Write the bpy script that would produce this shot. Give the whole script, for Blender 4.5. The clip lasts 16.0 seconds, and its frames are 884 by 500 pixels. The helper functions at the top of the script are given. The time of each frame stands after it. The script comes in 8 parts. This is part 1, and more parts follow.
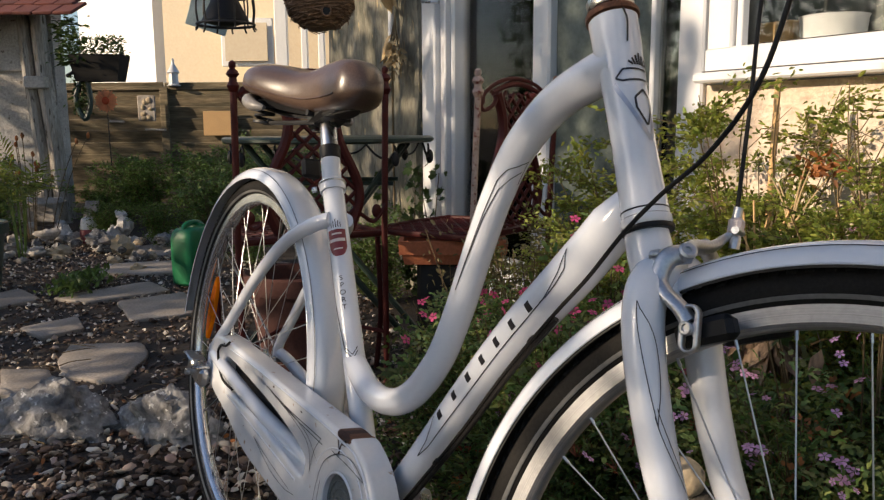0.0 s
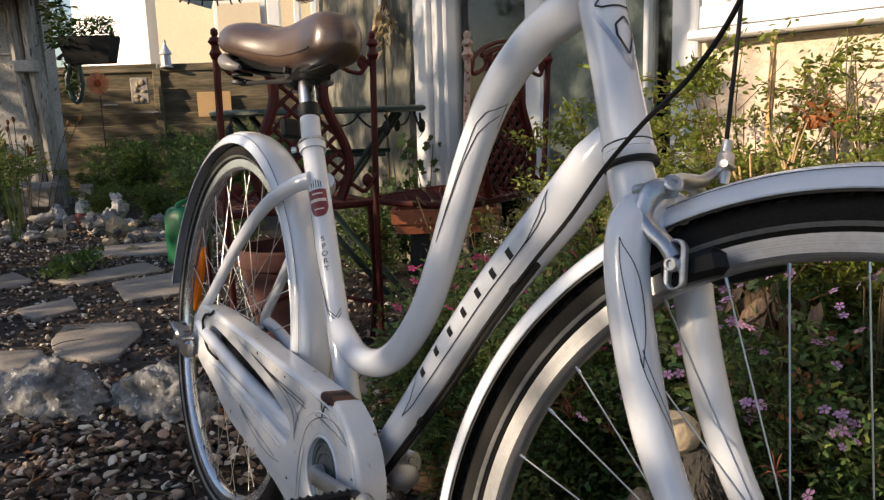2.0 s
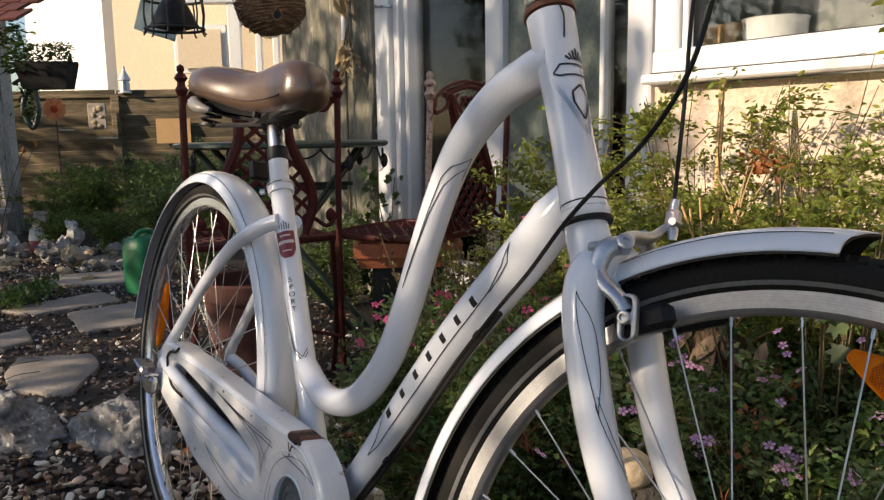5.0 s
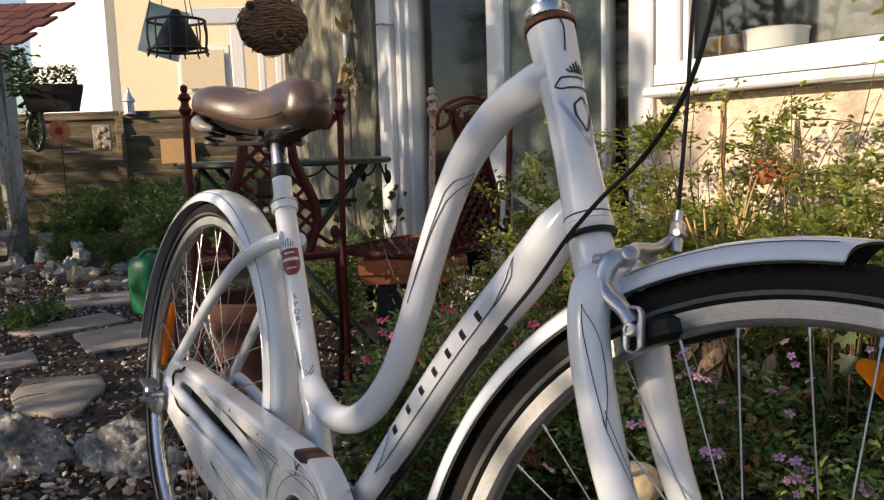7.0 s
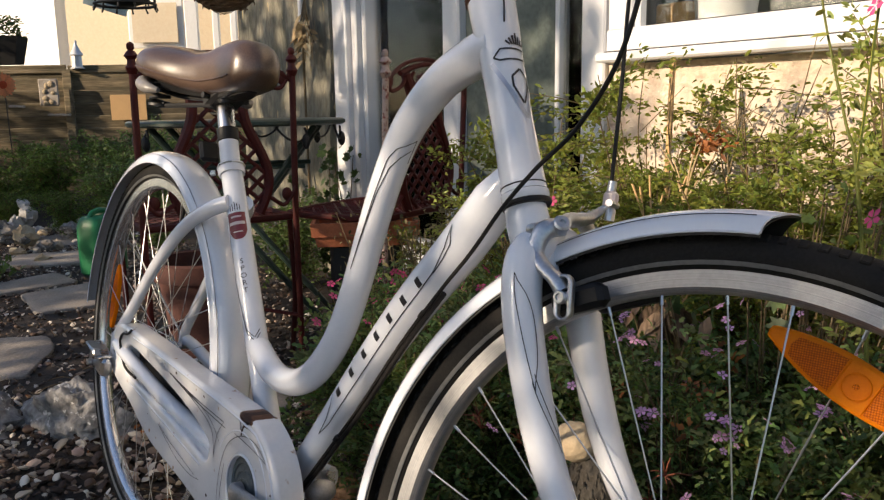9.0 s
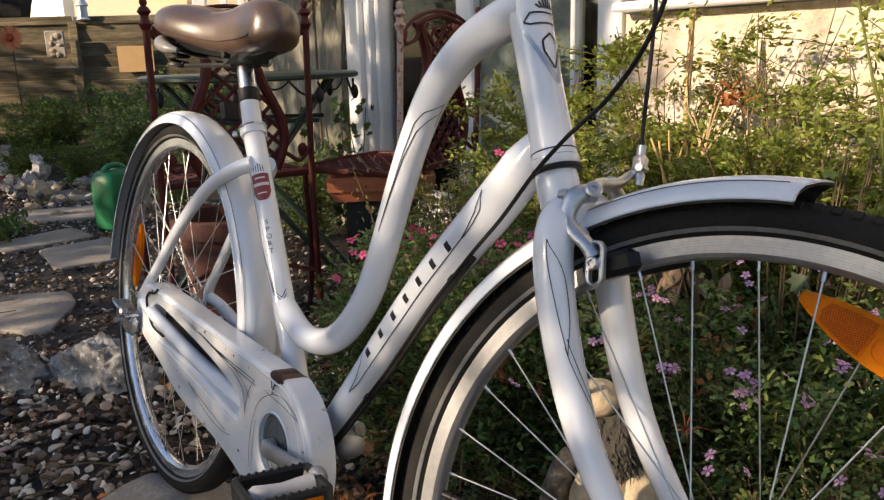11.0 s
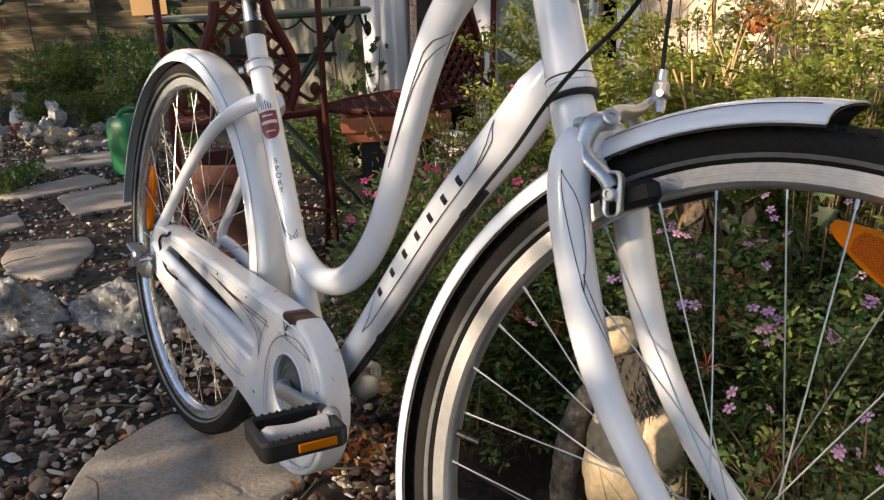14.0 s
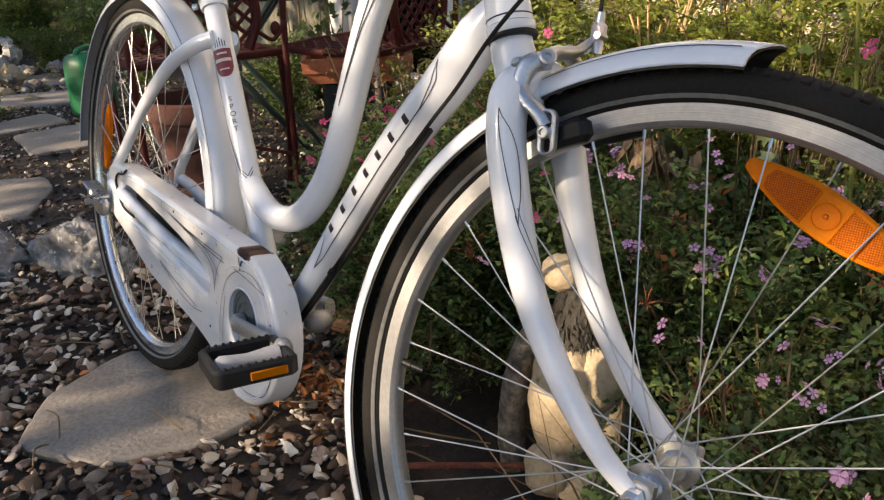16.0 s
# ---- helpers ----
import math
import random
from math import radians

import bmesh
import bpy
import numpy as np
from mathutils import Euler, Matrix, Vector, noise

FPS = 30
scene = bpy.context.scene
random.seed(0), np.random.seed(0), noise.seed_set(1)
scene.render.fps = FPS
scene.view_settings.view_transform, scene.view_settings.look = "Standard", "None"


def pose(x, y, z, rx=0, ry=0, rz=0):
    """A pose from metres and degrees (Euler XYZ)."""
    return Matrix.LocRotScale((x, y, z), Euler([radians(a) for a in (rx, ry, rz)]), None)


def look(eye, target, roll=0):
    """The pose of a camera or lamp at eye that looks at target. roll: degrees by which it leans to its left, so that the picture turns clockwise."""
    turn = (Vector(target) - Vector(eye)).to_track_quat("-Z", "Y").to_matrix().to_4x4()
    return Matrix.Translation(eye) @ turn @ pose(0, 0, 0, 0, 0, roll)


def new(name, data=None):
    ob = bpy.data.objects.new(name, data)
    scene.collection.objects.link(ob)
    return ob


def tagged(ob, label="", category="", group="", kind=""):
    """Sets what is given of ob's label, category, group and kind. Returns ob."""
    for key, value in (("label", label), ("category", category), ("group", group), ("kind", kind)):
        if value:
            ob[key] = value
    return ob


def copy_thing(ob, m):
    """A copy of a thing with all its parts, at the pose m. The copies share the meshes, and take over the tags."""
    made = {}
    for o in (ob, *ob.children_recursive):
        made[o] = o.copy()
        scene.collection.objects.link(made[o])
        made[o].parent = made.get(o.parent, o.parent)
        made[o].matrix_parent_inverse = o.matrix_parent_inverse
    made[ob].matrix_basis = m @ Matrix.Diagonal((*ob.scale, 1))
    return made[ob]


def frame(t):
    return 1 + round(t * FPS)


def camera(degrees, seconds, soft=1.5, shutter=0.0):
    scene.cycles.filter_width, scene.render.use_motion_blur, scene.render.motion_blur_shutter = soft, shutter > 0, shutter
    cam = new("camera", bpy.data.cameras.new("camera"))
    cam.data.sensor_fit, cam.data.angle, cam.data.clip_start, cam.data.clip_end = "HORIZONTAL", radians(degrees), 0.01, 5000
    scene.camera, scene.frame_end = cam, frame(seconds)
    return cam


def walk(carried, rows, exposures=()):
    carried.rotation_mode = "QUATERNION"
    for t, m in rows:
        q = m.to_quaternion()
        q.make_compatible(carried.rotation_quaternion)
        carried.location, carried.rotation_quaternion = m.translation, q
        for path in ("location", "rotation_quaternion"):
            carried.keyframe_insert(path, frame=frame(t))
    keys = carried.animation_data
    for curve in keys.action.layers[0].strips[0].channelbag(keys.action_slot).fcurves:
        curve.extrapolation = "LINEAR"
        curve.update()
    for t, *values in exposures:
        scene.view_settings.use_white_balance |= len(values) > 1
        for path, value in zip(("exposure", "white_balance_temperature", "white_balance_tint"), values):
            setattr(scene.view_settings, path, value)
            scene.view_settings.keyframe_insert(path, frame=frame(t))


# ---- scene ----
cam = camera(58.58, 16.0, soft=1.3)
PATH = [
    (0.0, 1.4255, -0.4123, 0.7813, 81.169, 0.312, 57.525),
    (0.5, 1.4161, -0.4024, 0.7646, 80.577, 1.022, 58.237),
    (1.0, 1.4070, -0.3914, 0.7507, 79.994, 1.405, 58.273),
    (1.5, 1.4091, -0.3814, 0.7464, 79.867, 1.618, 58.039),
    (2.0, 1.4112, -0.3747, 0.7438, 79.666, 1.719, 57.427),
    (2.5, 1.4276, -0.3788, 0.7504, 79.737, 2.412, 55.833),
    (3.0, 1.4336, -0.3861, 0.7635, 80.545, 1.707, 54.270),
    (3.5, 1.4359, -0.3924, 0.7708, 80.580, 0.635, 53.838),
    (4.0, 1.4353, -0.3971, 0.7723, 80.742, 0.113, 53.913),
    (4.5, 1.4351, -0.4003, 0.7708, 81.027, 0.423, 54.390),
    (5.0, 1.4371, -0.4004, 0.7718, 81.579, 0.867, 54.544),
    (7.5, 1.4361, -0.3986, 0.7697, 82.769, 1.815, 54.835),
    (8.0, 1.4337, -0.3969, 0.7682, 82.701, 1.802, 54.945),
    (8.5, 1.4461, -0.3925, 0.7747, 82.000, 1.528, 54.098),
    (9.0, 1.4591, -0.3926, 0.7791, 79.807, 0.901, 51.879),
    (9.5, 1.4439, -0.4016, 0.7985, 77.646, 0.824, 51.995),
    (9.7, 1.4417, -0.4115, 0.8010, 75.816, -0.220, 52.015),
    (11.8, 1.4558, -0.4128, 0.7848, 76.020, 2.432, 52.666),
    (12.0, 1.4554, -0.4153, 0.7817, 74.596, 1.590, 51.547),
    (12.5, 1.4500, -0.4134, 0.7870, 74.457, 0.671, 52.170),
    (13.0, 1.4466, -0.4091, 0.7797, 73.748, 0.895, 52.516),
    (13.5, 1.4392, -0.4037, 0.7880, 73.463, 1.325, 52.653),
    (14.0, 1.4357, -0.3905, 0.7821, 71.986, 2.603, 53.616),
    (14.5, 1.4630, -0.3956, 0.7794, 69.601, 2.026, 53.028),
    (15.0, 1.4614, -0.3905, 0.7847, 68.840, 0.947, 52.838),
    (15.5, 1.4689, -0.3893, 0.7817, 68.952, 1.293, 51.805),
    (16.0, 1.4756, -0.3907, 0.7807, 68.038, 1.442, 51.638),
]
EXPOSURE, KELVIN, TINT = 0.53, 6270, 13
walk(cam, [(t, pose(x, y, z, rx, ry, rz)) for t, x, y, z, rx, ry, rz in PATH], [(0.0, EXPOSURE - 0.13, KELVIN, TINT), (1.5, EXPOSURE + 0.02, KELVIN, TINT), (2.5, EXPOSURE + 0.08, KELVIN, TINT), (5.0, EXPOSURE, KELVIN, TINT), (9.0, EXPOSURE + 0.03, KELVIN, TINT), (12.0, EXPOSURE + 0.38, KELVIN + 150, TINT), (16.0, EXPOSURE + 0.50, KELVIN + 250, TINT)])

# ---- world, sun, exposure ----
SUN_DIR = Vector((-0.20, -0.93, 0.32)).normalized()      # towards the sun
SUN_STRENGTH, SKY_STRENGTH = 4.6, 0.115
world = bpy.data.worlds.new("sky")
scene.world = world
world.use_nodes = True
wn = world.node_tree.nodes
sky = wn.new("ShaderNodeTexSky")
sky.sky_type, sky.sun_disc = "NISHITA", False
sky.sun_elevation = math.asin(SUN_DIR.z)
sky.sun_rotation = math.atan2(SUN_DIR.x, SUN_DIR.y)
wn["Background"].inputs["Strength"].default_value = SKY_STRENGTH
world.node_tree.links.new(sky.outputs[0], wn["Background"].inputs["Color"])
sun = new("sun", bpy.data.lights.new("sun", "SUN"))
sun.data.energy, sun.data.angle, sun.data.color = SUN_STRENGTH, radians(0.5), (1.0, 0.80, 0.55)
sun.matrix_world = look(SUN_DIR * 20, (0, 0, 0))


# ---- materials ----
def material(name, base, rough=0.5, metal=0.0, vary=0.15, scale=20.0, bump=0.1, fine=200.0, second=None, mix=0.5, spec=0.5, island=0.0, random_ob=0.0, coat=0.0, trans=0.0, spots=0.0, spot_col=(0.1, 0.05, 0.03), stretch=None, hue=0.0):
    """A surface with stains at one scale, grain at another, and fine relief."""
    m = bpy.data.materials.new(name)
    m.use_nodes = True
    t, n = m.node_tree, m.node_tree.nodes
    b = n["Principled BSDF"]
    b.inputs["Metallic"].default_value = metal
    b.inputs["Specular IOR Level"].default_value = spec
    b.inputs["Coat Weight"].default_value = coat
    b.inputs["Coat Roughness"].default_value = 0.08
    tc = n.new("ShaderNodeTexCoord")
    big = n.new("ShaderNodeTexNoise")
    big.inputs["Scale"].default_value, big.inputs["Detail"].default_value = scale, 6
    small = n.new("ShaderNodeTexNoise")
    small.inputs["Scale"].default_value, small.inputs["Detail"].default_value = fine, 4
    place = tc.outputs["Object"]
    if stretch:
        mp = n.new("ShaderNodeMapping")
        mp.inputs["Scale"].default_value = stretch
        t.links.new(place, mp.inputs["Vector"])
        place = mp.outputs[0]
    for tex in (big, small):
        t.links.new(place, tex.inputs["Vector"])
    ramp = n.new("ShaderNodeValToRGB")
    ramp.color_ramp.elements[0].position, ramp.color_ramp.elements[1].position = 0.5 - 0.5 * mix * 0.6, 0.5 + 0.5 * (1 - mix * 0.6)
    c0 = second if second else tuple(c * (1 - vary) for c in base)
    ramp.color_ramp.elements[0].color, ramp.color_ramp.elements[1].color = (*c0, 1), (*base, 1)
    t.links.new(big.outputs["Fac"], ramp.inputs["Fac"])
    grain = n.new("ShaderNodeMixRGB")
    grain.blend_type, grain.inputs["Fac"].default_value = "OVERLAY", min(1.0, vary * 2)
    t.links.new(ramp.outputs["Color"], grain.inputs[1])
    t.links.new(small.outputs["Fac"], grain.inputs[2])
    col = grain.outputs["Color"]
    for amount, node, out in ((island, "ShaderNodeNewGeometry", "Random Per Island"), (random_ob, "ShaderNodeObjectInfo", "Random")):
        if amount:
            rnd, mr, hsv = n.new(node), n.new("ShaderNodeMapRange"), n.new("ShaderNodeHueSaturation")
            mr.inputs["To Min"].default_value, mr.inputs["To Max"].default_value = 1 - amount, 1 + amount
            t.links.new(rnd.outputs[out], mr.inputs["Value"])
            t.links.new(mr.outputs[0], hsv.inputs["Value"])
            t.links.new(col, hsv.inputs["Color"])
            if hue:
                mix_up, wrap, span = n.new("ShaderNodeMath"), n.new("ShaderNodeMath"), n.new("ShaderNodeMapRange")
                mix_up.operation, wrap.operation = "MULTIPLY", "FRACT"
                mix_up.inputs[1].default_value = 17.3
                span.inputs["To Min"].default_value, span.inputs["To Max"].default_value = 0.5 - hue, 0.5 + 0.55 * hue
                t.links.new(rnd.outputs[out], mix_up.inputs[0])
                t.links.new(mix_up.outputs[0], wrap.inputs[0])
                t.links.new(wrap.outputs[0], span.inputs["Value"])
                t.links.new(span.outputs[0], hsv.inputs["Hue"])
            col = hsv.outputs["Color"]
    if spots:
        vor = n.new("ShaderNodeTexNoise")
        vor.inputs["Scale"].default_value, vor.inputs["Detail"].default_value = scale * 3.1, 3
        t.links.new(place, vor.inputs["Vector"])
        r2, mx = n.new("ShaderNodeValToRGB"), n.new("ShaderNodeMixRGB")
        r2.color_ramp.elements[0].position, r2.color_ramp.elements[1].position = 1 - spots - 0.02, 1 - spots + 0.04
        t.links.new(vor.outputs["Fac"], r2.inputs["Fac"])
        t.links.new(r2.outputs["Color"], mx.inputs["Fac"])
        t.links.new(col, mx.inputs[1])
        mx.inputs[2].default_value = (*spot_col, 1)
        col = mx.outputs["Color"]
    t.links.new(col, b.inputs["Base Color"])
    mr = n.new("ShaderNodeMapRange")
    mr.inputs["To Min"].default_value, mr.inputs["To Max"].default_value = max(0.02, rough * 0.8), min(1, rough * 1.2)
    t.links.new(big.outputs["Fac"], mr.inputs["Value"])
    t.links.new(mr.outputs[0], b.inputs["Roughness"])
    if bump:
        bp = n.new("ShaderNodeBump")
        bp.inputs["Strength"].default_value, bp.inputs["Distance"].default_value = bump, 0.5 / fine
        t.links.new(small.outputs["Fac"], bp.inputs["Height"])
        t.links.new(bp.outputs[0], b.inputs["Normal"])
    if trans:
        tr, mx, out = n.new("ShaderNodeBsdfTranslucent"), n.new("ShaderNodeMixShader"), n["Material Output"]
        t.links.new(col, tr.inputs["Color"])
        mx.inputs["Fac"].default_value = trans
        t.links.new(b.outputs[0], mx.inputs[1])
        t.links.new(tr.outputs[0], mx.inputs[2])
        t.links.new(mx.outputs[0], out.inputs["Surface"])
    return m


def chip_material():
    """Gravel: each chip its own tone, most of them dark brown, some buff, a few cream."""
    m = material("mixed_gravel_chips", (0.2, 0.2, 0.2), 0.7, vary=0.3, scale=40, bump=0.4, fine=300)
    t, n = m.node_tree, m.node_tree.nodes
    geo, ramp, mul = n.new("ShaderNodeNewGeometry"), n.new("ShaderNodeValToRGB"), n.new("ShaderNodeMixRGB")
    ramp.color_ramp.interpolation = "LINEAR"
    stops = ((0.0, (0.045, 0.024, 0.015)), (0.25, (0.11, 0.058, 0.034)), (0.48, (0.23, 0.14, 0.088)), (0.66, (0.42, 0.32, 0.235)), (0.82, (0.64, 0.58, 0.51)), (1.0, (0.84, 0.80, 0.75)))
    e = ramp.color_ramp.elements
    e[0].position, e[0].color, e[1].position, e[1].color = 0.0, (*stops[0][1], 1), 1.0, (*stops[-1][1], 1)
    for p, c in stops[1:-1]:
        k = e.new(p)
        k.color = (*c, 1)
    t.links.new(geo.outputs["Random Per Island"], ramp.inputs["Fac"])
    b = n["Principled BSDF"]
    old = b.inputs["Base Color"].links[0].from_socket
    mul.blend_type, mul.inputs["Fac"].default_value = "OVERLAY", 0.7
    t.links.new(ramp.outputs["Color"], mul.inputs[1])
    t.links.new(old, mul.inputs[2])
    t.links.new(mul.outputs["Color"], b.inputs["Base Color"])
    return m


WHITE = material("white_gloss_paint", (0.69, 0.72, 0.785), 0.18, vary=0.04, scale=9, bump=0.015, coat=0.6)
CASE_WHITE = material("chipped_white_enamel", (0.69, 0.70, 0.725), 0.25, vary=0.06, scale=14, bump=0.03, coat=0.4, spots=0.315, spot_col=(0.34, 0.22, 0.13))
BLACK_LINE = material("black_pinstripe", (0.015, 0.015, 0.02), 0.35, vary=0.1, bump=0)
RUST = material("flaking_rust", (0.07, 0.028, 0.016), 0.85, vary=0.4, scale=60, bump=0.6, fine=500, second=(0.03, 0.015, 0.012))
STEEL = material("brushed_alloy", (0.62, 0.62, 0.63), 0.28, 1.0, vary=0.08, scale=30, bump=0.03, fine=400)
TAIL = material("silver_grey_tail_trim", (0.24, 0.225, 0.21), 0.38, vary=0.15, scale=20, bump=0.05)
SILVER_PLASTIC = material("silver_grey_resin", (0.40, 0.40, 0.42), 0.4, vary=0.1, scale=30, bump=0.05)
POLISHED = material("polished_brake_alloy", (0.60, 0.61, 0.63), 0.42, 1.0, vary=0.15, scale=40, bump=0.06, fine=350)
DULL = material("dull_cast_alloy", (0.36, 0.36, 0.37), 0.58, 0.85, vary=0.15, scale=40, bump=0.08, fine=350)


def turned_metal(name, base, rough):
    """Alloy with fine grooves round the wheel's axle."""
    m = material(name, base, rough, 0.6, vary=0.10, scale=18, bump=0)
    t, n = m.node_tree, m.node_tree.nodes
    b = n["Principled BSDF"]
    tc, sep, hyp, tex, bp, mul = n.new("ShaderNodeTexCoord"), n.new("ShaderNodeSeparateXYZ"), n.new("ShaderNodeVectorMath"), n.new("ShaderNodeTexNoise"), n.new("ShaderNodeBump"), n.new("ShaderNodeMixRGB")
    flat = n.new("ShaderNodeCombineXYZ")
    t.links.new(tc.outputs["Object"], sep.inputs[0])
    t.links.new(sep.outputs["X"], flat.inputs["X"])
    t.links.new(sep.outputs["Z"], flat.inputs["Z"])
    hyp.operation = "LENGTH"
    t.links.new(flat.outputs[0], hyp.inputs[0])
    line = n.new("ShaderNodeCombineXYZ")
    t.links.new(hyp.outputs["Value"], line.inputs["X"])
    t.links.new(line.outputs[0], tex.inputs["Vector"])
    tex.inputs["Scale"].default_value, tex.inputs["Detail"].default_value = 1100, 3
    bp.inputs["Strength"].default_value, bp.inputs["Distance"].default_value = 0.35, 0.0006
    t.links.new(tex.outputs["Fac"], bp.inputs["Height"])
    t.links.new(bp.outputs[0], b.inputs["Normal"])
    old = b.inputs["Base Color"].links[0].from_socket
    mul.blend_type, mul.inputs["Fac"].default_value = "OVERLAY", 0.55
    t.links.new(old, mul.inputs[1])
    t.links.new(tex.outputs["Fac"], mul.inputs[2])
    t.links.new(mul.outputs["Color"], b.inputs["Base Color"])
    return m


RIM = turned_metal("machined_rim", (0.33, 0.335, 0.35), 0.34)
# rear rim: polished, its base also lightened to carry the sky's reflection
RIM_BRIGHT = material("polished_rim_sky_lit", (0.80, 0.82, 0.86), 0.22, 0.85, vary=0.12, scale=30, bump=0.05, fine=300)
HUB = material("polished_hub_alloy", (0.62, 0.63, 0.65), 0.24, 0.9, vary=0.08, scale=30, bump=0.03, fine=400)
SPOKE = material("spoke_steel", (0.58, 0.58, 0.57), 0.34, 0.9, vary=0.05, bump=0)
RUBBER = material("black_tyre_rubber", (0.015, 0.0138, 0.0128), 0.85, vary=0.3, scale=25, bump=0.15, fine=400, spec=0.25)
STRIPE = material("grey_reflective_stripe", (0.17, 0.17, 0.165), 0.5, vary=0.2, bump=0.02)
BLACK = material("black_plastic", (0.008, 0.008, 0.009), 0.5, spec=0.3, vary=0.15, scale=30, bump=0.06, fine=500)
CABLE = material("black_cable", (0.011, 0.010, 0.0095), 0.55, spec=0.25, vary=0.1, bump=0.02)
LEATHER = material("brown_saddle_vinyl", (0.125, 0.078, 0.055), 0.33, vary=0.3, scale=14, bump=0.18, fine=420, second=(0.07, 0.045, 0.034), coat=0.3)
AMBER = material("amber_reflector", (0.80, 0.24, 0.004), 0.22, vary=0.12, scale=60, bump=0.2, fine=450, spec=0.12, trans=0.5)


def prism_material():
    """Moulded amber plastic with rows of tiny prisms."""
    m = material("amber_prism_field", (0.66, 0.15, 0.003), 0.25, vary=0.2, scale=120, bump=0, spec=0.25, trans=0.45)
    t, n = m.node_tree, m.node_tree.nodes
    b = n["Principled BSDF"]
    tc, cell, bp, ramp = n.new("ShaderNodeTexCoord"), n.new("ShaderNodeTexVoronoi"), n.new("ShaderNodeBump"), n.new("ShaderNodeValToRGB")
    cell.inputs["Scale"].default_value, cell.inputs["Randomness"].default_value = 560, 0.12
    t.links.new(tc.outputs["Object"], cell.inputs["Vector"])
    bp.inputs["Strength"].default_value, bp.inputs["Distance"].default_value, bp.invert = 0.9, 0.0012, True
    t.links.new(cell.outputs["Distance"], bp.inputs["Height"])
    t.links.new(bp.outputs[0], b.inputs["Normal"])
    ramp.color_ramp.elements[0].position, ramp.color_ramp.elements[1].position = 0.15, 0.75
    ramp.color_ramp.elements[0].color, ramp.color_ramp.elements[1].color = (1.0, 0.30, 0.006, 1), (0.30, 0.055, 0.002, 1)
    t.links.new(cell.outputs["Distance"], ramp.inputs["Fac"])
    t.links.new(ramp.outputs["Color"], b.inputs["Base Color"])
    for node in n:
        if node.type == "BSDF_TRANSLUCENT":
            t.links.new(ramp.outputs["Color"], node.inputs["Color"])
    return m


PRISM = prism_material()
DECAL = material("maroon_decal", (0.20, 0.03, 0.035), 0.4, vary=0.1, bump=0)
DECAL_PALE = material("pale_decal", (0.65, 0.55, 0.52), 0.4, vary=0.1, bump=0)
SILVER_LINE = material("silver_line", (0.42, 0.45, 0.52), 0.35, 0.5, vary=0.05, bump=0)
RUSTY_STEEL = material("rusty_steel", (0.17, 0.075, 0.04), 0.6, 0.6, vary=0.4, scale=60, bump=0.3, fine=400)
GLASS_DISC = material("smoky_chainring_disc", (0.10, 0.12, 0.13), 0.25, vary=0.2, scale=40, bump=0.05)
SOIL = material("damp_dark_soil", (0.042, 0.027, 0.018), 0.9, vary=0.35, scale=9, bump=0.8, fine=60, second=(0.022, 0.016, 0.012))
PEBBLE = chip_material()
SLAB = material("grey_flagstone", (0.36, 0.325, 0.29), 0.75, vary=0.25, scale=7, bump=0.5, fine=110, second=(0.225, 0.195, 0.165), random_ob=0.12, spots=0.24, spot_col=(0.10, 0.09, 0.075))
ROCK = material("grey_limestone", (0.40, 0.39, 0.38), 0.8, vary=0.4, scale=18, bump=1.0, fine=70, second=(0.085, 0.083, 0.085), random_ob=0.2, spots=0.36, spot_col=(0.60, 0.59, 0.58))
PALE_STONE = material("pale_stone", (0.56, 0.51, 0.45), 0.75, vary=0.25, scale=14, bump=0.5, fine=90, second=(0.26, 0.225, 0.19), random_ob=0.35)
WHITE_STONE = material("white_quartz", (0.78, 0.75, 0.71), 0.6, vary=0.25, scale=18, bump=0.6, fine=90, second=(0.42, 0.39, 0.36), random_ob=0.2)
STATUE = material("buff_cast_stone", (0.58, 0.44, 0.29), 0.8, vary=0.2, scale=12, bump=0.5, fine=120, second=(0.36, 0.30, 0.2), spots=0.30, spot_col=(0.16, 0.14, 0.11))
RENDER_WALL = material("cream_roughcast_wall", (0.74, 0.62, 0.50), 0.9, vary=0.2, scale=4, bump=1.0, fine=45, second=(0.58, 0.46, 0.35))
PILLAR_MAT = material("weathered_grey_render", (0.33, 0.30, 0.235), 0.9, vary=0.4, scale=9, bump=1.0, fine=60, second=(0.115, 0.11, 0.078), spots=0.33, spot_col=(0.46, 0.36, 0.20), stretch=(1, 1, 0.30))
UPVC = material("white_window_frame", (0.71, 0.71, 0.72), 0.3, vary=0.05, scale=7, bump=0.03)
OLD_WHITE = material("peeling_white_boards", (0.56, 0.52, 0.46), 0.8, vary=0.4, scale=14, bump=0.9, fine=90, second=(0.32, 0.28, 0.235), spots=0.38, spot_col=(0.09, 0.065, 0.045), stretch=(1, 1, 0.14))
SHED_WALL = material("flaking_whitewash", (0.58, 0.55, 0.51), 0.85, vary=0.25, scale=5, bump=0.7, fine=60, second=(0.40, 0.37, 0.33), spots=0.33, spot_col=(0.20, 0.17, 0.14))
FENCE = material("weathered_fence_board", (0.36, 0.28, 0.175), 0.85, vary=0.45, scale=16, bump=0.9, fine=80, second=(0.09, 0.075, 0.042), random_ob=0.40, stretch=(0.10, 1, 1))
PLY = material("bare_plywood", (0.64, 0.40, 0.18), 0.7, vary=0.12, scale=8, bump=0.2)
HOUSE_FAR = material("sunlit_cream_house_wall", (0.80, 0.66, 0.46), 0.9, vary=0.08, scale=1.2, bump=0.2, fine=20)
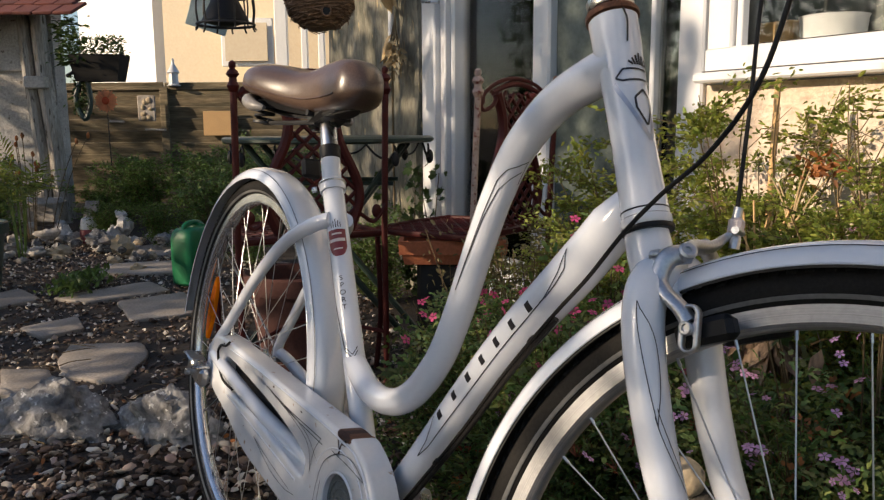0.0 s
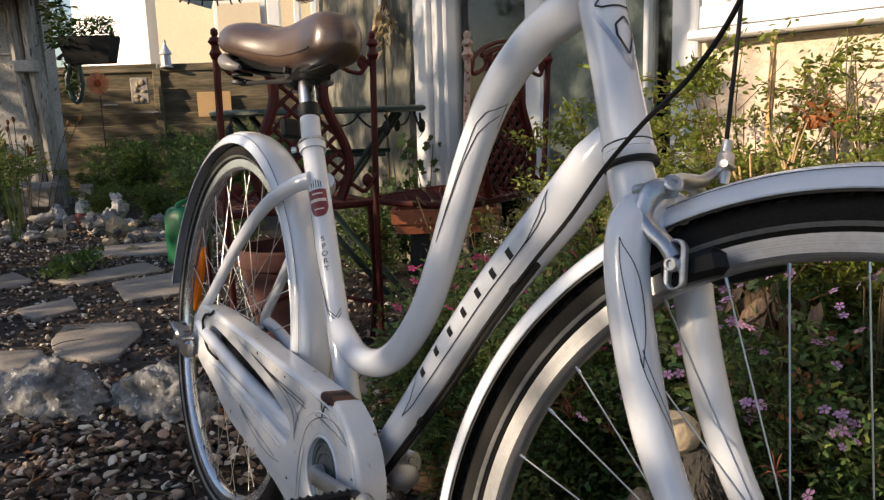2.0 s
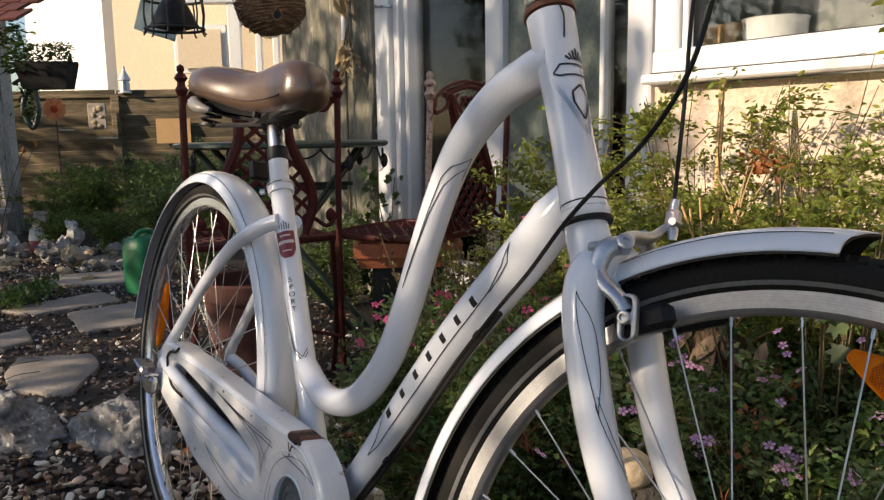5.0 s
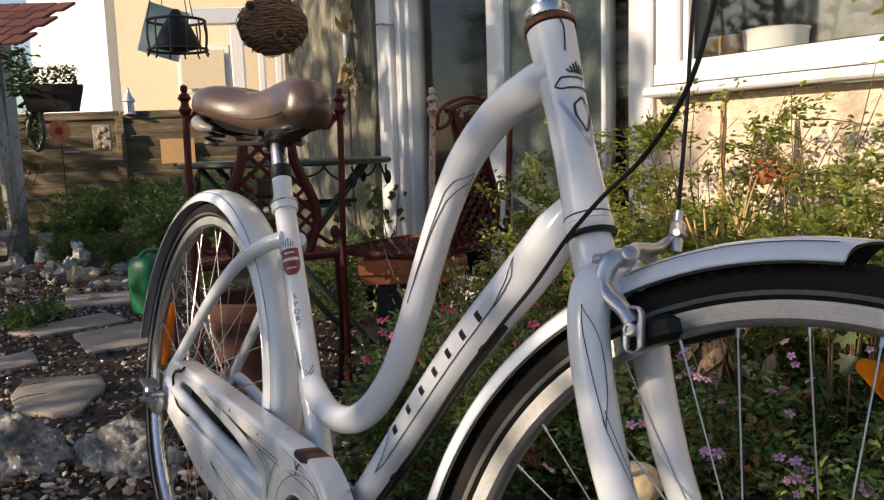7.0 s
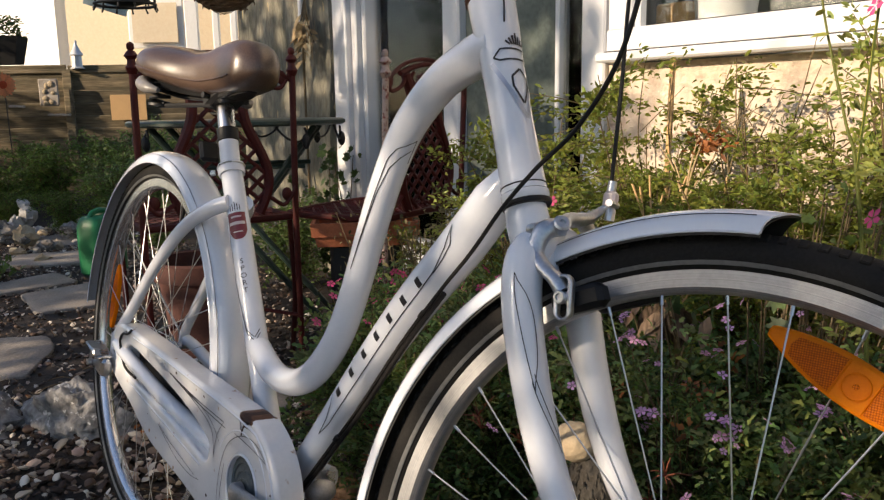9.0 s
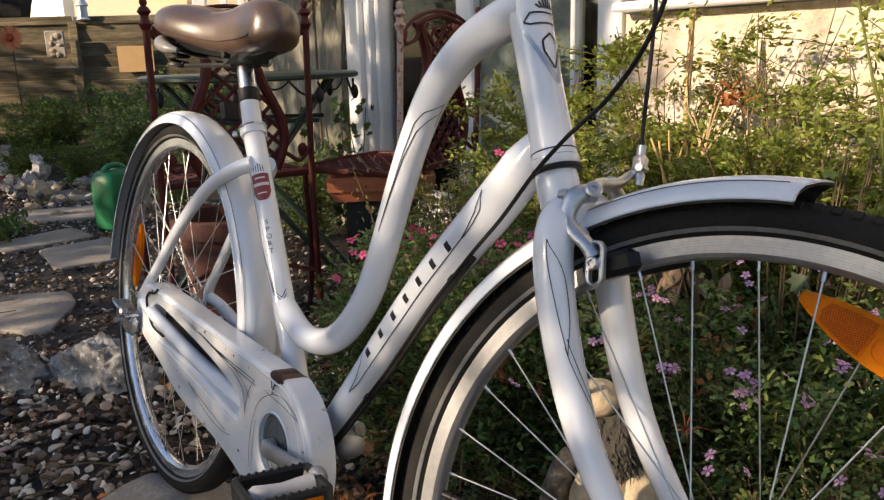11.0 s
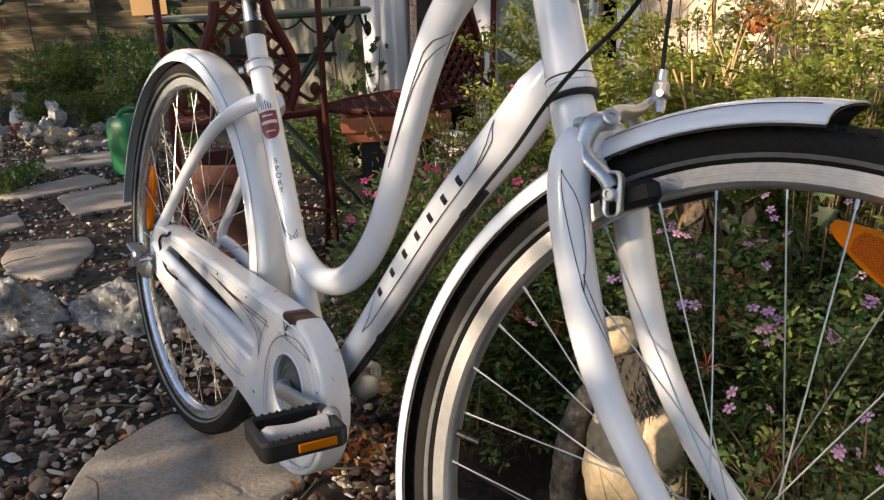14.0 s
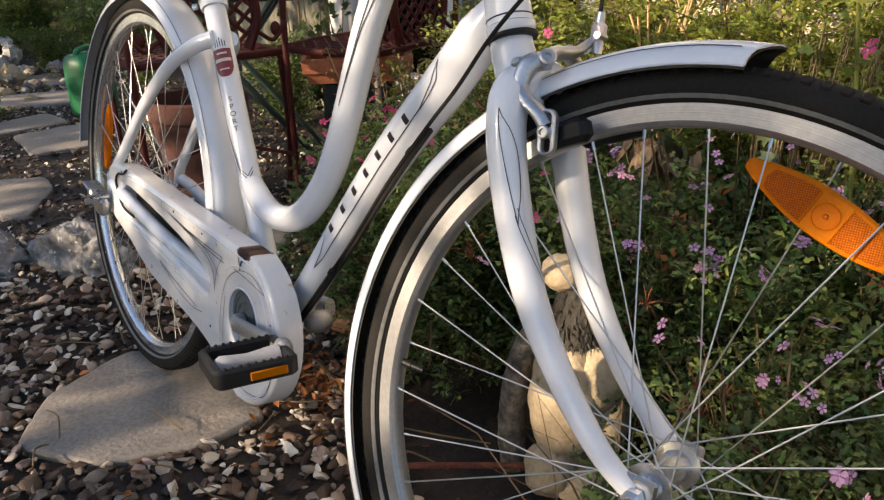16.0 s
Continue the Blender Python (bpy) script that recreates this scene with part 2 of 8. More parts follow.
RED_IRON = material("oxblood_iron_paint", (0.070, 0.0075, 0.006), 0.55, vary=0.25, scale=40, bump=0.25, fine=220, spec=0.3, spots=0.25, spot_col=(0.06, 0.02, 0.015))
PINK_IRON = material("faded_pink_iron_paint", (0.52, 0.38, 0.32), 0.6, vary=0.3, scale=30, bump=0.3, fine=200, spots=0.4, spot_col=(0.16, 0.03, 0.02))
GREEN_IRON = material("dark_green_iron_paint", (0.030, 0.055, 0.045), 0.4, vary=0.2, scale=30, bump=0.1, fine=200)
RED_CLAY = material("lit_red_clay", (0.62, 0.075, 0.045), 0.45, vary=0.2, scale=20, bump=0.15, fine=120)
TAN_STONE = material("tan_stone", (0.50, 0.30, 0.13), 0.75, vary=0.3, scale=30, bump=0.6, fine=90, second=(0.30, 0.15, 0.08))
TERRACOTTA = material("terracotta", (0.42, 0.13, 0.055), 0.8, vary=0.2, scale=15, bump=0.3, fine=150)
GREEN_PLASTIC = material("green_plastic", (0.008, 0.17, 0.060), 0.4, vary=0.12, scale=20, bump=0.05)
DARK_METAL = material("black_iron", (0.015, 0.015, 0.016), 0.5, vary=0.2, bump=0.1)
WICKER = material("woven_wicker", (0.23, 0.135, 0.075), 0.85, vary=0.4, scale=40, bump=0.8, fine=140, island=0.4)
ROOF_TILE = material("red_roof_tile", (0.15, 0.042, 0.03), 0.85, vary=0.25, scale=12, bump=0.4, fine=80, random_ob=0.25)
LEAF = material("geranium_leaf", (0.205, 0.300, 0.095), 0.5, vary=0.2, scale=40, bump=0.2, fine=300, second=(0.085, 0.14, 0.03), island=0.6, trans=0.4, hue=0.06)
LEAF_PALE = material("shrub_leaf", (0.290, 0.350, 0.080), 0.5, vary=0.2, scale=40, bump=0.15, fine=300, second=(0.19, 0.23, 0.035), island=0.5, trans=0.45, hue=0.035)
DRY_OLIVE = material("dry_olive_leaf", (0.20, 0.17, 0.075), 0.7, vary=0.3, scale=50, bump=0.2, fine=200, island=0.4, trans=0.3)
LEAF_DARK = material("dark_ivy_leaf", (0.075, 0.12, 0.028), 0.5, vary=0.25, scale=30, bump=0.2, fine=200, island=0.4, trans=0.25)
LEAF_DEAD = material("dry_brown_leaf", (0.36, 0.13, 0.035), 0.7, vary=0.3, scale=50, bump=0.3, fine=200, island=0.5, trans=0.25)
STRAW = material("dry_straw_stalk", (0.19, 0.115, 0.058), 0.8, vary=0.3, scale=40, bump=0.2, fine=200, island=0.6)
STRAW_PALE = material("pale_straw_stem", (0.52, 0.38, 0.20), 0.8, vary=0.25, scale=40, bump=0.2, fine=200)
SPRIG = material("red_brown_sprig", (0.26, 0.075, 0.035), 0.8, vary=0.3, scale=40, bump=0.2, fine=200, island=0.5)
SPLIT_WOOD = material("split_tan_wood", (0.42, 0.29, 0.18), 0.9, vary=0.4, scale=30, bump=0.9, fine=120, second=(0.13, 0.08, 0.05), stretch=(1, 1, 0.15))
RUST_RED = material("rust_red_iron", (0.20, 0.055, 0.028), 0.8, vary=0.4, scale=60, bump=0.5, fine=300)
STEM = material("plant_stem", (0.16, 0.11, 0.05), 0.7, vary=0.3, scale=40, bump=0.2, fine=200, island=0.3)
PETAL = material("lilac_pink_petal", (0.76, 0.42, 0.70), 0.6, vary=0.15, scale=60, bump=0, island=0.25, trans=0.35)
PETAL_CORE = material("orange_red_centre", (0.80, 0.11, 0.03), 0.6, vary=0.2, scale=60, bump=0.2)
HOUSE_WHITE = material("bright_white_gable", (0.88, 0.86, 0.82), 0.9, vary=0.05, scale=1.2, bump=0.2, fine=20)
DARK_CLAY = material("dark_plum_clay", (0.095, 0.034, 0.026), 0.8, vary=0.25, scale=15, bump=0.3, fine=150)
LEAF_MID = material("border_leaf", (0.145, 0.225, 0.048), 0.5, vary=0.25, scale=30, bump=0.2, fine=200, island=0.5, trans=0.3)
OLD_BARK = material("grey_weathered_bark", (0.36, 0.31, 0.25), 0.9, vary=0.4, scale=35, bump=1.0, fine=120, second=(0.085, 0.07, 0.055))
FUR = material("dark_mossy_cast_stone", (0.055, 0.045, 0.034), 0.9, vary=0.35, scale=30, bump=0.9, fine=90, second=(0.05, 0.045, 0.038))
CUSHION = material("tan_cushion_cloth", (0.46, 0.30, 0.15), 0.9, vary=0.2, scale=12, bump=0.3, fine=150)
CURTAIN = material("grey_green_blind", (0.13, 0.155, 0.14), 0.22, vary=0.2, scale=3, bump=0.1, fine=60)
PETAL_RED = material("coral_pink_petal", (0.70, 0.09, 0.26), 0.6, vary=0.15, scale=60, bump=0, island=0.2, trans=0.3)
PETAL_ORANGE = material("orange_petal", (0.95, 0.40, 0.20), 0.6, vary=0.15, scale=60, bump=0, island=0.2, trans=0.3)
SHEET = material("pale_blue_plastic", (0.55, 0.66, 0.68), 0.3, vary=0.2, scale=12, bump=0.05, trans=0.5)
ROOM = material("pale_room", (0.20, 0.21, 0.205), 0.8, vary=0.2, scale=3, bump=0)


def glass(name, tint=(0.93, 0.95, 0.94)):
    m = bpy.data.materials.new(name)
    m.use_nodes = True
    t, n = m.node_tree, m.node_tree.nodes
    n.remove(n["Principled BSDF"])
    tr, gl, mx, fr = n.new("ShaderNodeBsdfTransparent"), n.new("ShaderNodeBsdfGlossy"), n.new("ShaderNodeMixShader"), n.new("ShaderNodeFresnel")
    tr.inputs["Color"].default_value = (*tint, 1)
    gl.inputs["Roughness"].default_value = 0.03
    fr.inputs["IOR"].default_value = 1.5
    t.links.new(fr.outputs[0], mx.inputs["Fac"])
    t.links.new(tr.outputs[0], mx.inputs[1])
    t.links.new(gl.outputs[0], mx.inputs[2])
    t.links.new(mx.outputs[0], n["Material Output"].inputs["Surface"])
    return m


GLASS = glass("window_glass")


# ---- mesh tools ----
class Geo:
    """Collects vertices and faces of one part."""

    def __init__(self):
        self.v, self.f = [], []

    def grid(self, rings, closed_u=True, closed_v=False, caps=True):
        """Joins rings of equal count into a skin."""
        base, n, m = len(self.v), len(rings[0]), len(rings)
        for r in rings:
            self.v += [tuple(p) for p in r]
        for i in range(m if closed_v else m - 1):
            a, b = base + i * n, base + ((i + 1) % m) * n
            for j in range(n if closed_u else n - 1):
                k = (j + 1) % n
                self.f.append((a + j, a + k, b + k, b + j))
        if caps and closed_u and not closed_v:
            self.f.append(tuple(base + j for j in reversed(range(n))))
            self.f.append(tuple(base + (m - 1) * n + j for j in range(n)))
        return self

    def tube(self, pts, r, n=12, closed=False, flat=1.0, up=None):
        """A tube along pts; r is one radius or one for each point; flat squeezes it along the side direction."""
        pts = [Vector(p) for p in pts]
        rs = [r] * len(pts) if isinstance(r, (int, float)) else list(r)
        m = len(pts)
        rings, side = [], None
        for i, p in enumerate(pts):
            a, b = (pts[i - 1] if closed or i else p), (pts[(i + 1) % m] if closed or i < m - 1 else p)
            d = (b - a).normalized()
            if side is None:
                ref = Vector(up) if up else (Vector((0, 1, 0)) if abs(d.y) < 0.9 else Vector((1, 0, 0)))
                side = (ref - d * ref.dot(d)).normalized()
            else:
                side = (side - d * side.dot(d)).normalized()
            other = d.cross(side)
            rings.append([p + side * (math.cos(q) * rs[i] * flat) + other * (math.sin(q) * rs[i]) for q in (2 * math.pi * k / n for k in range(n))])
        return self.grid(rings, True, closed, True)

    def lathe(self, profile, n=24, m=None):
        """Turns (radius, height) pairs about z."""
        m = m or Matrix()
        rings = [[m @ Vector((r * math.cos(2 * math.pi * k / n), r * math.sin(2 * math.pi * k / n), h)) for k in range(n)] for r, h in profile]
        return self.grid(rings)

    def wheel(self, profile, n=96, a0=0.0, a1=360.0):
        """Turns a closed (radius, y) profile about the y axis, from a0 to a1 degrees."""
        full = abs(a1 - a0) >= 359.9
        steps = n if full else n + 1
        rings = []
        for i in range(steps):
            a = radians(a0 + (a1 - a0) * i / n)
            rings.append([Vector((r * math.cos(a), y, r * math.sin(a))) for r, y in profile])
        return self.grid(rings, True, full, not full)

    def box(self, size, m=None, bevel=0.0):
        m = m or Matrix()
        x, y, z = (s / 2 for s in size)
        b = min(bevel, x * 0.9, y * 0.9, z * 0.9)
        if b <= 0:
            base = len(self.v)
            self.v += [tuple(m @ Vector((sx * x, sy * y, sz * z))) for sz in (-1, 1) for sy in (-1, 1) for sx in (-1, 1)]
            self.f += [tuple(base + i for i in f) for f in ((0, 2, 3, 1), (4, 5, 7, 6), (0, 1, 5, 4), (2, 6, 7, 3), (0, 4, 6, 2), (1, 3, 7, 5))]
            return self
        rings = []
        for zz, ins in ((-z, b), (-z + b, 0), (z - b, 0), (z, b)):
            xx, yy = x - ins, y - ins
            c = b if not ins else b * 0.4
            rings.append([m @ Vector(p + (zz,)) for p in ((-xx + c, -yy), (xx - c, -yy), (xx, -yy + c), (xx, yy - c), (xx - c, yy), (-xx + c, yy), (-xx, yy - c), (-xx, -yy + c))])
        return self.grid(rings)

    def ball(self, c, r, n=16, rings=10, rough=0.0, seed=0):
        c, r = Vector(c), (Vector((r, r, r)) if isinstance(r, (int, float)) else Vector(r))
        out = []
        for i in range(rings + 1):
            th = math.pi * min(max(i / rings, 0.02), 0.98)
            ring = []
            for k in range(n):
                ph = 2 * math.pi * k / n
                d = Vector((math.sin(th) * math.cos(ph), math.sin(th) * math.sin(ph), -math.cos(th)))
                s = 1 + rough * noise.noise(d * 2.2 + Vector((seed * 7.1, seed * 3.3, 0))) + rough * 0.5 * noise.noise(d * 6 + Vector((seed * 2.1, 0, 1)))
                ring.append(c + Vector((d.x * r.x, d.y * r.y, d.z * r.z)) * s)
            out.append(ring)
        return self.grid(out)

    def mesh(self, name, mat, sharp=40, smooth=True):
        me = bpy.data.meshes.new(name)
        me.from_pydata(self.v, [], self.f)
        me.materials.append(mat)
        if smooth:
            me.polygons.foreach_set("use_smooth", [True] * len(me.polygons))
            me.set_sharp_from_angle(angle=radians(sharp))
        bm = bmesh.new()
        bm.from_mesh(me)
        bmesh.ops.recalc_face_normals(bm, faces=bm.faces)
        bm.to_mesh(me)
        bm.free()
        me.update()
        return me


def part(name, geo, mat, parent=None, label="", sharp=40, m=None):
    ob = new(name, geo.mesh(name, mat, sharp))
    if m is not None:
        ob.matrix_basis = m
    if parent is not None:
        ob.parent = parent
    return tagged(ob, label)


def thing(name, label, category, m=None, group="", kind=""):
    ob = new(name)
    ob.empty_display_size = 0.05
    if m is not None:
        ob.matrix_basis = m
    return tagged(ob, label, category, group, kind)


def spline(pts, n=8):
    """A smooth curve through the points."""
    p = [Vector(q) for q in pts]
    out = []
    for i in range(len(p) - 1):
        a, b, c, d = p[max(i - 1, 0)], p[i], p[i + 1], p[min(i + 2, len(p) - 1)]
        for k in range(n):
            t = k / n
            out.append(0.5 * ((2 * b) + (c - a) * t + (2 * a - 5 * b + 4 * c - d) * t * t + (3 * b - a - 3 * c + d) * t ** 3))
    return out + [p[-1]]


def lerp_list(values, m):
    """Stretches a short list of values over m steps."""
    return [float(v) for v in np.interp(np.linspace(0, 1, m), np.linspace(0, 1, len(values)), values)]


def plate(loops, y, thick, bevel, back=True):
    """A sheet in the x-z plane whose face looks to -y at y: the first loop is its outline, the others are holes. Its rims are rounded back by bevel."""
    from mathutils.geometry import tessellate_polygon
    g = Geo()
    faces = []
    for li, loop in enumerate(loops):
        area = sum(loop[i - 1][0] * loop[i][1] - loop[i][0] * loop[i - 1][1] for i in range(len(loop)))
        pts = list(loop) if area > 0 else list(reversed(loop))
        n = len(pts)
        nrm = []
        for i in range(n):
            (xa, za), (xb, zb) = pts[i - 1], pts[(i + 1) % n]
            d = Vector((zb - za, xa - xb)).normalized() * (1 if li == 0 else -1)
            nrm.append(d)
        rings = []
        for k in range(5):
            a = math.pi / 2 * k / 4
            rings.append([Vector((p[0] - q.x * bevel * (1 - math.sin(a)), y + bevel * (1 - math.cos(a)), p[1] - q.y * bevel * (1 - math.sin(a)))) for p, q in zip(pts, nrm)])
        rings.append([Vector((p[0], y + thick, p[1])) for p in pts])
        base = len(g.v)
        g.grid(rings, True, False, False)
        faces.append((base, rings[0]))
    flat = [p for _, r in faces for p in r]
    index = [b0 + i for b0, r in faces for i in range(len(r))]
    for tri in tessellate_polygon([[Vector((p.x, p.z, 0)) for p in r] for _, r in faces]):
        g.f.append(tuple(index[i] for i in tri))
    return g


def rounded(points, steps=5):
    """A closed smooth outline through (x, y) points."""
    p = [Vector((x, y, 0)) for x, y in points]
    p = [p[-1]] + p + [p[0], p[1]]
    out = []
    for i in range(1, len(p) - 2):
        a, b, c, d = p[i - 1], p[i], p[i + 1], p[i + 2]
        for k in range(steps):
            t = k / steps
            q = 0.5 * ((2 * b) + (c - a) * t + (2 * a - 5 * b + 4 * c - d) * t * t + (3 * b - a - 3 * c + d) * t ** 3)
            out.append((q.x, q.y))
    return out


# view-aligned plan: metres to the right of and ahead of the first standpoint
EYE0 = Vector((1.4255, -0.41, 0))
AHEAD, RIGHT = Vector((-0.8363, 0.5483, 0)), Vector((0.5483, 0.8363, 0))


def plan(right, ahead, z=0.0):
    return EYE0 + RIGHT * right + AHEAD * ahead + Vector((0, 0, z))


PLAN_TURN = math.degrees(math.atan2(RIGHT.y, RIGHT.x))


# ---- ground, house, fence, shed ----
def ground_height(x, y):
    return 0.012 * noise.noise(Vector((x * 1.7, y * 1.7, 0.3))) + 0.004 * noise.noise(Vector((x * 9, y * 9, 2.0)))


def build_ground():
    g = Geo()
    xs = np.concatenate([[-400, -60, -20], np.linspace(-9, 3.5, 190), [8, 20, 60, 400]])
    ys = np.concatenate([[-400, -60, -15], np.linspace(-3.0, 4.5, 120), [10, 30, 80, 400]])
    g.grid([[Vector((x, y, ground_height(x, y) - 0.012 if abs(x) < 9 and abs(y) < 5 else -0.02)) for y in ys] for x in xs], False, False)
    tagged(part("ground", g, SOIL), "dark damp garden soil with bark and grit", "ground", kind="structure")


build_ground()

WALL_Y = 1.50


def build_house():
    wall = tagged(part("wall_house", Geo().box((6.5, 0.24, 0.90), pose(-0.235 + 3.25, WALL_Y + 0.14, 0.45)), RENDER_WALL), "cream roughcast garden wall below the window", "wall", kind="structure")
    part("wall_pier", Geo().box((0.095, 0.20, 3.2), pose(-0.205, WALL_Y + 0.10, 1.6), 0.006), UPVC, wall, "white painted window pier")
    part("wall_above", Geo().box((6.5, 0.24, 0.9), pose(-0.235 + 3.25, WALL_Y + 0.14, 2.75)), RENDER_WALL, wall)
    # window over the low wall
    win = thing("window_1", "white framed window with a deep white sill", "window", kind="structure")
    part("window_sill", Geo().box((6.2, 0.085, 0.028), pose(2.95, WALL_Y - 0.0125, 0.918), 0.006), UPVC, win)
    part("window_frame", Geo().box((6.2, 0.07, 0.068), pose(2.95, WALL_Y + 0.03, 0.968), 0.006), UPVC, win)
    # thin black strips stand in for the dark gap lines of the frame
    part("gasket", Geo().box((6.2, 0.006, 0.005), pose(2.95, WALL_Y - 0.0065, 0.9355)), BLACK, win)
    part("gasket", Geo().box((6.0, 0.004, 0.004), pose(3.0, WALL_Y + 0.018, 1.0045)), BLACK, win)
    part("window_frame", Geo().box((0.085, 0.07, 1.28), pose(-0.10, WALL_Y + 0.03, 1.635), 0.006), UPVC, win)
    part("window_frame", Geo().box((0.05, 0.05, 1.28), pose(1.55, WALL_Y + 0.03, 1.635), 0.006), UPVC, win)
    part("window_bead", Geo().box((0.02, 0.03, 1.2), pose(-0.045, WALL_Y + 0.025, 1.60), 0.003), UPVC, win)
    p = part("pane", Geo().box((6.1, 0.006, 1.25), pose(3.0, WALL_Y + 0.05, 1.62)), GLASS, win)
    p.visible_shadow = False
    # dark glazed porch with double doors
    door = thing("door_1", "white framed glazed garden doors", "door", kind="structure")
    for x, w, z0, z1, y in ((-1.62, 0.27, 0.06, 3.0, 0.0), (-0.925, 0.10, 0.10, 3.0, 0.02)):
        part("door_frame", Geo().box((w, 0.09, z1 - z0), pose(x, WALL_Y + 0.045 + y, (z0 + z1) / 2), 0.008), UPVC, door)
    part("door_bead", Geo().box((0.018, 0.03, 2.9), pose(-1.60, WALL_Y - 0.012, 1.55), 0.004), UPVC, door)
    part("door_bead", Geo().box((0.018, 0.03, 2.9), pose(-1.515, WALL_Y - 0.012, 1.55), 0.004), UPVC, door)
    part("door_rail", Geo().box((0.6, 0.06, 0.18), pose(-1.23, WALL_Y + 0.05, 0.15), 0.006), UPVC, door)
    part("door_rail", Geo().box((0.63, 0.06, 0.18), pose(-0.565, WALL_Y + 0.05, 0.15), 0.006), UPVC, door)
    p = part("pane", Geo().box((0.54, 0.006, 2.75), pose(-1.23, WALL_Y + 0.06, 1.62)), GLASS, door)
    p.visible_shadow = False
    p = part("pane", Geo().box((0.14, 0.006, 2.75), pose(-0.32, WALL_Y + 0.06, 1.62)), GLASS, door)
    p.visible_shadow = False
    part("frosted_pane", Geo().box((0.484, 0.008, 2.75), pose(-0.632, WALL_Y + 0.06, 1.62), 0.002), CURTAIN, door, "grey-green obscured glass panel")
    part("door_bead", Geo().box((0.020, 0.03, 2.8), pose(-0.388, WALL_Y + 0.05, 1.64), 0.004), UPVC, door)
    part("door_handle", Geo().tube([(-1.70, WALL_Y - 0.02, 1.335), (-1.66, WALL_Y - 0.05, 1.33), (-1.52, WALL_Y - 0.05, 1.31)], 0.006, 8), STEEL, door, "thin steel door hook")
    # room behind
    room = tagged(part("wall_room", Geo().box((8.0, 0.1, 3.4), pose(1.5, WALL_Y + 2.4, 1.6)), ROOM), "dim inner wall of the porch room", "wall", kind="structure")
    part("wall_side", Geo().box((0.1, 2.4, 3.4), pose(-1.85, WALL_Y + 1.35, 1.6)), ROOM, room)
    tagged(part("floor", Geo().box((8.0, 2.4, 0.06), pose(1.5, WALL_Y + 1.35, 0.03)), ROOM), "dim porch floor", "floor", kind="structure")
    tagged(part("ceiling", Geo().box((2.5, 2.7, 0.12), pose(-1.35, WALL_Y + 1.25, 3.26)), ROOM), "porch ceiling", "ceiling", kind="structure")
    # unseen clear roof, added so that sky light brightens the room
    sky_pane = tagged(part("added_roof_pane", Geo().box((5.7, 2.7, 0.02), pose(2.76, WALL_Y + 1.25, 3.26)), GLASS), "unseen clear roof added to light the porch room", "roof", kind="structure")
    sky_pane.visible_shadow = False
    # pillar of old plaster left of the doors
    g = Geo()
    rings = []
    for i in range(25):
        z = 3.2 * i / 24
        rings.append([Vector((x + 0.02 * noise.noise(Vector((z * 2, k, 1))), y + 0.02 * noise.noise(Vector((z * 2.4, k, 5))), z)) for k, (x, y) in enumerate(((-2.75, 1.5), (-2.45, 1.47), (-2.1, 1.47), (-1.77, 1.49), (-1.75, 1.75), (-2.75, 1.75)))])
    g.grid(rings)
    tagged(part("wall_pillar", g, PILLAR_MAT, sharp=25), "weathered grey rendered pillar with pale stains", "wall", kind="structure")


build_house()


def build_fence():
    d = 8.6
    turn = pose(*plan(0, d), 0, 0, PLAN_TURN)
    f = thing("fence", "weathered dark brown horizontal board fence", "fence", turn, kind="structure")
    rnd = random.Random(4)
    for i, x0 in enumerate((-4.77, -3.1, -1.6)):
        x1 = x0 + (1.67, 1.5, 1.4)[i]
        for k in range(10):
            z = 0.06 + k * 0.127
            w = 0.148
            part("board", Geo().box((x1 - x0 - 0.02, 0.022, w), pose((x0 + x1) / 2, rnd.uniform(-0.006, 0.006), z, rnd.uniform(8, 12), 0, 0) @ pose(0, 0, 0, 0, rnd.uniform(-0.5, 0.5), 0), 0.004), FENCE, f)
        part("post", Geo().box((0.09, 0.09, 1.24), pose(x1, 0.0, 0.60), 0.006), FENCE, f)
    part("rail", Geo().box((4.5, 0.06, 0.04), pose(-2.5, 0, 1.215), 0.005), FENCE, f)
    panel = tagged(part("plywood_sheet", Geo().box((0.36, 0.012, 0.26), turn @ pose(-2.50, -0.06, 0.84), 0.002), PLY), "pale square plywood sheet fixed to the fence", "board")
    return panel


build_fence()


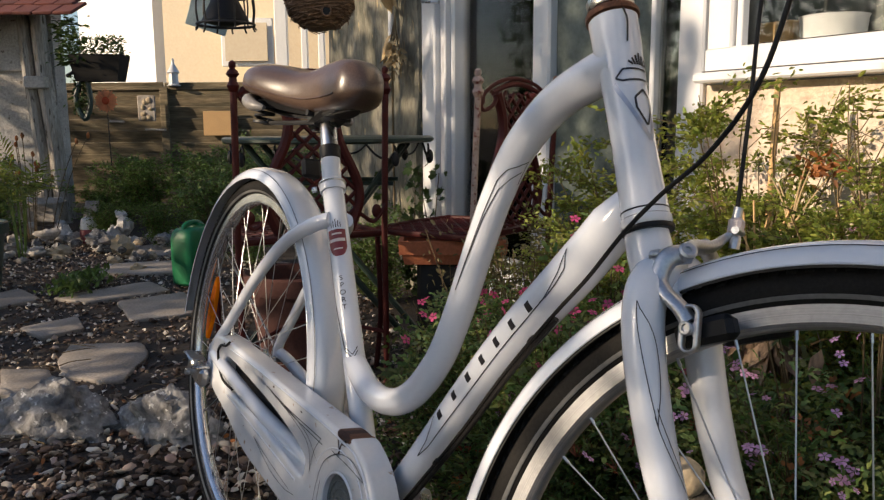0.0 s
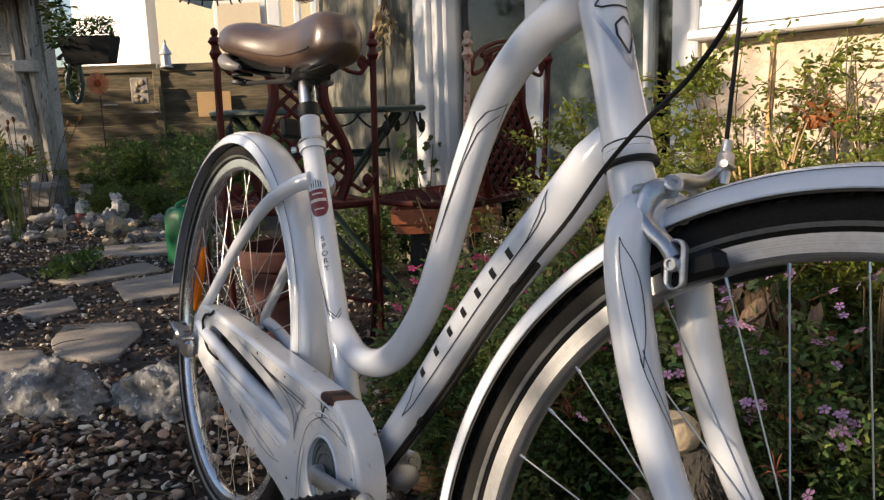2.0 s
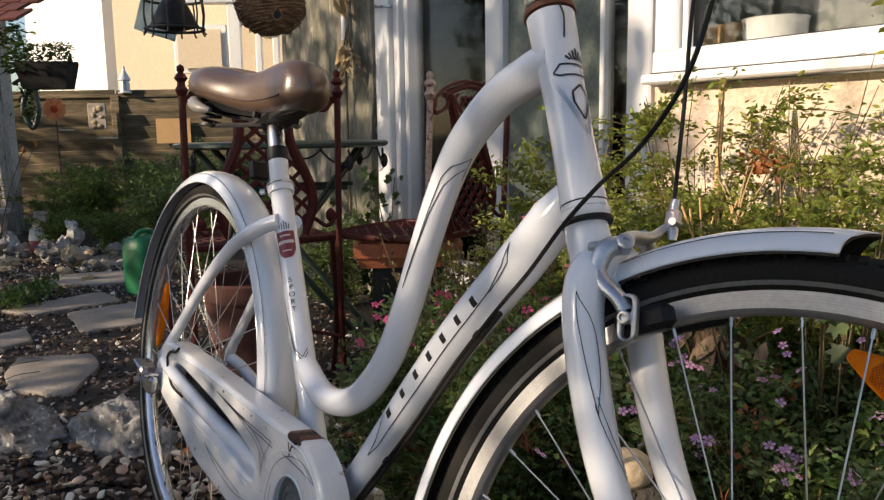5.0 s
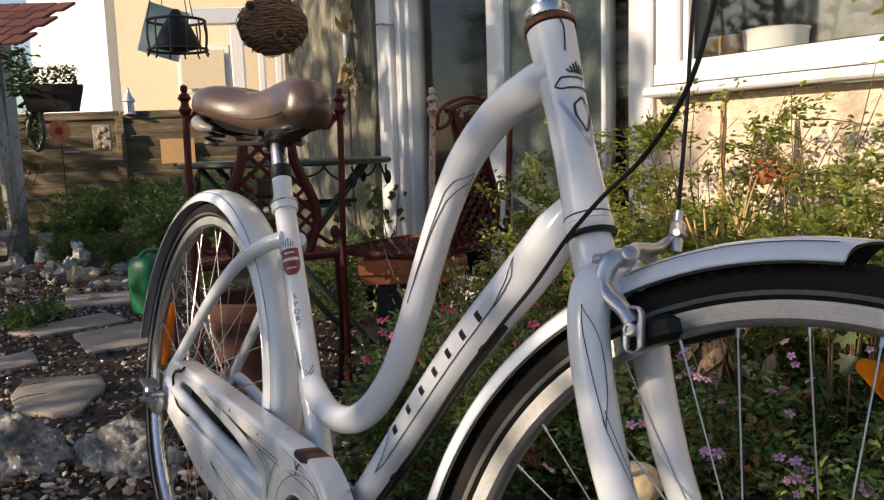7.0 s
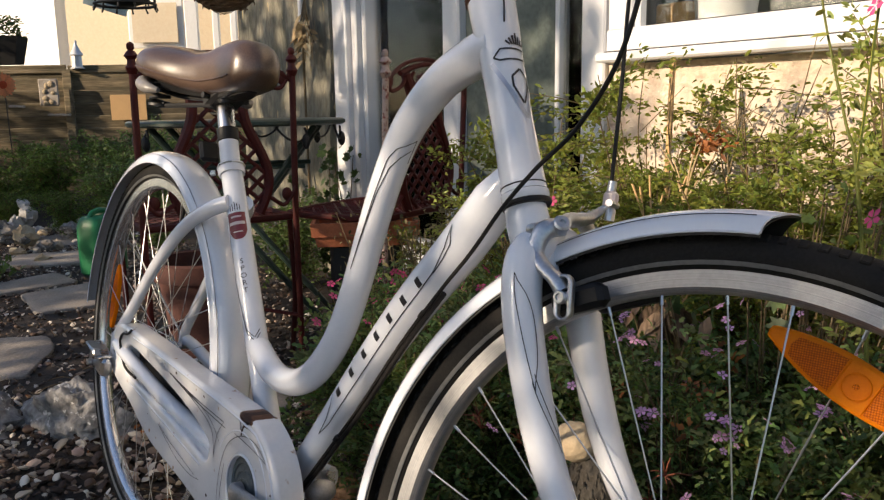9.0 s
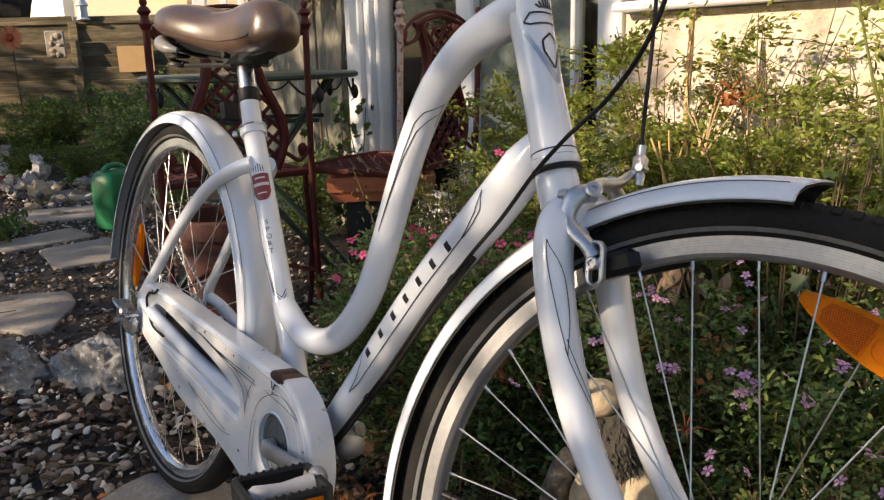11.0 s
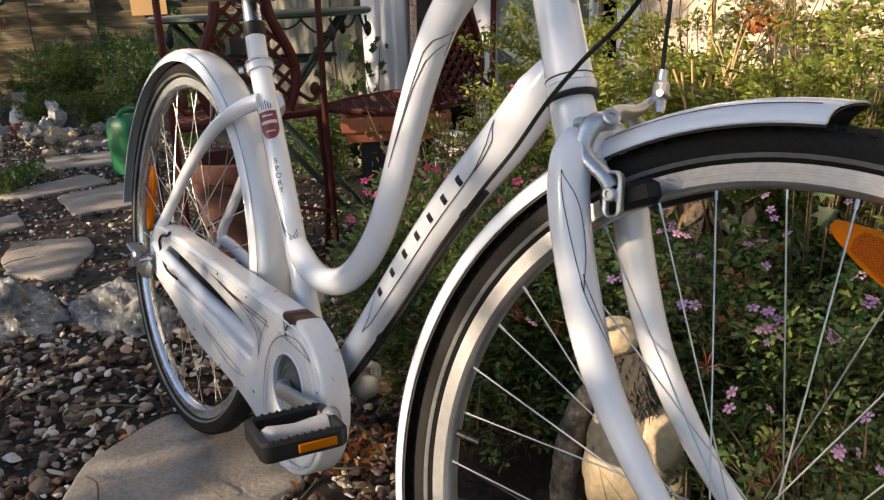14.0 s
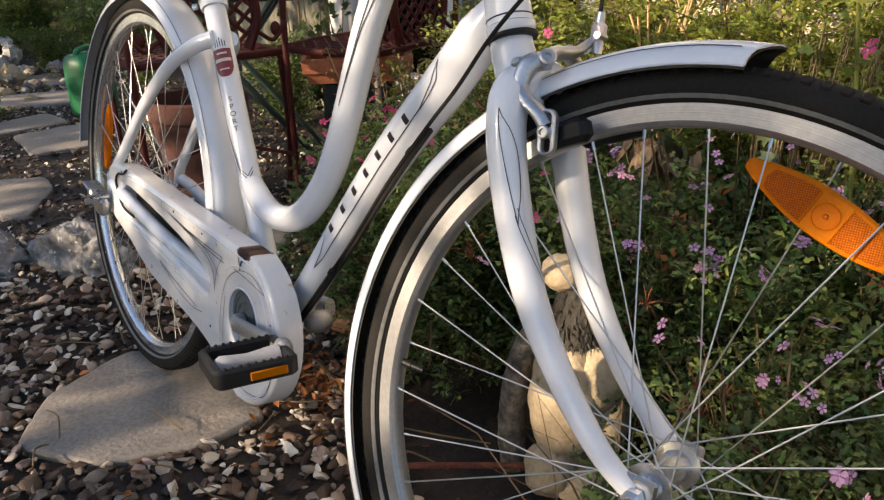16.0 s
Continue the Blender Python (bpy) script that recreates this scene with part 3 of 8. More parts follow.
def build_far():
    far = tagged(part("backdrop_house", Geo().box((9.5, 0.3, 7.0), pose(*plan(-1.0, 15.5, 3.4), 0, 0, PLAN_TURN - 8)), HOUSE_FAR), "sunlit cream rendered house beyond the fence", "house", kind="structure")
    tagged(part("backdrop_gable", Geo().box((18.0, 0.3, 10.0), pose(*plan(-10.4, 24.5, 4.9), 0, 0, -4)), HOUSE_WHITE), "sunlit white house gable in the distance", "house", kind="structure")
    for s, yy in ((1, 15.0), (-1, 16.9)):
        part("roof", Geo().box((9.9, 2.6, 0.14), pose(*plan(-1.0, yy, 7.55), 0, 0, PLAN_TURN) @ pose(0, 0, 0, s * 35)), ROOF_TILE, far)
    t = pose(*plan(0, 15.3), 0, 0, PLAN_TURN)
    part("window", Geo().box((1.0, 0.06, 0.9), t @ pose(-3.9, 0.06, 2.4), 0.02), HOUSE_WHITE, far)
    part("pane", Geo().box((0.8, 0.03, 0.7), t @ pose(-3.9, -0.04, 2.4)), HOUSE_FAR, far)
    # white veranda beside the pillar
    t = pose(*plan(0, 10.5), 0, 0, PLAN_TURN)
    ver = thing("veranda", "white timber veranda with slender posts", "veranda", kind="structure")
    for x, w in ((-2.22, 0.16), (-1.92, 0.08), (-1.70, 0.08), (-1.50, 0.06)):
        part("post", Geo().box((w, 0.1, 2.6), t @ pose(x, 0, 1.3), 0.01), HOUSE_WHITE, ver)
    part("beam", Geo().box((2.4, 0.16, 0.2), t @ pose(-1.6, 0, 2.55), 0.01), UPVC, ver)
    part("wall", Geo().box((1.6, 0.1, 2.6), t @ pose(-1.5, 0.8, 1.3)), HOUSE_FAR, ver)


build_far()


def build_shed():
    t = pose(*plan(-3.30, 6.7), 0, 0, PLAN_TURN)
    s = thing("shed", "old shed with peeling whitewashed wall and red tiles", "shed", t, kind="structure")
    part("wall", Geo().box((3.2, 0.18, 1.9), pose(-1.66, 0.15, 0.95)), SHED_WALL, s)
    for i, (x, w) in enumerate(((-0.06, 0.13), (-0.19, 0.10))):
        part("post", Geo().tube([(x - 0.10, 0.02, 1.9), (x - 0.06, 0.0, 1.2), (x, -0.01, 0.6), (x + 0.02, 0, -0.02)], w / 2, 8), OLD_WHITE, s)
    part("board", Geo().box((0.34, 0.03, 0.42), pose(-0.44, 0.045, 1.48), 0.006), SHED_WALL, s)
    part("bracket", Geo().box((0.18, 0.1, 0.10), pose(-0.16, -0.06, 1.17), 0.01), SHED_WALL, s)
    part("pipe", Geo().tube(spline([(-0.30, 0.03, 1.55), (-0.24, 0.02, 1.35), (-0.27, 0.03, 1.15)], 5), 0.02, 8), OLD_WHITE, s)
    for r in range(5):
        for k in range(12):
            part("tile", Geo().box((0.155, 0.30, 0.026), pose(0.24 - k * 0.160 - (r % 2) * 0.08, -0.22 + r * 0.20, 1.74 + r * 0.095, 22, (k * 7 % 5 - 2) * 0.8, (k * 3 % 5 - 2) * 0.7), 0.006), ROOF_TILE, s)


build_shed()


# ---- the bicycle (its own axes: x ahead, y to its far side, z up, from the rear hub) ----
LEAN, WHEEL_R = -9.0, 0.349
BIKE = pose(0, 0, 0, LEAN) @ pose(0, 0, WHEEL_R)
bike = thing("bicycle", "white step-through town bicycle leaning on its stand", "bicycle", BIKE)
STEER = Matrix.Rotation(0.2434, 4, Vector((-0.39, 0, 0.92)).normalized())
FRONT = Matrix.Translation((1.1496, 0.042, 0.002)) @ STEER       # front wheel and fork, from the front hub


def on_tube(path, radii, u, a):
    """Point and normal on a tube's skin: u along it, a degrees round it from the side turned to -y towards up."""
    n = len(path) - 1
    i = min(int(u * n), n - 1)
    k = u * n - i
    p = path[i].lerp(path[i + 1], k)
    d = (path[min(i + 1, n)] - path[max(i - 1, 0)] if i else path[1] - path[0]).normalized()
    side = Vector((0, -1, 0))
    side = (side - d * side.dot(d)).normalized()
    other = d.cross(side)
    nrm = side * math.cos(radians(a)) + other * math.sin(radians(a))
    r = radii[i] * (1 - k) + radii[i + 1] * k
    return p + nrm * r, nrm, d


def stripe(geo, points, width=0.0011, lift=0.0005):
    """A thin painted line laid on a skin; points are (place, normal)."""
    v0 = len(geo.v)
    m = len(points)
    for i, (p, nrm) in enumerate(points):
        d = (points[min(i + 1, m - 1)][0] - points[max(i - 1, 0)][0]).normalized()
        s = nrm.cross(d).normalized() * width / 2
        geo.v += [tuple(p + s + nrm * lift), tuple(p - s + nrm * lift)]
    for i in range(m - 1):
        a = v0 + 2 * i
        geo.f.append((a, a + 1, a + 3, a + 2))


def build_frame():
    frame_ob = new("frame")
    frame_ob.parent = bike
    tagged(frame_ob, "white painted alloy frame with black pinstripes")
    # head tube
    hp = [Vector((0.862, 0, 0.541)), Vector((0.938, 0, 0.361))]
    hpts = [hp[0].lerp(hp[1], i / 12) for i in range(13)]
    hr = lerp_list([0.0235, 0.0225, 0.0205, 0.0198, 0.0198, 0.0205, 0.0215], 13)
    part("head_tube", Geo().tube(hpts, hr, 32), WHITE, frame_ob)
    # top tube, one long swan curve
    tpts = spline([(0.884, 0, 0.500), (0.848, 0, 0.490), (0.795, 0, 0.466), (0.746, 0, 0.420), (0.717, 0, 0.366), (0.694, 0, 0.300), (0.671, 0, 0.224), (0.643, 0, 0.160), (0.597, 0, 0.106), (0.545, 0, 0.079), (0.485, 0, 0.077), (0.425, 0, 0.105)], 8)
    trr = lerp_list([0.0225, 0.0215, 0.0200, 0.0190, 0.0180, 0.0178, 0.0178, 0.0180, 0.0185, 0.0185, 0.018, 0.017], len(tpts))
    part("top_tube", Geo().tube(tpts, trr, 28), WHITE, frame_ob)
    # down tube
    dpts = spline([(0.924, 0, 0.384), (0.901, 0, 0.352), (0.858, 0, 0.302), (0.786, 0, 0.225), (0.714, 0, 0.136), (0.634, 0, 0.030), (0.575, 0, -0.045)], 6)
    drr = lerp_list([0.0105, 0.0232, 0.0245, 0.0235, 0.0225, 0.021, 0.020], len(dpts))
    part("down_tube", Geo().tube(dpts, drr, 28), WHITE, frame_ob)
    # seat tube
    spts = [Vector((0.280, 0, 0.356)).lerp(Vector((0.520, 0, -0.055)), i / 20) for i in range(21)]
    part("seat_tube", Geo().tube(spts, 0.0168, 28), WHITE, frame_ob)
    part("bottom_bracket_shell", Geo().lathe([(0.014, -0.036), (0.024, -0.036), (0.025, 0), (0.024, 0.036), (0.014, 0.036)], 24, pose(0.545, 0, -0.062, 90)), WHITE, frame_ob)
    # seat clamp
    d = (spts[0] - spts[1]).normalized()
    q = d.to_track_quat("Z", "Y").to_matrix().to_4x4()
    clamp = part("seat_clamp", Geo().lathe([(0.0165, -0.008), (0.0200, -0.009), (0.0212, -0.005), (0.0205, 0.003), (0.0212, 0.007), (0.0195, 0.009), (0.0165, 0.009)], 24, Matrix.Translation(spts[0] - d * 0.008) @ q), WHITE, frame_ob)
    part("bolt", Geo().tube([(0.266, -0.018, 0.342), (0.262, -0.024, 0.340)], 0.005, 8), STEEL, clamp)
    part("clamp_ring", Geo().tube([spts[0] - d * 0.004 + q.to_3x3() @ Vector((0.0212 * math.cos(a), 0.0212 * math.sin(a), 0)) for a in np.linspace(0, 2 * math.pi, 24, endpoint=False)], 0.0012, 6, True), STEEL, clamp)
    # stays
    for side in (-1, 1):
        st = spline([(0.318, side * 0.012, 0.300), (0.285, side * 0.030, 0.285), (0.215, side * 0.042, 0.248), (0.130, side * 0.052, 0.175), (0.045, side * 0.058, 0.085), (-0.008, side * 0.062, 0.030), (-0.012, side * 0.062, 0.0)], 6)
        part("seat_stay", Geo().tube(st, lerp_list([0.0125, 0.012, 0.0105, 0.0095, 0.0095, 0.011], len(st)), 16), WHITE, frame_ob)
        cs = spline([(0.0, side * 0.064, 0.012), (0.06, side * 0.066, 0.004), (0.25, side * 0.058, -0.026), (0.42, side * 0.040, -0.048), (0.53, side * 0.022, -0.060)], 6)
        part("chain_stay", Geo().tube(cs, lerp_list([0.0115, 0.0115, 0.0120, 0.0125, 0.013], len(cs)), 16), WHITE, frame_ob)
    # pinstripes on the tubes
    def pin(pts):
        g = Geo()
        stripe(g, pts)
        part("pinstripe", g, BLACK_LINE, frame_ob)

    def pin_through(path, radii, stations):
        us, angles = [s[0] for s in stations], [s[1] for s in stations]
        k = np.linspace(0, len(us) - 1, 48)
        pin([on_tube(path, radii, float(np.interp(q, range(len(us)), us)), float(np.interp(q, range(len(us)), angles)))[:2] for q in k])

    pin_through(tpts, trr, [(0.510, -12), (0.448, -20), (0.375, -27), (0.332, -30), (0.305, -48), (0.278, -102)])
    pin_through(tpts, trr, [(0.510, -12), (0.448, -24), (0.395, -32), (0.345, -46), (0.318, -72), (0.302, -98)])
    pin_through(tpts, trr, [(0.278, -102), (0.300, -106), (0.330, -108)])
    pin_through(dpts, drr, [(0.80, -18), (0.770, -28), (0.725, -29), (0.633, -31), (0.532, -29), (0.448, -28), (0.388, -24), (0.332, -8), (0.285, 18)])
    pin_through(dpts, drr, [(0.285, 18), (0.315, -14), (0.352, -22), (0.388, -26)])
    pin_through(dpts, drr, [(0.80, -18), (0.765, -12), (0.740, 4), (0.728, 22)])
    for du, da in ((0.0, 0), (0.012, 0)):
        pin([on_tube(spts, [0.0168] * 21, u + du, a)[:2] for u, a in zip(np.linspace(0.24, 0.60, 40), np.interp(np.linspace(0, 1, 40), [0, 0.5, 0.92, 1], [12, 12, -20, -58]))])
        pin([on_tube(spts, [0.0168] * 21, u + du, a)[:2] for u, a in zip(np.linspace(0.60, 0.575, 10), np.linspace(-58, -86, 10))])
    # maker's letters as plain bars on the down tube
    for i, u in enumerate(np.linspace(0.425, 0.713, 7)):
        g = Geo()
        for k in range(6):
            stripe(g, [on_tube(dpts, drr, u + s * 0.0058, 4.0 - 14.0 * (1 - i / 6) + (k - 2.5) * 4.2)[:2] for s in (-1, -0.3, 0.4, 1)], 0.0019, 0.0004)
        part("lettering_bar", g, BLACK_LINE, frame_ob, "black maker's letter shown as a plain bar")
    # maroon badge on the seat tube
    g = Geo()
    for a in np.linspace(-98, -6, 24):
        lim = 0.040 - 0.012 * abs((a + 52) / 46) ** 3
        stripe(g, [on_tube(spts, [0.0168] * 21, u, a)[:2] for u in np.linspace(0.185, 0.185 + lim * 2.3, 6)], 0.0014, 0.0006)
    part("badge", g, DECAL, frame_ob, "small maroon shield decal")
    g = Geo()
    for u, a0, a1, w in ((0.222, -93, -11, 0.005), (0.200, -78, -26, 0.0028), (0.252, -76, -28, 0.002)):
        stripe(g, [on_tube(spts, [0.0168] * 21, u, a)[:2] for a in np.linspace(a0, a1, 12)], w, 0.0009)
    part("badge_band", g, DECAL_PALE, frame_ob)
    g = Geo()
    for a, l in ((-76, 0.018), (-64, 0.024), (-52, 0.03), (-40, 0.024), (-28, 0.018)):
        stripe(g, [on_tube(spts, [0.0168] * 21, u, a)[:2] for u in np.linspace(0.178, 0.178 - l, 3)], 0.0012, 0.0005)
    part("badge_crown", g, BLACK_LINE, frame_ob)
    # the word on the seat tube, one letter under the other
    for i, ch in enumerate("SPORT"):
        p, nrm, dd = on_tube(spts, [0.0168] * 21, 0.352 + i * 0.0240, -48)
        cu = bpy.data.curves.new("letter", "FONT")
        cu.body, cu.size, cu.align_x, cu.align_y = ch, 0.0108, "CENTER", "CENTER"
        tmp = bpy.data.objects.new("letter", cu)
        me = bpy.data.meshes.new_from_object(tmp)
        bpy.data.objects.remove(tmp)
        me.materials.clear()
        me.materials.append(BLACK_LINE)
        ob = new("letter", me)
        up = -dd
        right = up.cross(nrm).normalized()
        ob.matrix_basis = Matrix.Translation(p + nrm * 0.0012) @ Matrix((right, up, nrm)).transposed().to_4x4() @ Matrix.Diagonal((1.15, 1, 1, 1))
        ob.parent = frame_ob
    # head badge in fine lines
    hd = (hp[1] - hp[0]).normalized()
    g, gs = Geo(), Geo()
    H = lambda u, a: on_tube(hpts, hr, u, a)[:2]
    face = -90.0
    stripe(gs, [H(u, a) for u, a in zip(np.linspace(0.37, 0.66, 18), np.interp(np.linspace(0, 1, 18), [0, 0.25, 1], [face - 66, face - 52, face]))], 0.0042, 0.0006)
    stripe(gs, [H(u, a) for u, a in zip(np.linspace(0.37, 0.66, 18), np.interp(np.linspace(0, 1, 18), [0, 0.25, 1], [face + 74, face + 56, face]))], 0.0042, 0.0006)
    diamond = [(0.41, face), (0.46, face - 26), (0.50, face - 22), (0.59, face + 2), (0.50, face + 26), (0.45, face + 26), (0.41, face)]
    stripe(g, [H(np.interp(t, range(7), [q[0] for q in diamond]), np.interp(t, range(7), [q[1] for q in diamond])) for t in np.linspace(0, 6, 40)], 0.0022, 0.0007)
    ribbon = [(0.345, face - 58), (0.308, face - 44), (0.306, face + 46), (0.345, face + 66), (0.362, face + 50), (0.358, face - 44), (0.345, face - 58)]
    stripe(g, [H(np.interp(t, range(7), [q[0] for q in ribbon]), np.interp(t, range(7), [q[1] for q in ribbon])) for t in np.linspace(0, 6, 40)], 0.0018, 0.0007)
    for k in range(-3, 4):
        stripe(g, [H(0.285, face + k * 6), H(0.225 + abs(k) * 0.014, face + k * 10)], 0.0022, 0.0007)
    part("head_badge", g, BLACK_LINE, frame_ob, "fine black crown and diamond badge as plain lines")
    part("head_badge_outline", gs, SILVER_LINE, frame_ob)
    # headset
    q = hd.to_track_quat("Z", "Y").to_matrix().to_4x4()
    top = Matrix.Translation(hp[0]) @ q
    low = Matrix.Translation(hp[1]) @ q
    hs = part("headset", Geo().lathe([(0.0205, 0.0), (0.0225, 0.001), (0.0225, 0.006), (0.0212, 0.008), (0.0205, 0.010)], 28, low), WHITE, frame_ob)
    part("seal_ring", Geo().lathe([(0.0208, 0.0085), (0.0232, 0.0095), (0.0235, 0.0125), (0.0225, 0.014), (0.020, 0.014)], 28, low), BLACK, hs)
    part("pinstripe", Geo().lathe([(0.0216, -0.0062), (0.0221, -0.0055), (0.0216, -0.0048)], 28, low), BLACK_LINE, hs)
    part("cup", Geo().lathe([(0.0235, -0.001), (0.0255, -0.002), (0.0258, -0.006), (0.0245, -0.0085), (0.019, -0.011)], 28, top), RUSTY_STEEL, hs, "rusty upper headset cup")
    part("locknut", Geo().lathe([(0.0215, -0.0115), (0.0225, -0.013), (0.0225, -0.022), (0.020, -0.024), (0.0125, -0.024), (0.0125, -0.07)], 28, top), STEEL, hs)
    part("cable_tie", Geo().tube(spline([H(0.0, -66)[0] * 1.001, H(0.05, -72)[0] + Vector((0.002, -0.001, 0)), H(0.12, -70)[0] + Vector((0.001, -0.001, 0)), H(0.17, -66)[0]], 4), 0.0009, 6), DARK_METAL, hs)


def tyre_profile(r_bead, r_out, half):
    pts = []
    for a in np.linspace(-150, 150, 22):
        c = 0.331 + r_out - 0.3485
        pts.append((c + (r_out - c) * math.cos(radians(a)), half * math.sin(radians(a))))
    return pts


def build_wheel(name, m, label, spoke_shift, reflector_angle, parts_parent, rim=RIM, nipple=STEEL):
    w = new(name)
    w.matrix_basis = m
    w.parent = parts_parent
    tagged(w, label)
    part("tyre", Geo().wheel(tyre_profile(0.3185, 0.3485, 0.0185), 120), RUBBER, w)
    # shallow tread blocks on the shoulder
    g = Geo()
    for i in range(150):
        a = 360 * i / 150
        for s in (-1, 1):
            g.box((0.005, 0.0095, 0.0080), pose(0, 0, 0, 0, a, 0) @ pose(0.3440, s * 0.0110, 0) @ pose(0, 0, 0, 0, 0, s * 38), 0.001)
    tagged(part("tread", g, RUBBER, w), kind="stuff")
    for s in (-1, 1):
        part("reflective_stripe", Geo().wheel([(0.3213, s * 0.0148), (0.3230, s * 0.0162), (0.3247, s * 0.0170), (0.3247, s * 0.0181), (0.3228, s * 0.0173), (0.3211, s * 0.0160)], 120), STRIPE, w)
    part("rim", Geo().wheel([(0.3175, -0.0120), (0.3175, -0.0095), (0.312, -0.0095), (0.312, 0.0095), (0.3175, 0.0095), (0.3175, 0.0120), (0.3035, 0.0118), (0.3015, 0.0095), (0.2985, 0.0055), (0.2980, 0.0), (0.2985, -0.0055), (0.3015, -0.0095), (0.3035, -0.0118)], 144), rim, w)
    hub = part("hub", Geo().lathe([(0.0045, -0.052), (0.0090, -0.052), (0.0095, -0.044), (0.0125, -0.042), (0.0140, -0.0355), (0.0215, -0.0350), (0.0220, -0.0335), (0.0215, -0.0318), (0.0150, -0.0305), (0.0125, -0.024), (0.0120, 0.0), (0.0125, 0.024), (0.0150, 0.0305), (0.0215, 0.0318), (0.0220, 0.0335), (0.0215, 0.0350), (0.0140, 0.0355), (0.0125, 0.042), (0.0095, 0.044), (0.0090, 0.052), (0.0045, 0.052)], 36, pose(0, 0, 0, 90)), HUB, w, sharp=28)
    part("axle", Geo().lathe([(0.004, -0.072), (0.0048, -0.071), (0.0048, 0.071), (0.004, 0.072)], 12, pose(0, 0, 0, 90)), STEEL, hub)
    for k in range(36):
        a = 2 * math.pi * (k + spoke_shift) / 36
        side = 1 if k % 2 else -1
        lead = (1 if (k // 2) % 2 else -1) * radians(62)
        h = Vector((0.0192 * math.cos(a + lead), side * 0.0335, 0.0192 * math.sin(a + lead)))
        r = Vector((0.2995 * math.cos(a), side * 0.003, 0.2995 * math.sin(a)))
        sp = part("spoke", Geo().tube([h, r], 0.0008, 6), SPOKE, w)
        d = (h - r).normalized()
        part("nipple", Geo().tube([r - d * 0.002, r + d * 0.009], 0.0016, 6), nipple, sp)
    a = radians(reflector_angle[1])
    vp, vd = Vector((0.298 * math.cos(a), 0, 0.298 * math.sin(a))), Vector((-math.cos(a), 0, -math.sin(a)))
    part("valve", Geo().tube([vp, vp + vd * 0.012, vp + vd * 0.0125, vp + vd * 0.028], [0.0042, 0.0042, 0.0034, 0.0030], 10), BLACK, w)
    # long pointed amber reflector clipped between spokes
    ra, _, tilt = reflector_angle
    def lens(x):
        """Half width of the reflector at x along it."""
        q = min(1.0, abs(x) / 0.0690)
        return 0.0052 + 0.0130 * (1 - q ** 2.1)

    xs = np.linspace(-0.0690, 0.0690, 19)
    tip = [(0.0712, 0.0036), (0.0718, 0.0), (0.0712, -0.0036)]
    shape = [(float(x), lens(x)) for x in xs] + tip + [(float(x), -lens(x)) for x in reversed(xs)] + [(-x, -z) for x, z in tip]
    a = radians(ra)
    ca, sa = math.cos(radians(ra - 90 - tilt)), math.sin(radians(ra - 90 - tilt))
    cx, cz = 0.258 * math.cos(a), 0.258 * math.sin(a)
    tr = lambda pts: [(cx + x * ca - z * sa, cz + x * sa + z * ca) for x, z in pts]
    ref = part("reflector", plate([tr(shape)], -0.0035, 0.0075, 0.0028), AMBER, w, "pointed amber wheel reflector")
    for s in (-1, 1):
        ux = np.linspace(0.0140, 0.0500, 9)
        inner = [(s * float(x), lens(x) - 0.0036) for x in ux] + [(s * 0.0525, 0.0)] + [(s * float(x), -lens(x) + 0.0036) for x in reversed(ux)]
        part("prism_field", plate([tr(inner)], -0.0041, 0.002, 0.0005), PRISM, ref)
        part("rib", Geo().tube([(x, -0.0043, z) for x, z in tr([(s * 0.0128, lens(0.0128) - 0.003), (s * 0.0128, -lens(0.0128) + 0.003)])], 0.0007, 6), AMBER, ref)
    ring = lambda r, n: tr([(r * math.cos(t), r * math.sin(t)) for t in np.linspace(0, 2 * math.pi, n, endpoint=False)])
    part("boss", plate([ring(0.0100, 24)], -0.0043, 0.003, 0.001), AMBER, ref)
    part("boss_rim", Geo().tube([(x, -0.0045, z) for x, z in ring(0.0100, 28)], 0.0006, 6, True), AMBER, ref)
    part("boss_pin", plate([ring(0.0022, 14)], -0.0057, 0.003, 0.001), PRISM, ref)
    return w


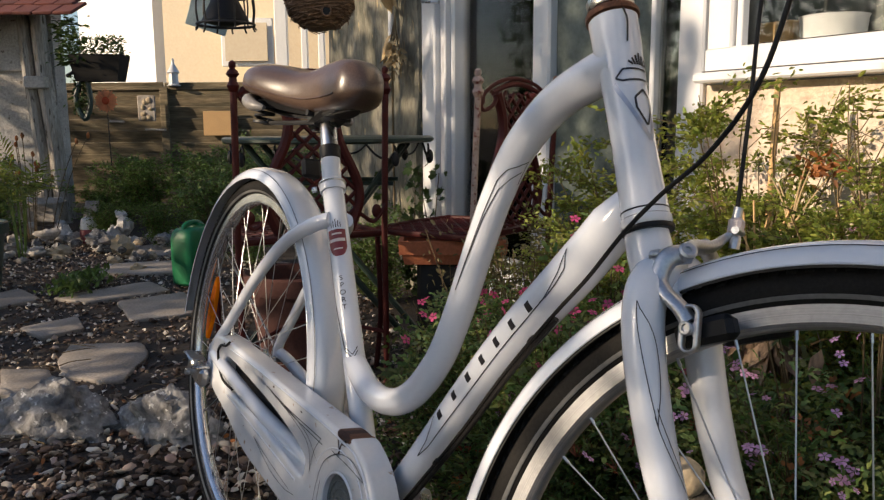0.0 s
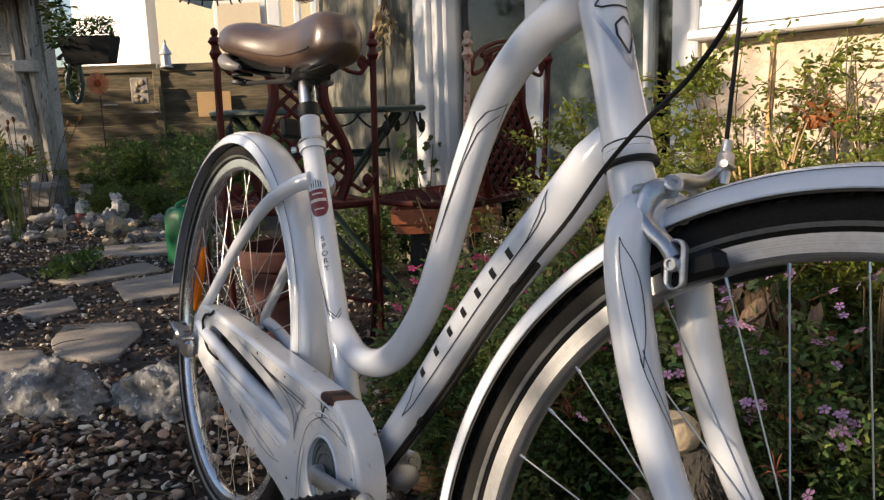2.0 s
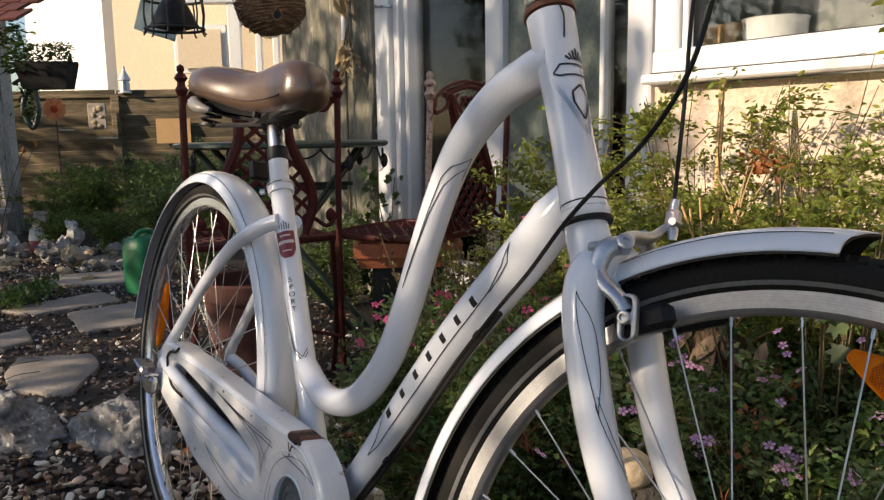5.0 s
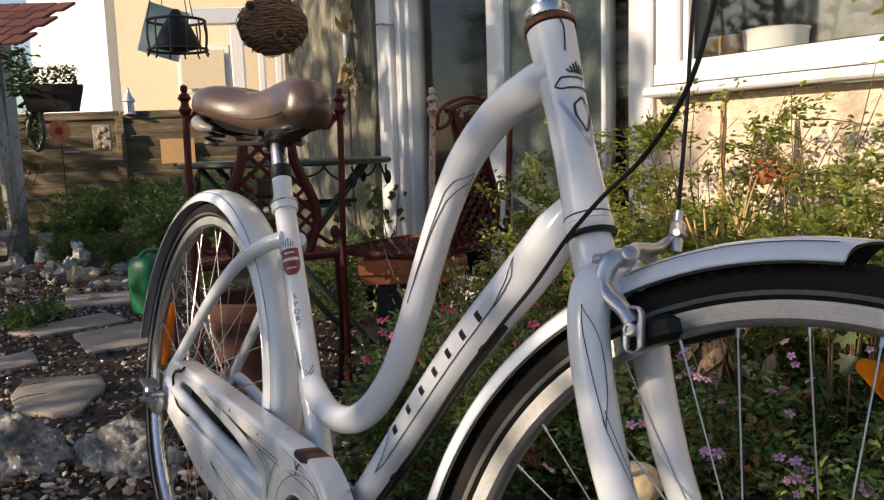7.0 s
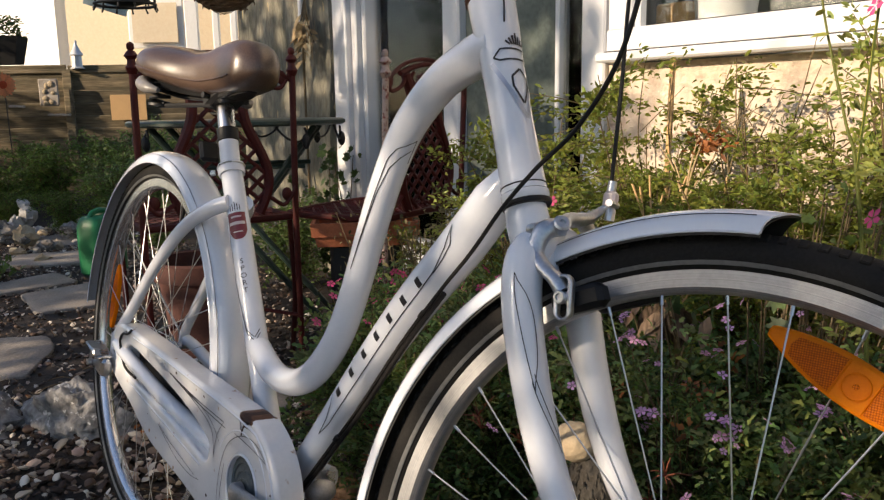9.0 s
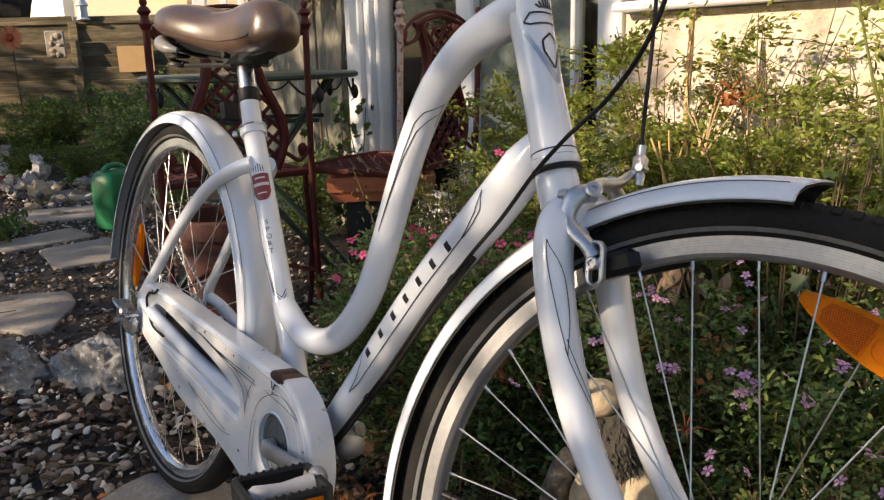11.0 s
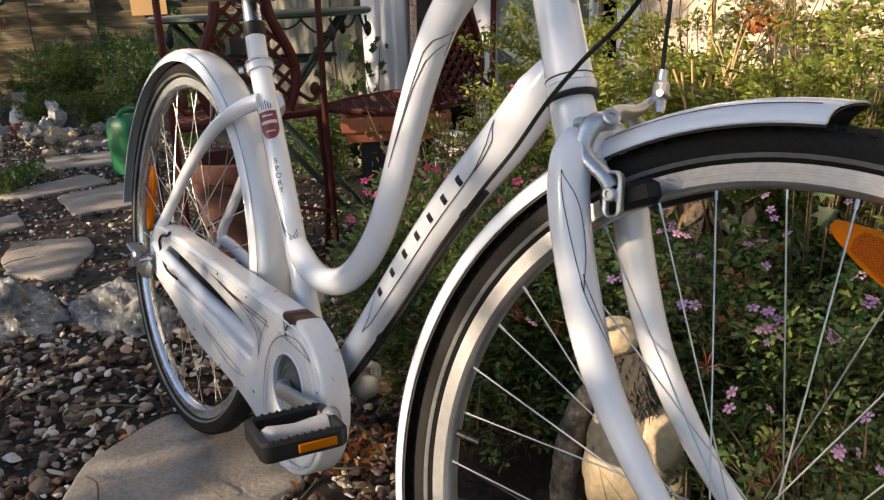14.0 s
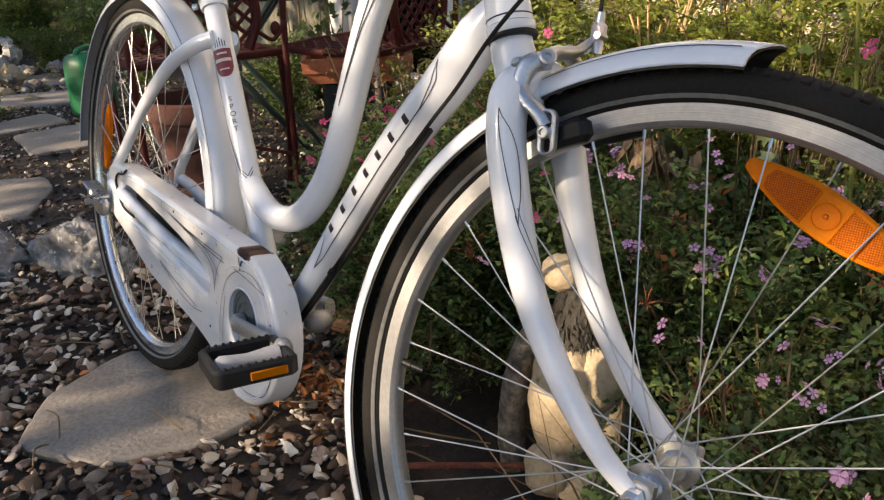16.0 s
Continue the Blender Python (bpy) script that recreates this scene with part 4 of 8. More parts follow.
def fender(name, m, r, half, a0, a1, drop, label, parent, slant=0.0):
    """A curved mudguard with rolled edges and two pinstripes."""
    prof = [(r - drop * (1 - max(0.0, 1 - abs(math.sin(q)) ** 2.8) ** 0.5), half * math.sin(q)) for q in np.linspace(-math.pi / 2, math.pi / 2, 17)]
    inner = [(a - 0.0014 if abs(b) < half * 0.8 else a, b * 0.965) for a, b in reversed(prof)]
    ring = prof + inner
    cut = [slant * (abs(b) / half) ** 1.6 for _, b in ring]
    rings = [[Vector((q * math.cos(radians(a0 + c + (a1 - a0 - c) * i / 72)), b, q * math.sin(radians(a0 + c + (a1 - a0 - c) * i / 72)))) for (q, b), c in zip(ring, cut)] for i in range(73)]
    f = part(name, Geo().grid(rings, True, False, True), WHITE, parent, label, 50, m)
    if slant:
        # a thin dark skin just inside the mudguard
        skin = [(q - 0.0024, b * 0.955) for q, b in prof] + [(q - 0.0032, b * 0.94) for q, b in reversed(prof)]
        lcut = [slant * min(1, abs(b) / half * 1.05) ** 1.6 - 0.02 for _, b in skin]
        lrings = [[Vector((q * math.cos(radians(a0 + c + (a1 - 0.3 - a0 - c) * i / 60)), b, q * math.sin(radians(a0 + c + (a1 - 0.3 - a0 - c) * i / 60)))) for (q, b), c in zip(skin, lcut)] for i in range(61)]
        part("lining", Geo().grid(lrings), DARK_METAL, f, "dark underside lining")
    part("edge_roll", Geo().tube([Vector(((r - drop) * math.cos(radians(a)), -half, (r - drop) * math.sin(radians(a)))) for a in np.linspace(a0 + slant, a1, 73)], 0.0012, 6), WHITE, f)
    for s in (-1, 1):
        g = Geo()
        pr, py = r - drop * 0.335, s * half * 0.815
        pts = []
        for a in np.linspace(a0 + slant * 0.8 + 1.5, a1 - 1.5, 80):
            nrm = Vector((0.5 * math.cos(radians(a)), s * 0.85, 0.5 * math.sin(radians(a)))).normalized()
            pts.append((Vector((pr * math.cos(radians(a)), py, pr * math.sin(radians(a)))), nrm))
        stripe(g, pts, 0.0010, 0.0012)
        part("pinstripe", g, BLACK_LINE, f)
    return f


def build_front():
    fork = new("fork")
    fork.matrix_basis = FRONT
    fork.parent = bike
    tagged(fork, "white curved fork with black pinstripes")
    inv = FRONT.inverted()
    crown_top = inv @ Vector((0.940, 0, 0.350))
    crown_low = inv @ Vector((0.968, 0, 0.290))
    part("steerer", Geo().tube([crown_top, crown_top.lerp(crown_low, 0.3), crown_low], [0.0195, 0.0205, 0.019], 24), WHITE, fork)
    for s in (-1, 1):
        cx, cz = crown_low.x, crown_low.z
        pts = spline([(cx - 0.012, 0, cz + 0.034), (cx - 0.008, s * 0.024, cz + 0.028), (-0.192, s * 0.050, 0.292), (-0.182, s * 0.056, 0.250), (-0.155, s * 0.057, 0.180), (-0.124, s * 0.057, 0.121), (-0.083, s * 0.056, 0.067), (-0.040, s * 0.055, 0.024), (-0.006, s * 0.054, 0.002)], 7)
        rr = lerp_list([0.0165, 0.0185, 0.0185, 0.0178, 0.0165, 0.0145, 0.0125, 0.0105, 0.009], len(pts))
        b = part("blade", Geo().tube(pts, rr, 24), WHITE, fork)
        if s < 0:
            for u0, u1, turns in ((0.295, 0.49, (-10, -14, -22, -31, -40)), (0.295, 0.49, (-10, -46, -64, -62, -40)), (0.475, 0.585, (-36, -50, -70, -92)), (0.465, 0.570, (-46, -60, -78, -96))):
                g = Geo()
                bend = spline([(0, a, 0) for a in turns], 6)
                stripe(g, [on_tube(pts, rr, u, v.y)[:2] for u, v in zip(np.linspace(u0, u1, len(bend)), bend)], 0.0008)
                part("pinstripe", g, BLACK_LINE, b)
        part("dropout", Geo().box((0.03, 0.006, 0.034), pose(0, s * 0.054, 0), 0.002), STEEL, fork)
        part("axle_nut", Geo().lathe([(0.004, 0), (0.0095, 0), (0.0095, 0.009), (0.006, 0.012), (0.004, 0.012)], 6, pose(0, s * 0.058, 0, 90 if s < 0 else -90)), STEEL, fork)
    build_wheel("front_wheel", FRONT, "spoked alloy front wheel with a black tyre", 0.62, (74, 180.5, 7.5), bike)
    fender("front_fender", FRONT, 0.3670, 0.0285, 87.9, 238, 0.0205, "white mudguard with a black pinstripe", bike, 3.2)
    # caliper brake
    br = new("front_brake")
    br.matrix_basis = FRONT
    br.parent = bike
    tagged(br, "alloy side-pull caliper brake")
    arm = spline([(-0.170, -0.032, 0.330), (-0.180, -0.046, 0.324), (-0.182, -0.052, 0.305), (-0.172, -0.054, 0.294), (-0.158, -0.053, 0.285), (-0.150, -0.0515, 0.276)], 7)
    part("arm", Geo().tube(arm, lerp_list([0.0082, 0.0090, 0.0078, 0.0072, 0.0075, 0.0075], len(arm)), 14, flat=0.62), POLISHED, br)
    tl = radians(8)
    place = lambda pts: [(-0.1475 + x * math.cos(tl) - z * math.sin(tl), 0.2705 + x * math.sin(tl) + z * math.cos(tl)) for x, z in pts]
    stadium = lambda r, h, cz=0.0: [(r * math.cos(t), cz + math.copysign(h, math.sin(t)) + r * math.sin(t)) for t in np.linspace(0.05, 2 * math.pi + 0.05, 28, endpoint=False)]
    part("pad_lug", plate([place(stadium(0.0088, 0.0110)), place(stadium(0.0042, 0.0026, 0.0100)), place(stadium(0.0042, 0.0026, -0.0105))], -0.0545, 0.006, 0.0016), POLISHED, br)
    part("bolt", Geo().lathe([(0.002, -0.002), (0.0058, -0.002), (0.0058, 0.0035), (0.0048, 0.0045), (0.0030, 0.0045), (0.0028, 0.002), (0.0005, 0.002)], 14, pose(-0.1485, -0.0545, 0.2705, 90)), POLISHED, br)
    part("pad", Geo().box((0.050, 0.020, 0.0215), pose(-0.141, -0.034, 0.2705, 0, -24, 0), 0.005), BLACK, br, "black rubber brake block")
    over = spline([(-0.172, -0.034, 0.330), (-0.180, -0.012, 0.337), (-0.181, 0.012, 0.340), (-0.180, 0.030, 0.344), (-0.179, 0.045, 0.353), (-0.173, 0.050, 0.360)], 6)
    part("bridge", Geo().tube(over, lerp_list([0.0085, 0.0085, 0.0080, 0.007, 0.0055, 0.005], len(over)), 12, flat=0.75), POLISHED, br)
    part("pivot_bolt", Geo().lathe([(0.002, -0.003), (0.0075, -0.003), (0.0078, 0.006), (0.006, 0.0075), (0.0028, 0.0075), (0.0026, 0.0045)], 16, pose(-0.170, -0.038, 0.330, 0, 60, -50)), POLISHED, br)
    part("return_spring_pin", Geo().tube([(-0.196, -0.044, 0.323), (-0.186, -0.047, 0.325)], 0.0055, 12), POLISHED, br)
    part("far_arm", Geo().tube(spline([(-0.185, 0.02, 0.343), (-0.182, 0.048, 0.325), (-0.172, 0.053, 0.295), (-0.150, 0.050, 0.268)], 5), 0.0075, 10), POLISHED, br)
    part("far_pad", Geo().box((0.062, 0.018, 0.021), pose(-0.128, 0.031, 0.279, 0, -22, 0), 0.004), BLACK, br)
    barrel_ob = part("barrel", Geo().box((0.013, 0.013, 0.017), pose(-0.172, 0.050, 0.366, 0, -3, 0), 0.003), DECAL_PALE, br, "pale grey cable barrel")
    part("nut", Geo().lathe([(0.002, 0), (0.0052, 0), (0.0052, 0.010), (0.004, 0.012), (0.002, 0.012)], 8, pose(-0.170, 0.050, 0.346)), POLISHED, barrel_ob)
    part("sleeve", Geo().lathe([(0.002, 0), (0.0046, 0), (0.0042, 0.010), (0.002, 0.010)], 12, pose(-0.173, 0.050, 0.374)), POLISHED, barrel_ob)
    part("pinch_bolt", Geo().tube([(-0.166, 0.036, 0.362), (-0.170, 0.060, 0.362)], 0.0036, 8), POLISHED, barrel_ob)


build_frame()
rear = build_wheel("rear_wheel", Matrix(), "spoked alloy rear wheel with a black tyre", 0.55, (168, 70, 0), bike, RIM_BRIGHT, DARK_METAL)
build_front()
fender("rear_fender", Matrix(), 0.3685, 0.0315, -12, 176, 0.023, "white mudguard with black pinstripes", bike)


def build_drive():
    # chain case: one long cover that swells round the chainring
    cc = new("chain_case")
    cc.parent = bike
    tagged(cc, "white enclosed chain case with rust and chips")
    arc = [(0.555 + 0.1075 * math.cos(radians(a)), -0.064 + 0.1075 * math.sin(radians(a))) for a in range(80, -101, -12)]
    outer = [(0.005, 0.050), (0.06, 0.055), (0.14, 0.0535), (0.25, 0.0505), (0.38, 0.0465), (0.50, 0.0435)] + arc + [(0.46, -0.136), (0.37, -0.118), (0.21, -0.102), (0.10, -0.070), (0.02, -0.050), (-0.018, -0.030), (-0.026, 0.0), (-0.016, 0.032)]
    slot = [(0.078, 0.026), (0.183, 0.019), (0.33, 0.001), (0.436, -0.023), (0.447, -0.040), (0.434, -0.055), (0.35, -0.045), (0.278, -0.037), (0.16, -0.029), (0.08, -0.022), (0.058, 0.004)]
    disc_c = (0.560, -0.053)
    hole = [(disc_c[0] + 0.043 * math.cos(t), disc_c[1] + 0.043 * math.sin(t)) for t in np.linspace(0, 2 * math.pi, 40, endpoint=False)]
    part("cover", plate([rounded(outer, 5), rounded(slot, 5), hole], -0.0705, 0.036, 0.006), CASE_WHITE, cc)
    # pressed lip that runs along the face just inside the edge
    lip = [(0.10, 0.044), (0.22, 0.0445), (0.38, 0.040), (0.50, 0.036)] + [(0.555 + 0.097 * math.cos(radians(a)), -0.064 + 0.097 * math.sin(radians(a))) for a in range(76, -100, -12)]
    part("pressed_lip", Geo().tube(spline([(x, -0.0700, z) for x, z in lip], 5), 0.0022, 8), WHITE, cc)
    part("pressed_lip", Geo().tube(spline([(0.10, -0.0700, -0.036), (0.252, -0.0700, -0.050), (0.424, -0.0700, -0.067)], 6), 0.0018, 8), WHITE, cc)
    part("swage_line", Geo().tube([(0.555 + 0.080 * math.cos(radians(a)), -0.0698, -0.060 + 0.080 * math.sin(radians(a))) for a in range(150, -40, -10)], 0.0016, 8), WHITE, cc)
    # black plate behind the slot stands in for the case's shaded inside
    part("inner_plate", plate([rounded([(x * 0.97 + 0.01, z * 0.9) for x, z in outer], 4)], -0.044, 0.003, 0.001), DARK_METAL, cc, "inner plate, black for the shade inside the case")
    part("disc", Geo().lathe([(0.002, 0), (0.0435, 0), (0.0435, 0.004), (0.030, 0.005), (0.002, 0.006)], 40, pose(disc_c[0], -0.060, disc_c[1], 90)), GLASS_DISC, cc, "smoky clear chainring window")
    for r in (0.014, 0.024, 0.034):
        part("disc_ring", Geo().tube([(disc_c[0] + r * math.cos(t), -0.0662 + r * 0.03, disc_c[1] + r * math.sin(t)) for t in np.linspace(0, 2 * math.pi, 40, endpoint=False)], 0.0011, 6, True), GLASS_DISC, cc)
    part("hole_rim", Geo().tube([(disc_c[0] + 0.0445 * math.cos(t), -0.0700, disc_c[1] + 0.0445 * math.sin(t)) for t in np.linspace(0, 2 * math.pi, 48, endpoint=False)], 0.0020, 8, True), WHITE, cc)
    # bare rusty patch where the paint has flaked on the top shoulder
    rust = [(0.538, 0.0440), (0.535, 0.036), (0.538, 0.028), (0.545, 0.0190), (0.551, 0.0165), (0.556, 0.0225), (0.560, 0.0290), (0.567, 0.0270), (0.574, 0.0345), (0.584, 0.0385), (0.575, 0.0425)]
    rust = [(0.548 + (x - 0.548) * 0.80, 0.0440 - (0.0440 - z) * 1.12) for x, z in rust]
    part("rust_patch", plate([rounded(rust, 3)], -0.0711, 0.034, 0.006), RUST, cc, "bare flaked rusty patch")
    rim = [(0.559 + (x - 0.559) * 1.12, 0.033 + (z - 0.033) * (1.16 if z < 0.033 else 1.0)) for x, z in rust]
    part("rust_edge", plate([rounded(rim, 3)], -0.0708, 0.033, 0.006), RUSTY_STEEL, cc)
    chips = random.Random(6)
    for x, z in ((0.06, 0.046), (0.085, 0.050), (0.13, 0.045), (0.20, -0.060), (0.31, 0.036), (0.36, -0.080), (0.42, 0.030), (0.455, -0.100), (0.612, 0.012), (0.640, -0.030)):
        w = chips.uniform(0.0012, 0.0034)
        part("paint_chip", plate([[(x + w * chips.uniform(0.6, 1.3) * math.cos(t), z + 0.7 * w * chips.uniform(0.6, 1.3) * math.sin(t)) for t in np.linspace(0, 2 * math.pi, 9, endpoint=False)]], -0.0707, 0.004, 0.0001), RUST, cc)
    N = Vector((0, -1, 0))

    def line(pts, w=0.0011):
        g = Geo()
        stripe(g, [(Vector((p.x, -0.0708, p.z)), N) for p in spline([(x, 0, z) for x, z in pts], 8)], w, 0.0004)
        part("pinstripe", g, BLACK_LINE, cc)
    line([(0.284, 0.030), (0.376, 0.021), (0.493, 0.016)], 0.0014)
    line([(0.284, 0.030), (0.388, 0.017), (0.499, 0.010)], 0.0014)
    line([(0.284, 0.030), (0.400, 0.012), (0.456, -0.006), (0.470, -0.040)])
    line([(0.353, 0.023), (0.442, 0.009), (0.484, -0.014)])
    line([(0.493, 0.016), (0.476, -0.007), (0.469, -0.037)])
    line([(0.251, -0.061), (0.312, -0.073), (0.408, -0.087)])
    line([(0.251, -0.061), (0.328, -0.085), (0.388, -0.092), (0.426, -0.088)])
    line([(0.492, -0.110), (0.490, -0.070), (0.497, -0.034), (0.513, -0.006), (0.550, 0.015), (0.589, 0.018), (0.624, 0.003)])
    line([(0.529, 0.012), (0.577, 0.009), (0.624, 0.003)])
    line([(0.500, -0.105), (0.500, -0.070), (0.505, -0.036)])
    line([(0.545, -0.146), (0.579, -0.150), (0.628, -0.135), (0.648, -0.101)])
    for x, z, w in ((0.216, 0.036, 0.018), (0.238, 0.0335, 0.012), (0.254, 0.0315, 0.018)):
        g = Geo()
        stripe(g, [(Vector((x, -0.0708, z)), N), (Vector((x + w, -0.0708, z - w * 0.10)), N)], 0.0035, 0.0004)
        part("lettering_bar", g, SILVER_LINE, cc, "faint script shown as plain bars")
    # cable loop at the rear of the case
    part("gear_cable", Geo().tube(spline([(0.095, -0.0730, 0.056), (0.078, -0.0735, 0.046), (0.050, -0.0735, 0.040), (0.040, -0.0735, 0.022), (0.075, -0.0735, -0.012), (0.12, -0.068, -0.022)], 7), 0.0022, 8), CABLE, cc)
    # crank and pedal
    crank = new("crank")
    crank.parent = bike
    tagged(crank, "grey alloy crank with a black pedal")
    c0, c1 = Vector((0.560, -0.080, -0.055)), Vector((0.722, -0.096, -0.024))
    part("arm", Geo().tube([c0, c0.lerp(c1, 0.5), c1], [0.0120, 0.0098, 0.0105], 16, flat=0.6), DULL, crank)
    part("boss", Geo().lathe([(0.004, 0), (0.0130, 0), (0.0130, 0.010), (0.0110, 0.0125), (0.004, 0.0125)], 20, Matrix.Translation(c0 + Vector((0, 0.010, 0))) @ pose(0, 0, 0, 90)), DULL, crank)
    part("end_cap", Geo().ball(c1, (0.0145, 0.011, 0.0145), 18, 12), DULL, crank)
    ped = new("pedal")
    ped.parent = crank
    ped.matrix_basis = pose(0.722, -0.140, -0.030, 6, -5, -10)
    tagged(ped, "black resin platform pedal with amber reflectors")
    hx, hy, rc, hz, th, bv = 0.0435, 0.0475, 0.012, 0.0108, 0.0105, 0.0028
    rings = []
    for d, z in ((0, hz - bv), (bv, hz), (th - bv, hz), (th, hz - bv), (th, bv - hz), (th - bv, -hz), (bv, -hz), (0, bv - hz)):
        r = max(0.003, rc - d)
        rings.append([Vector((sx * (hx - d - r) + r * math.cos(radians(a0 + k * 15)), sy * (hy - d - r) + r * math.sin(radians(a0 + k * 15)), z)) for sx, sy, a0 in ((1, 1, 0), (-1, 1, 90), (-1, -1, 180), (1, -1, 270)) for k in range(7)])
    part("cage", Geo().grid(rings, True, True, False), BLACK, ped)
    for xx in (-1, 1):
        part("reflector", Geo().box((0.004, 0.042, 0.010), pose(xx * 0.0428, 0.012, -0.001), 0.001), AMBER, ped)
        for k in range(9):
            part("tooth", Geo().box((0.005, 0.004, 0.003), pose(xx * 0.038, -0.034 + k * 0.0085, 0.0115), 0.001), BLACK, ped)
    part("axle_body", Geo().tube([(0, -0.036, 0), (0, -0.030, 0), (0, -0.02, 0), (0, 0.0, 0), (0, 0.02, 0), (0, 0.036, 0)], [0.009, 0.0125, 0.0112, 0.0092, 0.0112, 0.0125], 16), SILVER_PLASTIC, ped)
    for yy in (-0.030, 0.026):
        part("web", Geo().box((0.066, 0.008, 0.006), pose(0, yy, -0.003), 0.002), BLACK, ped)
    # far crank
    part("far_arm", Geo().tube([(0.545, 0.075, -0.062), (0.39, 0.09, -0.09)], [0.0145, 0.012], 12, flat=0.6), STEEL, crank)
    # axle block, stay bolts and rear reflector housing
    ax = new("axle_bracket")
    ax.parent = bike
    tagged(ax, "dull alloy rear axle bracket")
    part("plate", Geo().box((0.082, 0.022, 0.034), pose(-0.030, -0.084, -0.026, 0, 10, 0), 0.006), STEEL, ax)
    part("plate_lip", Geo().box((0.076, 0.030, 0.006), pose(-0.032, -0.088, -0.006, 0, 10, 0), 0.002), STEEL, ax)
    part("nut", Geo().lathe([(0.004, 0), (0.011, 0), (0.011, 0.010), (0.007, 0.013), (0.004, 0.013)], 6, pose(-0.004, -0.096, -0.006, 90)), STEEL, ax)
    part("bolt", Geo().lathe([(0.002, 0), (0.006, 0), (0.006, 0.008), (0.002, 0.009)], 10, pose(-0.046, -0.096, -0.032, 90)), STEEL, ax)
    part("dropout", Geo().box((0.06, 0.008, 0.05), pose(0.0, -0.066, 0.004), 0.004), WHITE, ax)
    for s in (1,):
        part("fender_stay", Geo().tube(spline([(-0.02, s * 0.07, 0.0), (-0.18, s * 0.05, 0.10), (-0.305, s * 0.031, 0.17)], 5), 0.0022, 8), STEEL, ax)
    part("stand_leg", Geo().tube(spline([(0.03, 0.07, -0.02), (0.02, 0.12, -0.17), (0.03, 0.150, -0.335)], 5), 0.008, 10), STEEL, ax, "alloy side stand")


build_drive()


def build_saddle():
    s = new("saddle")
    s.parent = bike
    tagged(s, "brown sprung vinyl saddle with a sun glint")
    # cross sections from tail to nose: x, half width, top, bottom, edge height
    secs = [(0.040, 0.078, 0.541, 0.492), (0.055, 0.088, 0.546, 0.488), (0.085, 0.096, 0.549, 0.484), (0.12, 0.096, 0.545, 0.478), (0.16, 0.083, 0.537, 0.470), (0.20, 0.064, 0.531, 0.463), (0.24, 0.050, 0.535, 0.460), (0.28, 0.0415, 0.545, 0.463), (0.315, 0.040, 0.547, 0.466), (0.340, 0.039, 0.543, 0.470), (0.356, 0.037, 0.538, 0.474), (0.372, 0.034, 0.530, 0.478)]
    arr = np.array(secs)
    xs = np.interp(np.linspace(0, 1, 60), np.linspace(0, 1, len(secs)), arr[:, 0])
    smooth_at = lambda x, k: sum(float(np.interp(x + d, arr[:, 0], arr[:, k])) * w for d, w in ((-0.012, 0.2), (-0.006, 0.2), (0, 0.2), (0.006, 0.2), (0.012, 0.2)))
    rings = []
    for x in xs:
        hw, zt, zb = (smooth_at(x, k) for k in (1, 2, 3))
        end = math.sqrt(max(0.0004, 1 - max(0.0, (x - 0.336) / 0.0370, (0.054 - x) / 0.0145) ** 2))
        zc = zb + (zt - zb) * 0.45
        hw, zt, zb = hw * end, zc + (zt - zc) * end, zc - (zc - zb) * end
        ring = []
        for a in np.linspace(0, 2 * math.pi, 32, endpoint=False):
            ca, sa = math.cos(a), math.sin(a)
            y = hw * math.copysign(abs(ca) ** 0.75, ca)
            mid = zb + (zt - zb) * 0.42
            z = mid + (zt - mid) * abs(sa) ** 0.75 if sa > 0 else mid - (mid - zb) * abs(sa) ** 0.6
            ring.append(Vector((x, y, z)))
        rings.append(ring)
    part("cover", Geo().grid(rings), LEATHER, s)
    g = Geo()
    for sd in (-1, 1):
        pts = [Vector((x, sd * (float(np.interp(x, arr[:, 0], arr[:, 1])) * 1.005), float(np.interp(x, arr[:, 0], arr[:, 3])) + 0.020)) for x in np.linspace(0.08, 0.33, 30)]
        g.tube(pts, 0.0012, 6)
    part("seam", g, LEATHER, s)
    part("base_tray", Geo().grid([[Vector((x, y * hw, z - 0.020)) for y, z in ((-0.78, zt + 0.004), (0.78, zt + 0.004), (0.66, zt - 0.012), (-0.66, zt - 0.012))] for x, hw, zt in ((0.075, 0.078, 0.503), (0.13, 0.090, 0.500), (0.2, 0.060, 0.492), (0.26, 0.030, 0.490), (0.30, 0.024, 0.494), (0.335, 0.012, 0.500))]), BLACK, s)
    for sd in (-1, 1):
        part("tail_bumper", Geo().tube(spline([(0.060, sd * 0.045, 0.482), (0.080, sd * 0.080, 0.478), (0.125, sd * 0.088, 0.468), (0.150, sd * 0.078, 0.464)], 6), lerp_list([0.008, 0.0125, 0.010, 0.004], 19), 12), TAIL, s, "silver grey tail bumper")
        part("rail", Geo().tube(spline([(0.335, sd * 0.012, 0.485), (0.30, sd * 0.018, 0.468), (0.22, sd * 0.022, 0.458), (0.13, sd * 0.03, 0.462), (0.09, sd * 0.05, 0.470)], 6), 0.0042, 8), DARK_METAL, s)
        coil = [Vector((0.095 + 0.015 * math.cos(t), sd * 0.055 + 0.015 * math.sin(t), 0.446 + 0.0018 * t)) for t in np.linspace(0, 6 * math.pi, 60)]
        part("coil_spring", Geo().tube(coil, 0.0030, 6), DARK_METAL, s)
        part("spring_seat", Geo().lathe([(0.002, 0), (0.019, 0), (0.019, 0.004), (0.002, 0.004)], 16, pose(0.095, sd * 0.055, 0.442)), DARK_METAL, s)
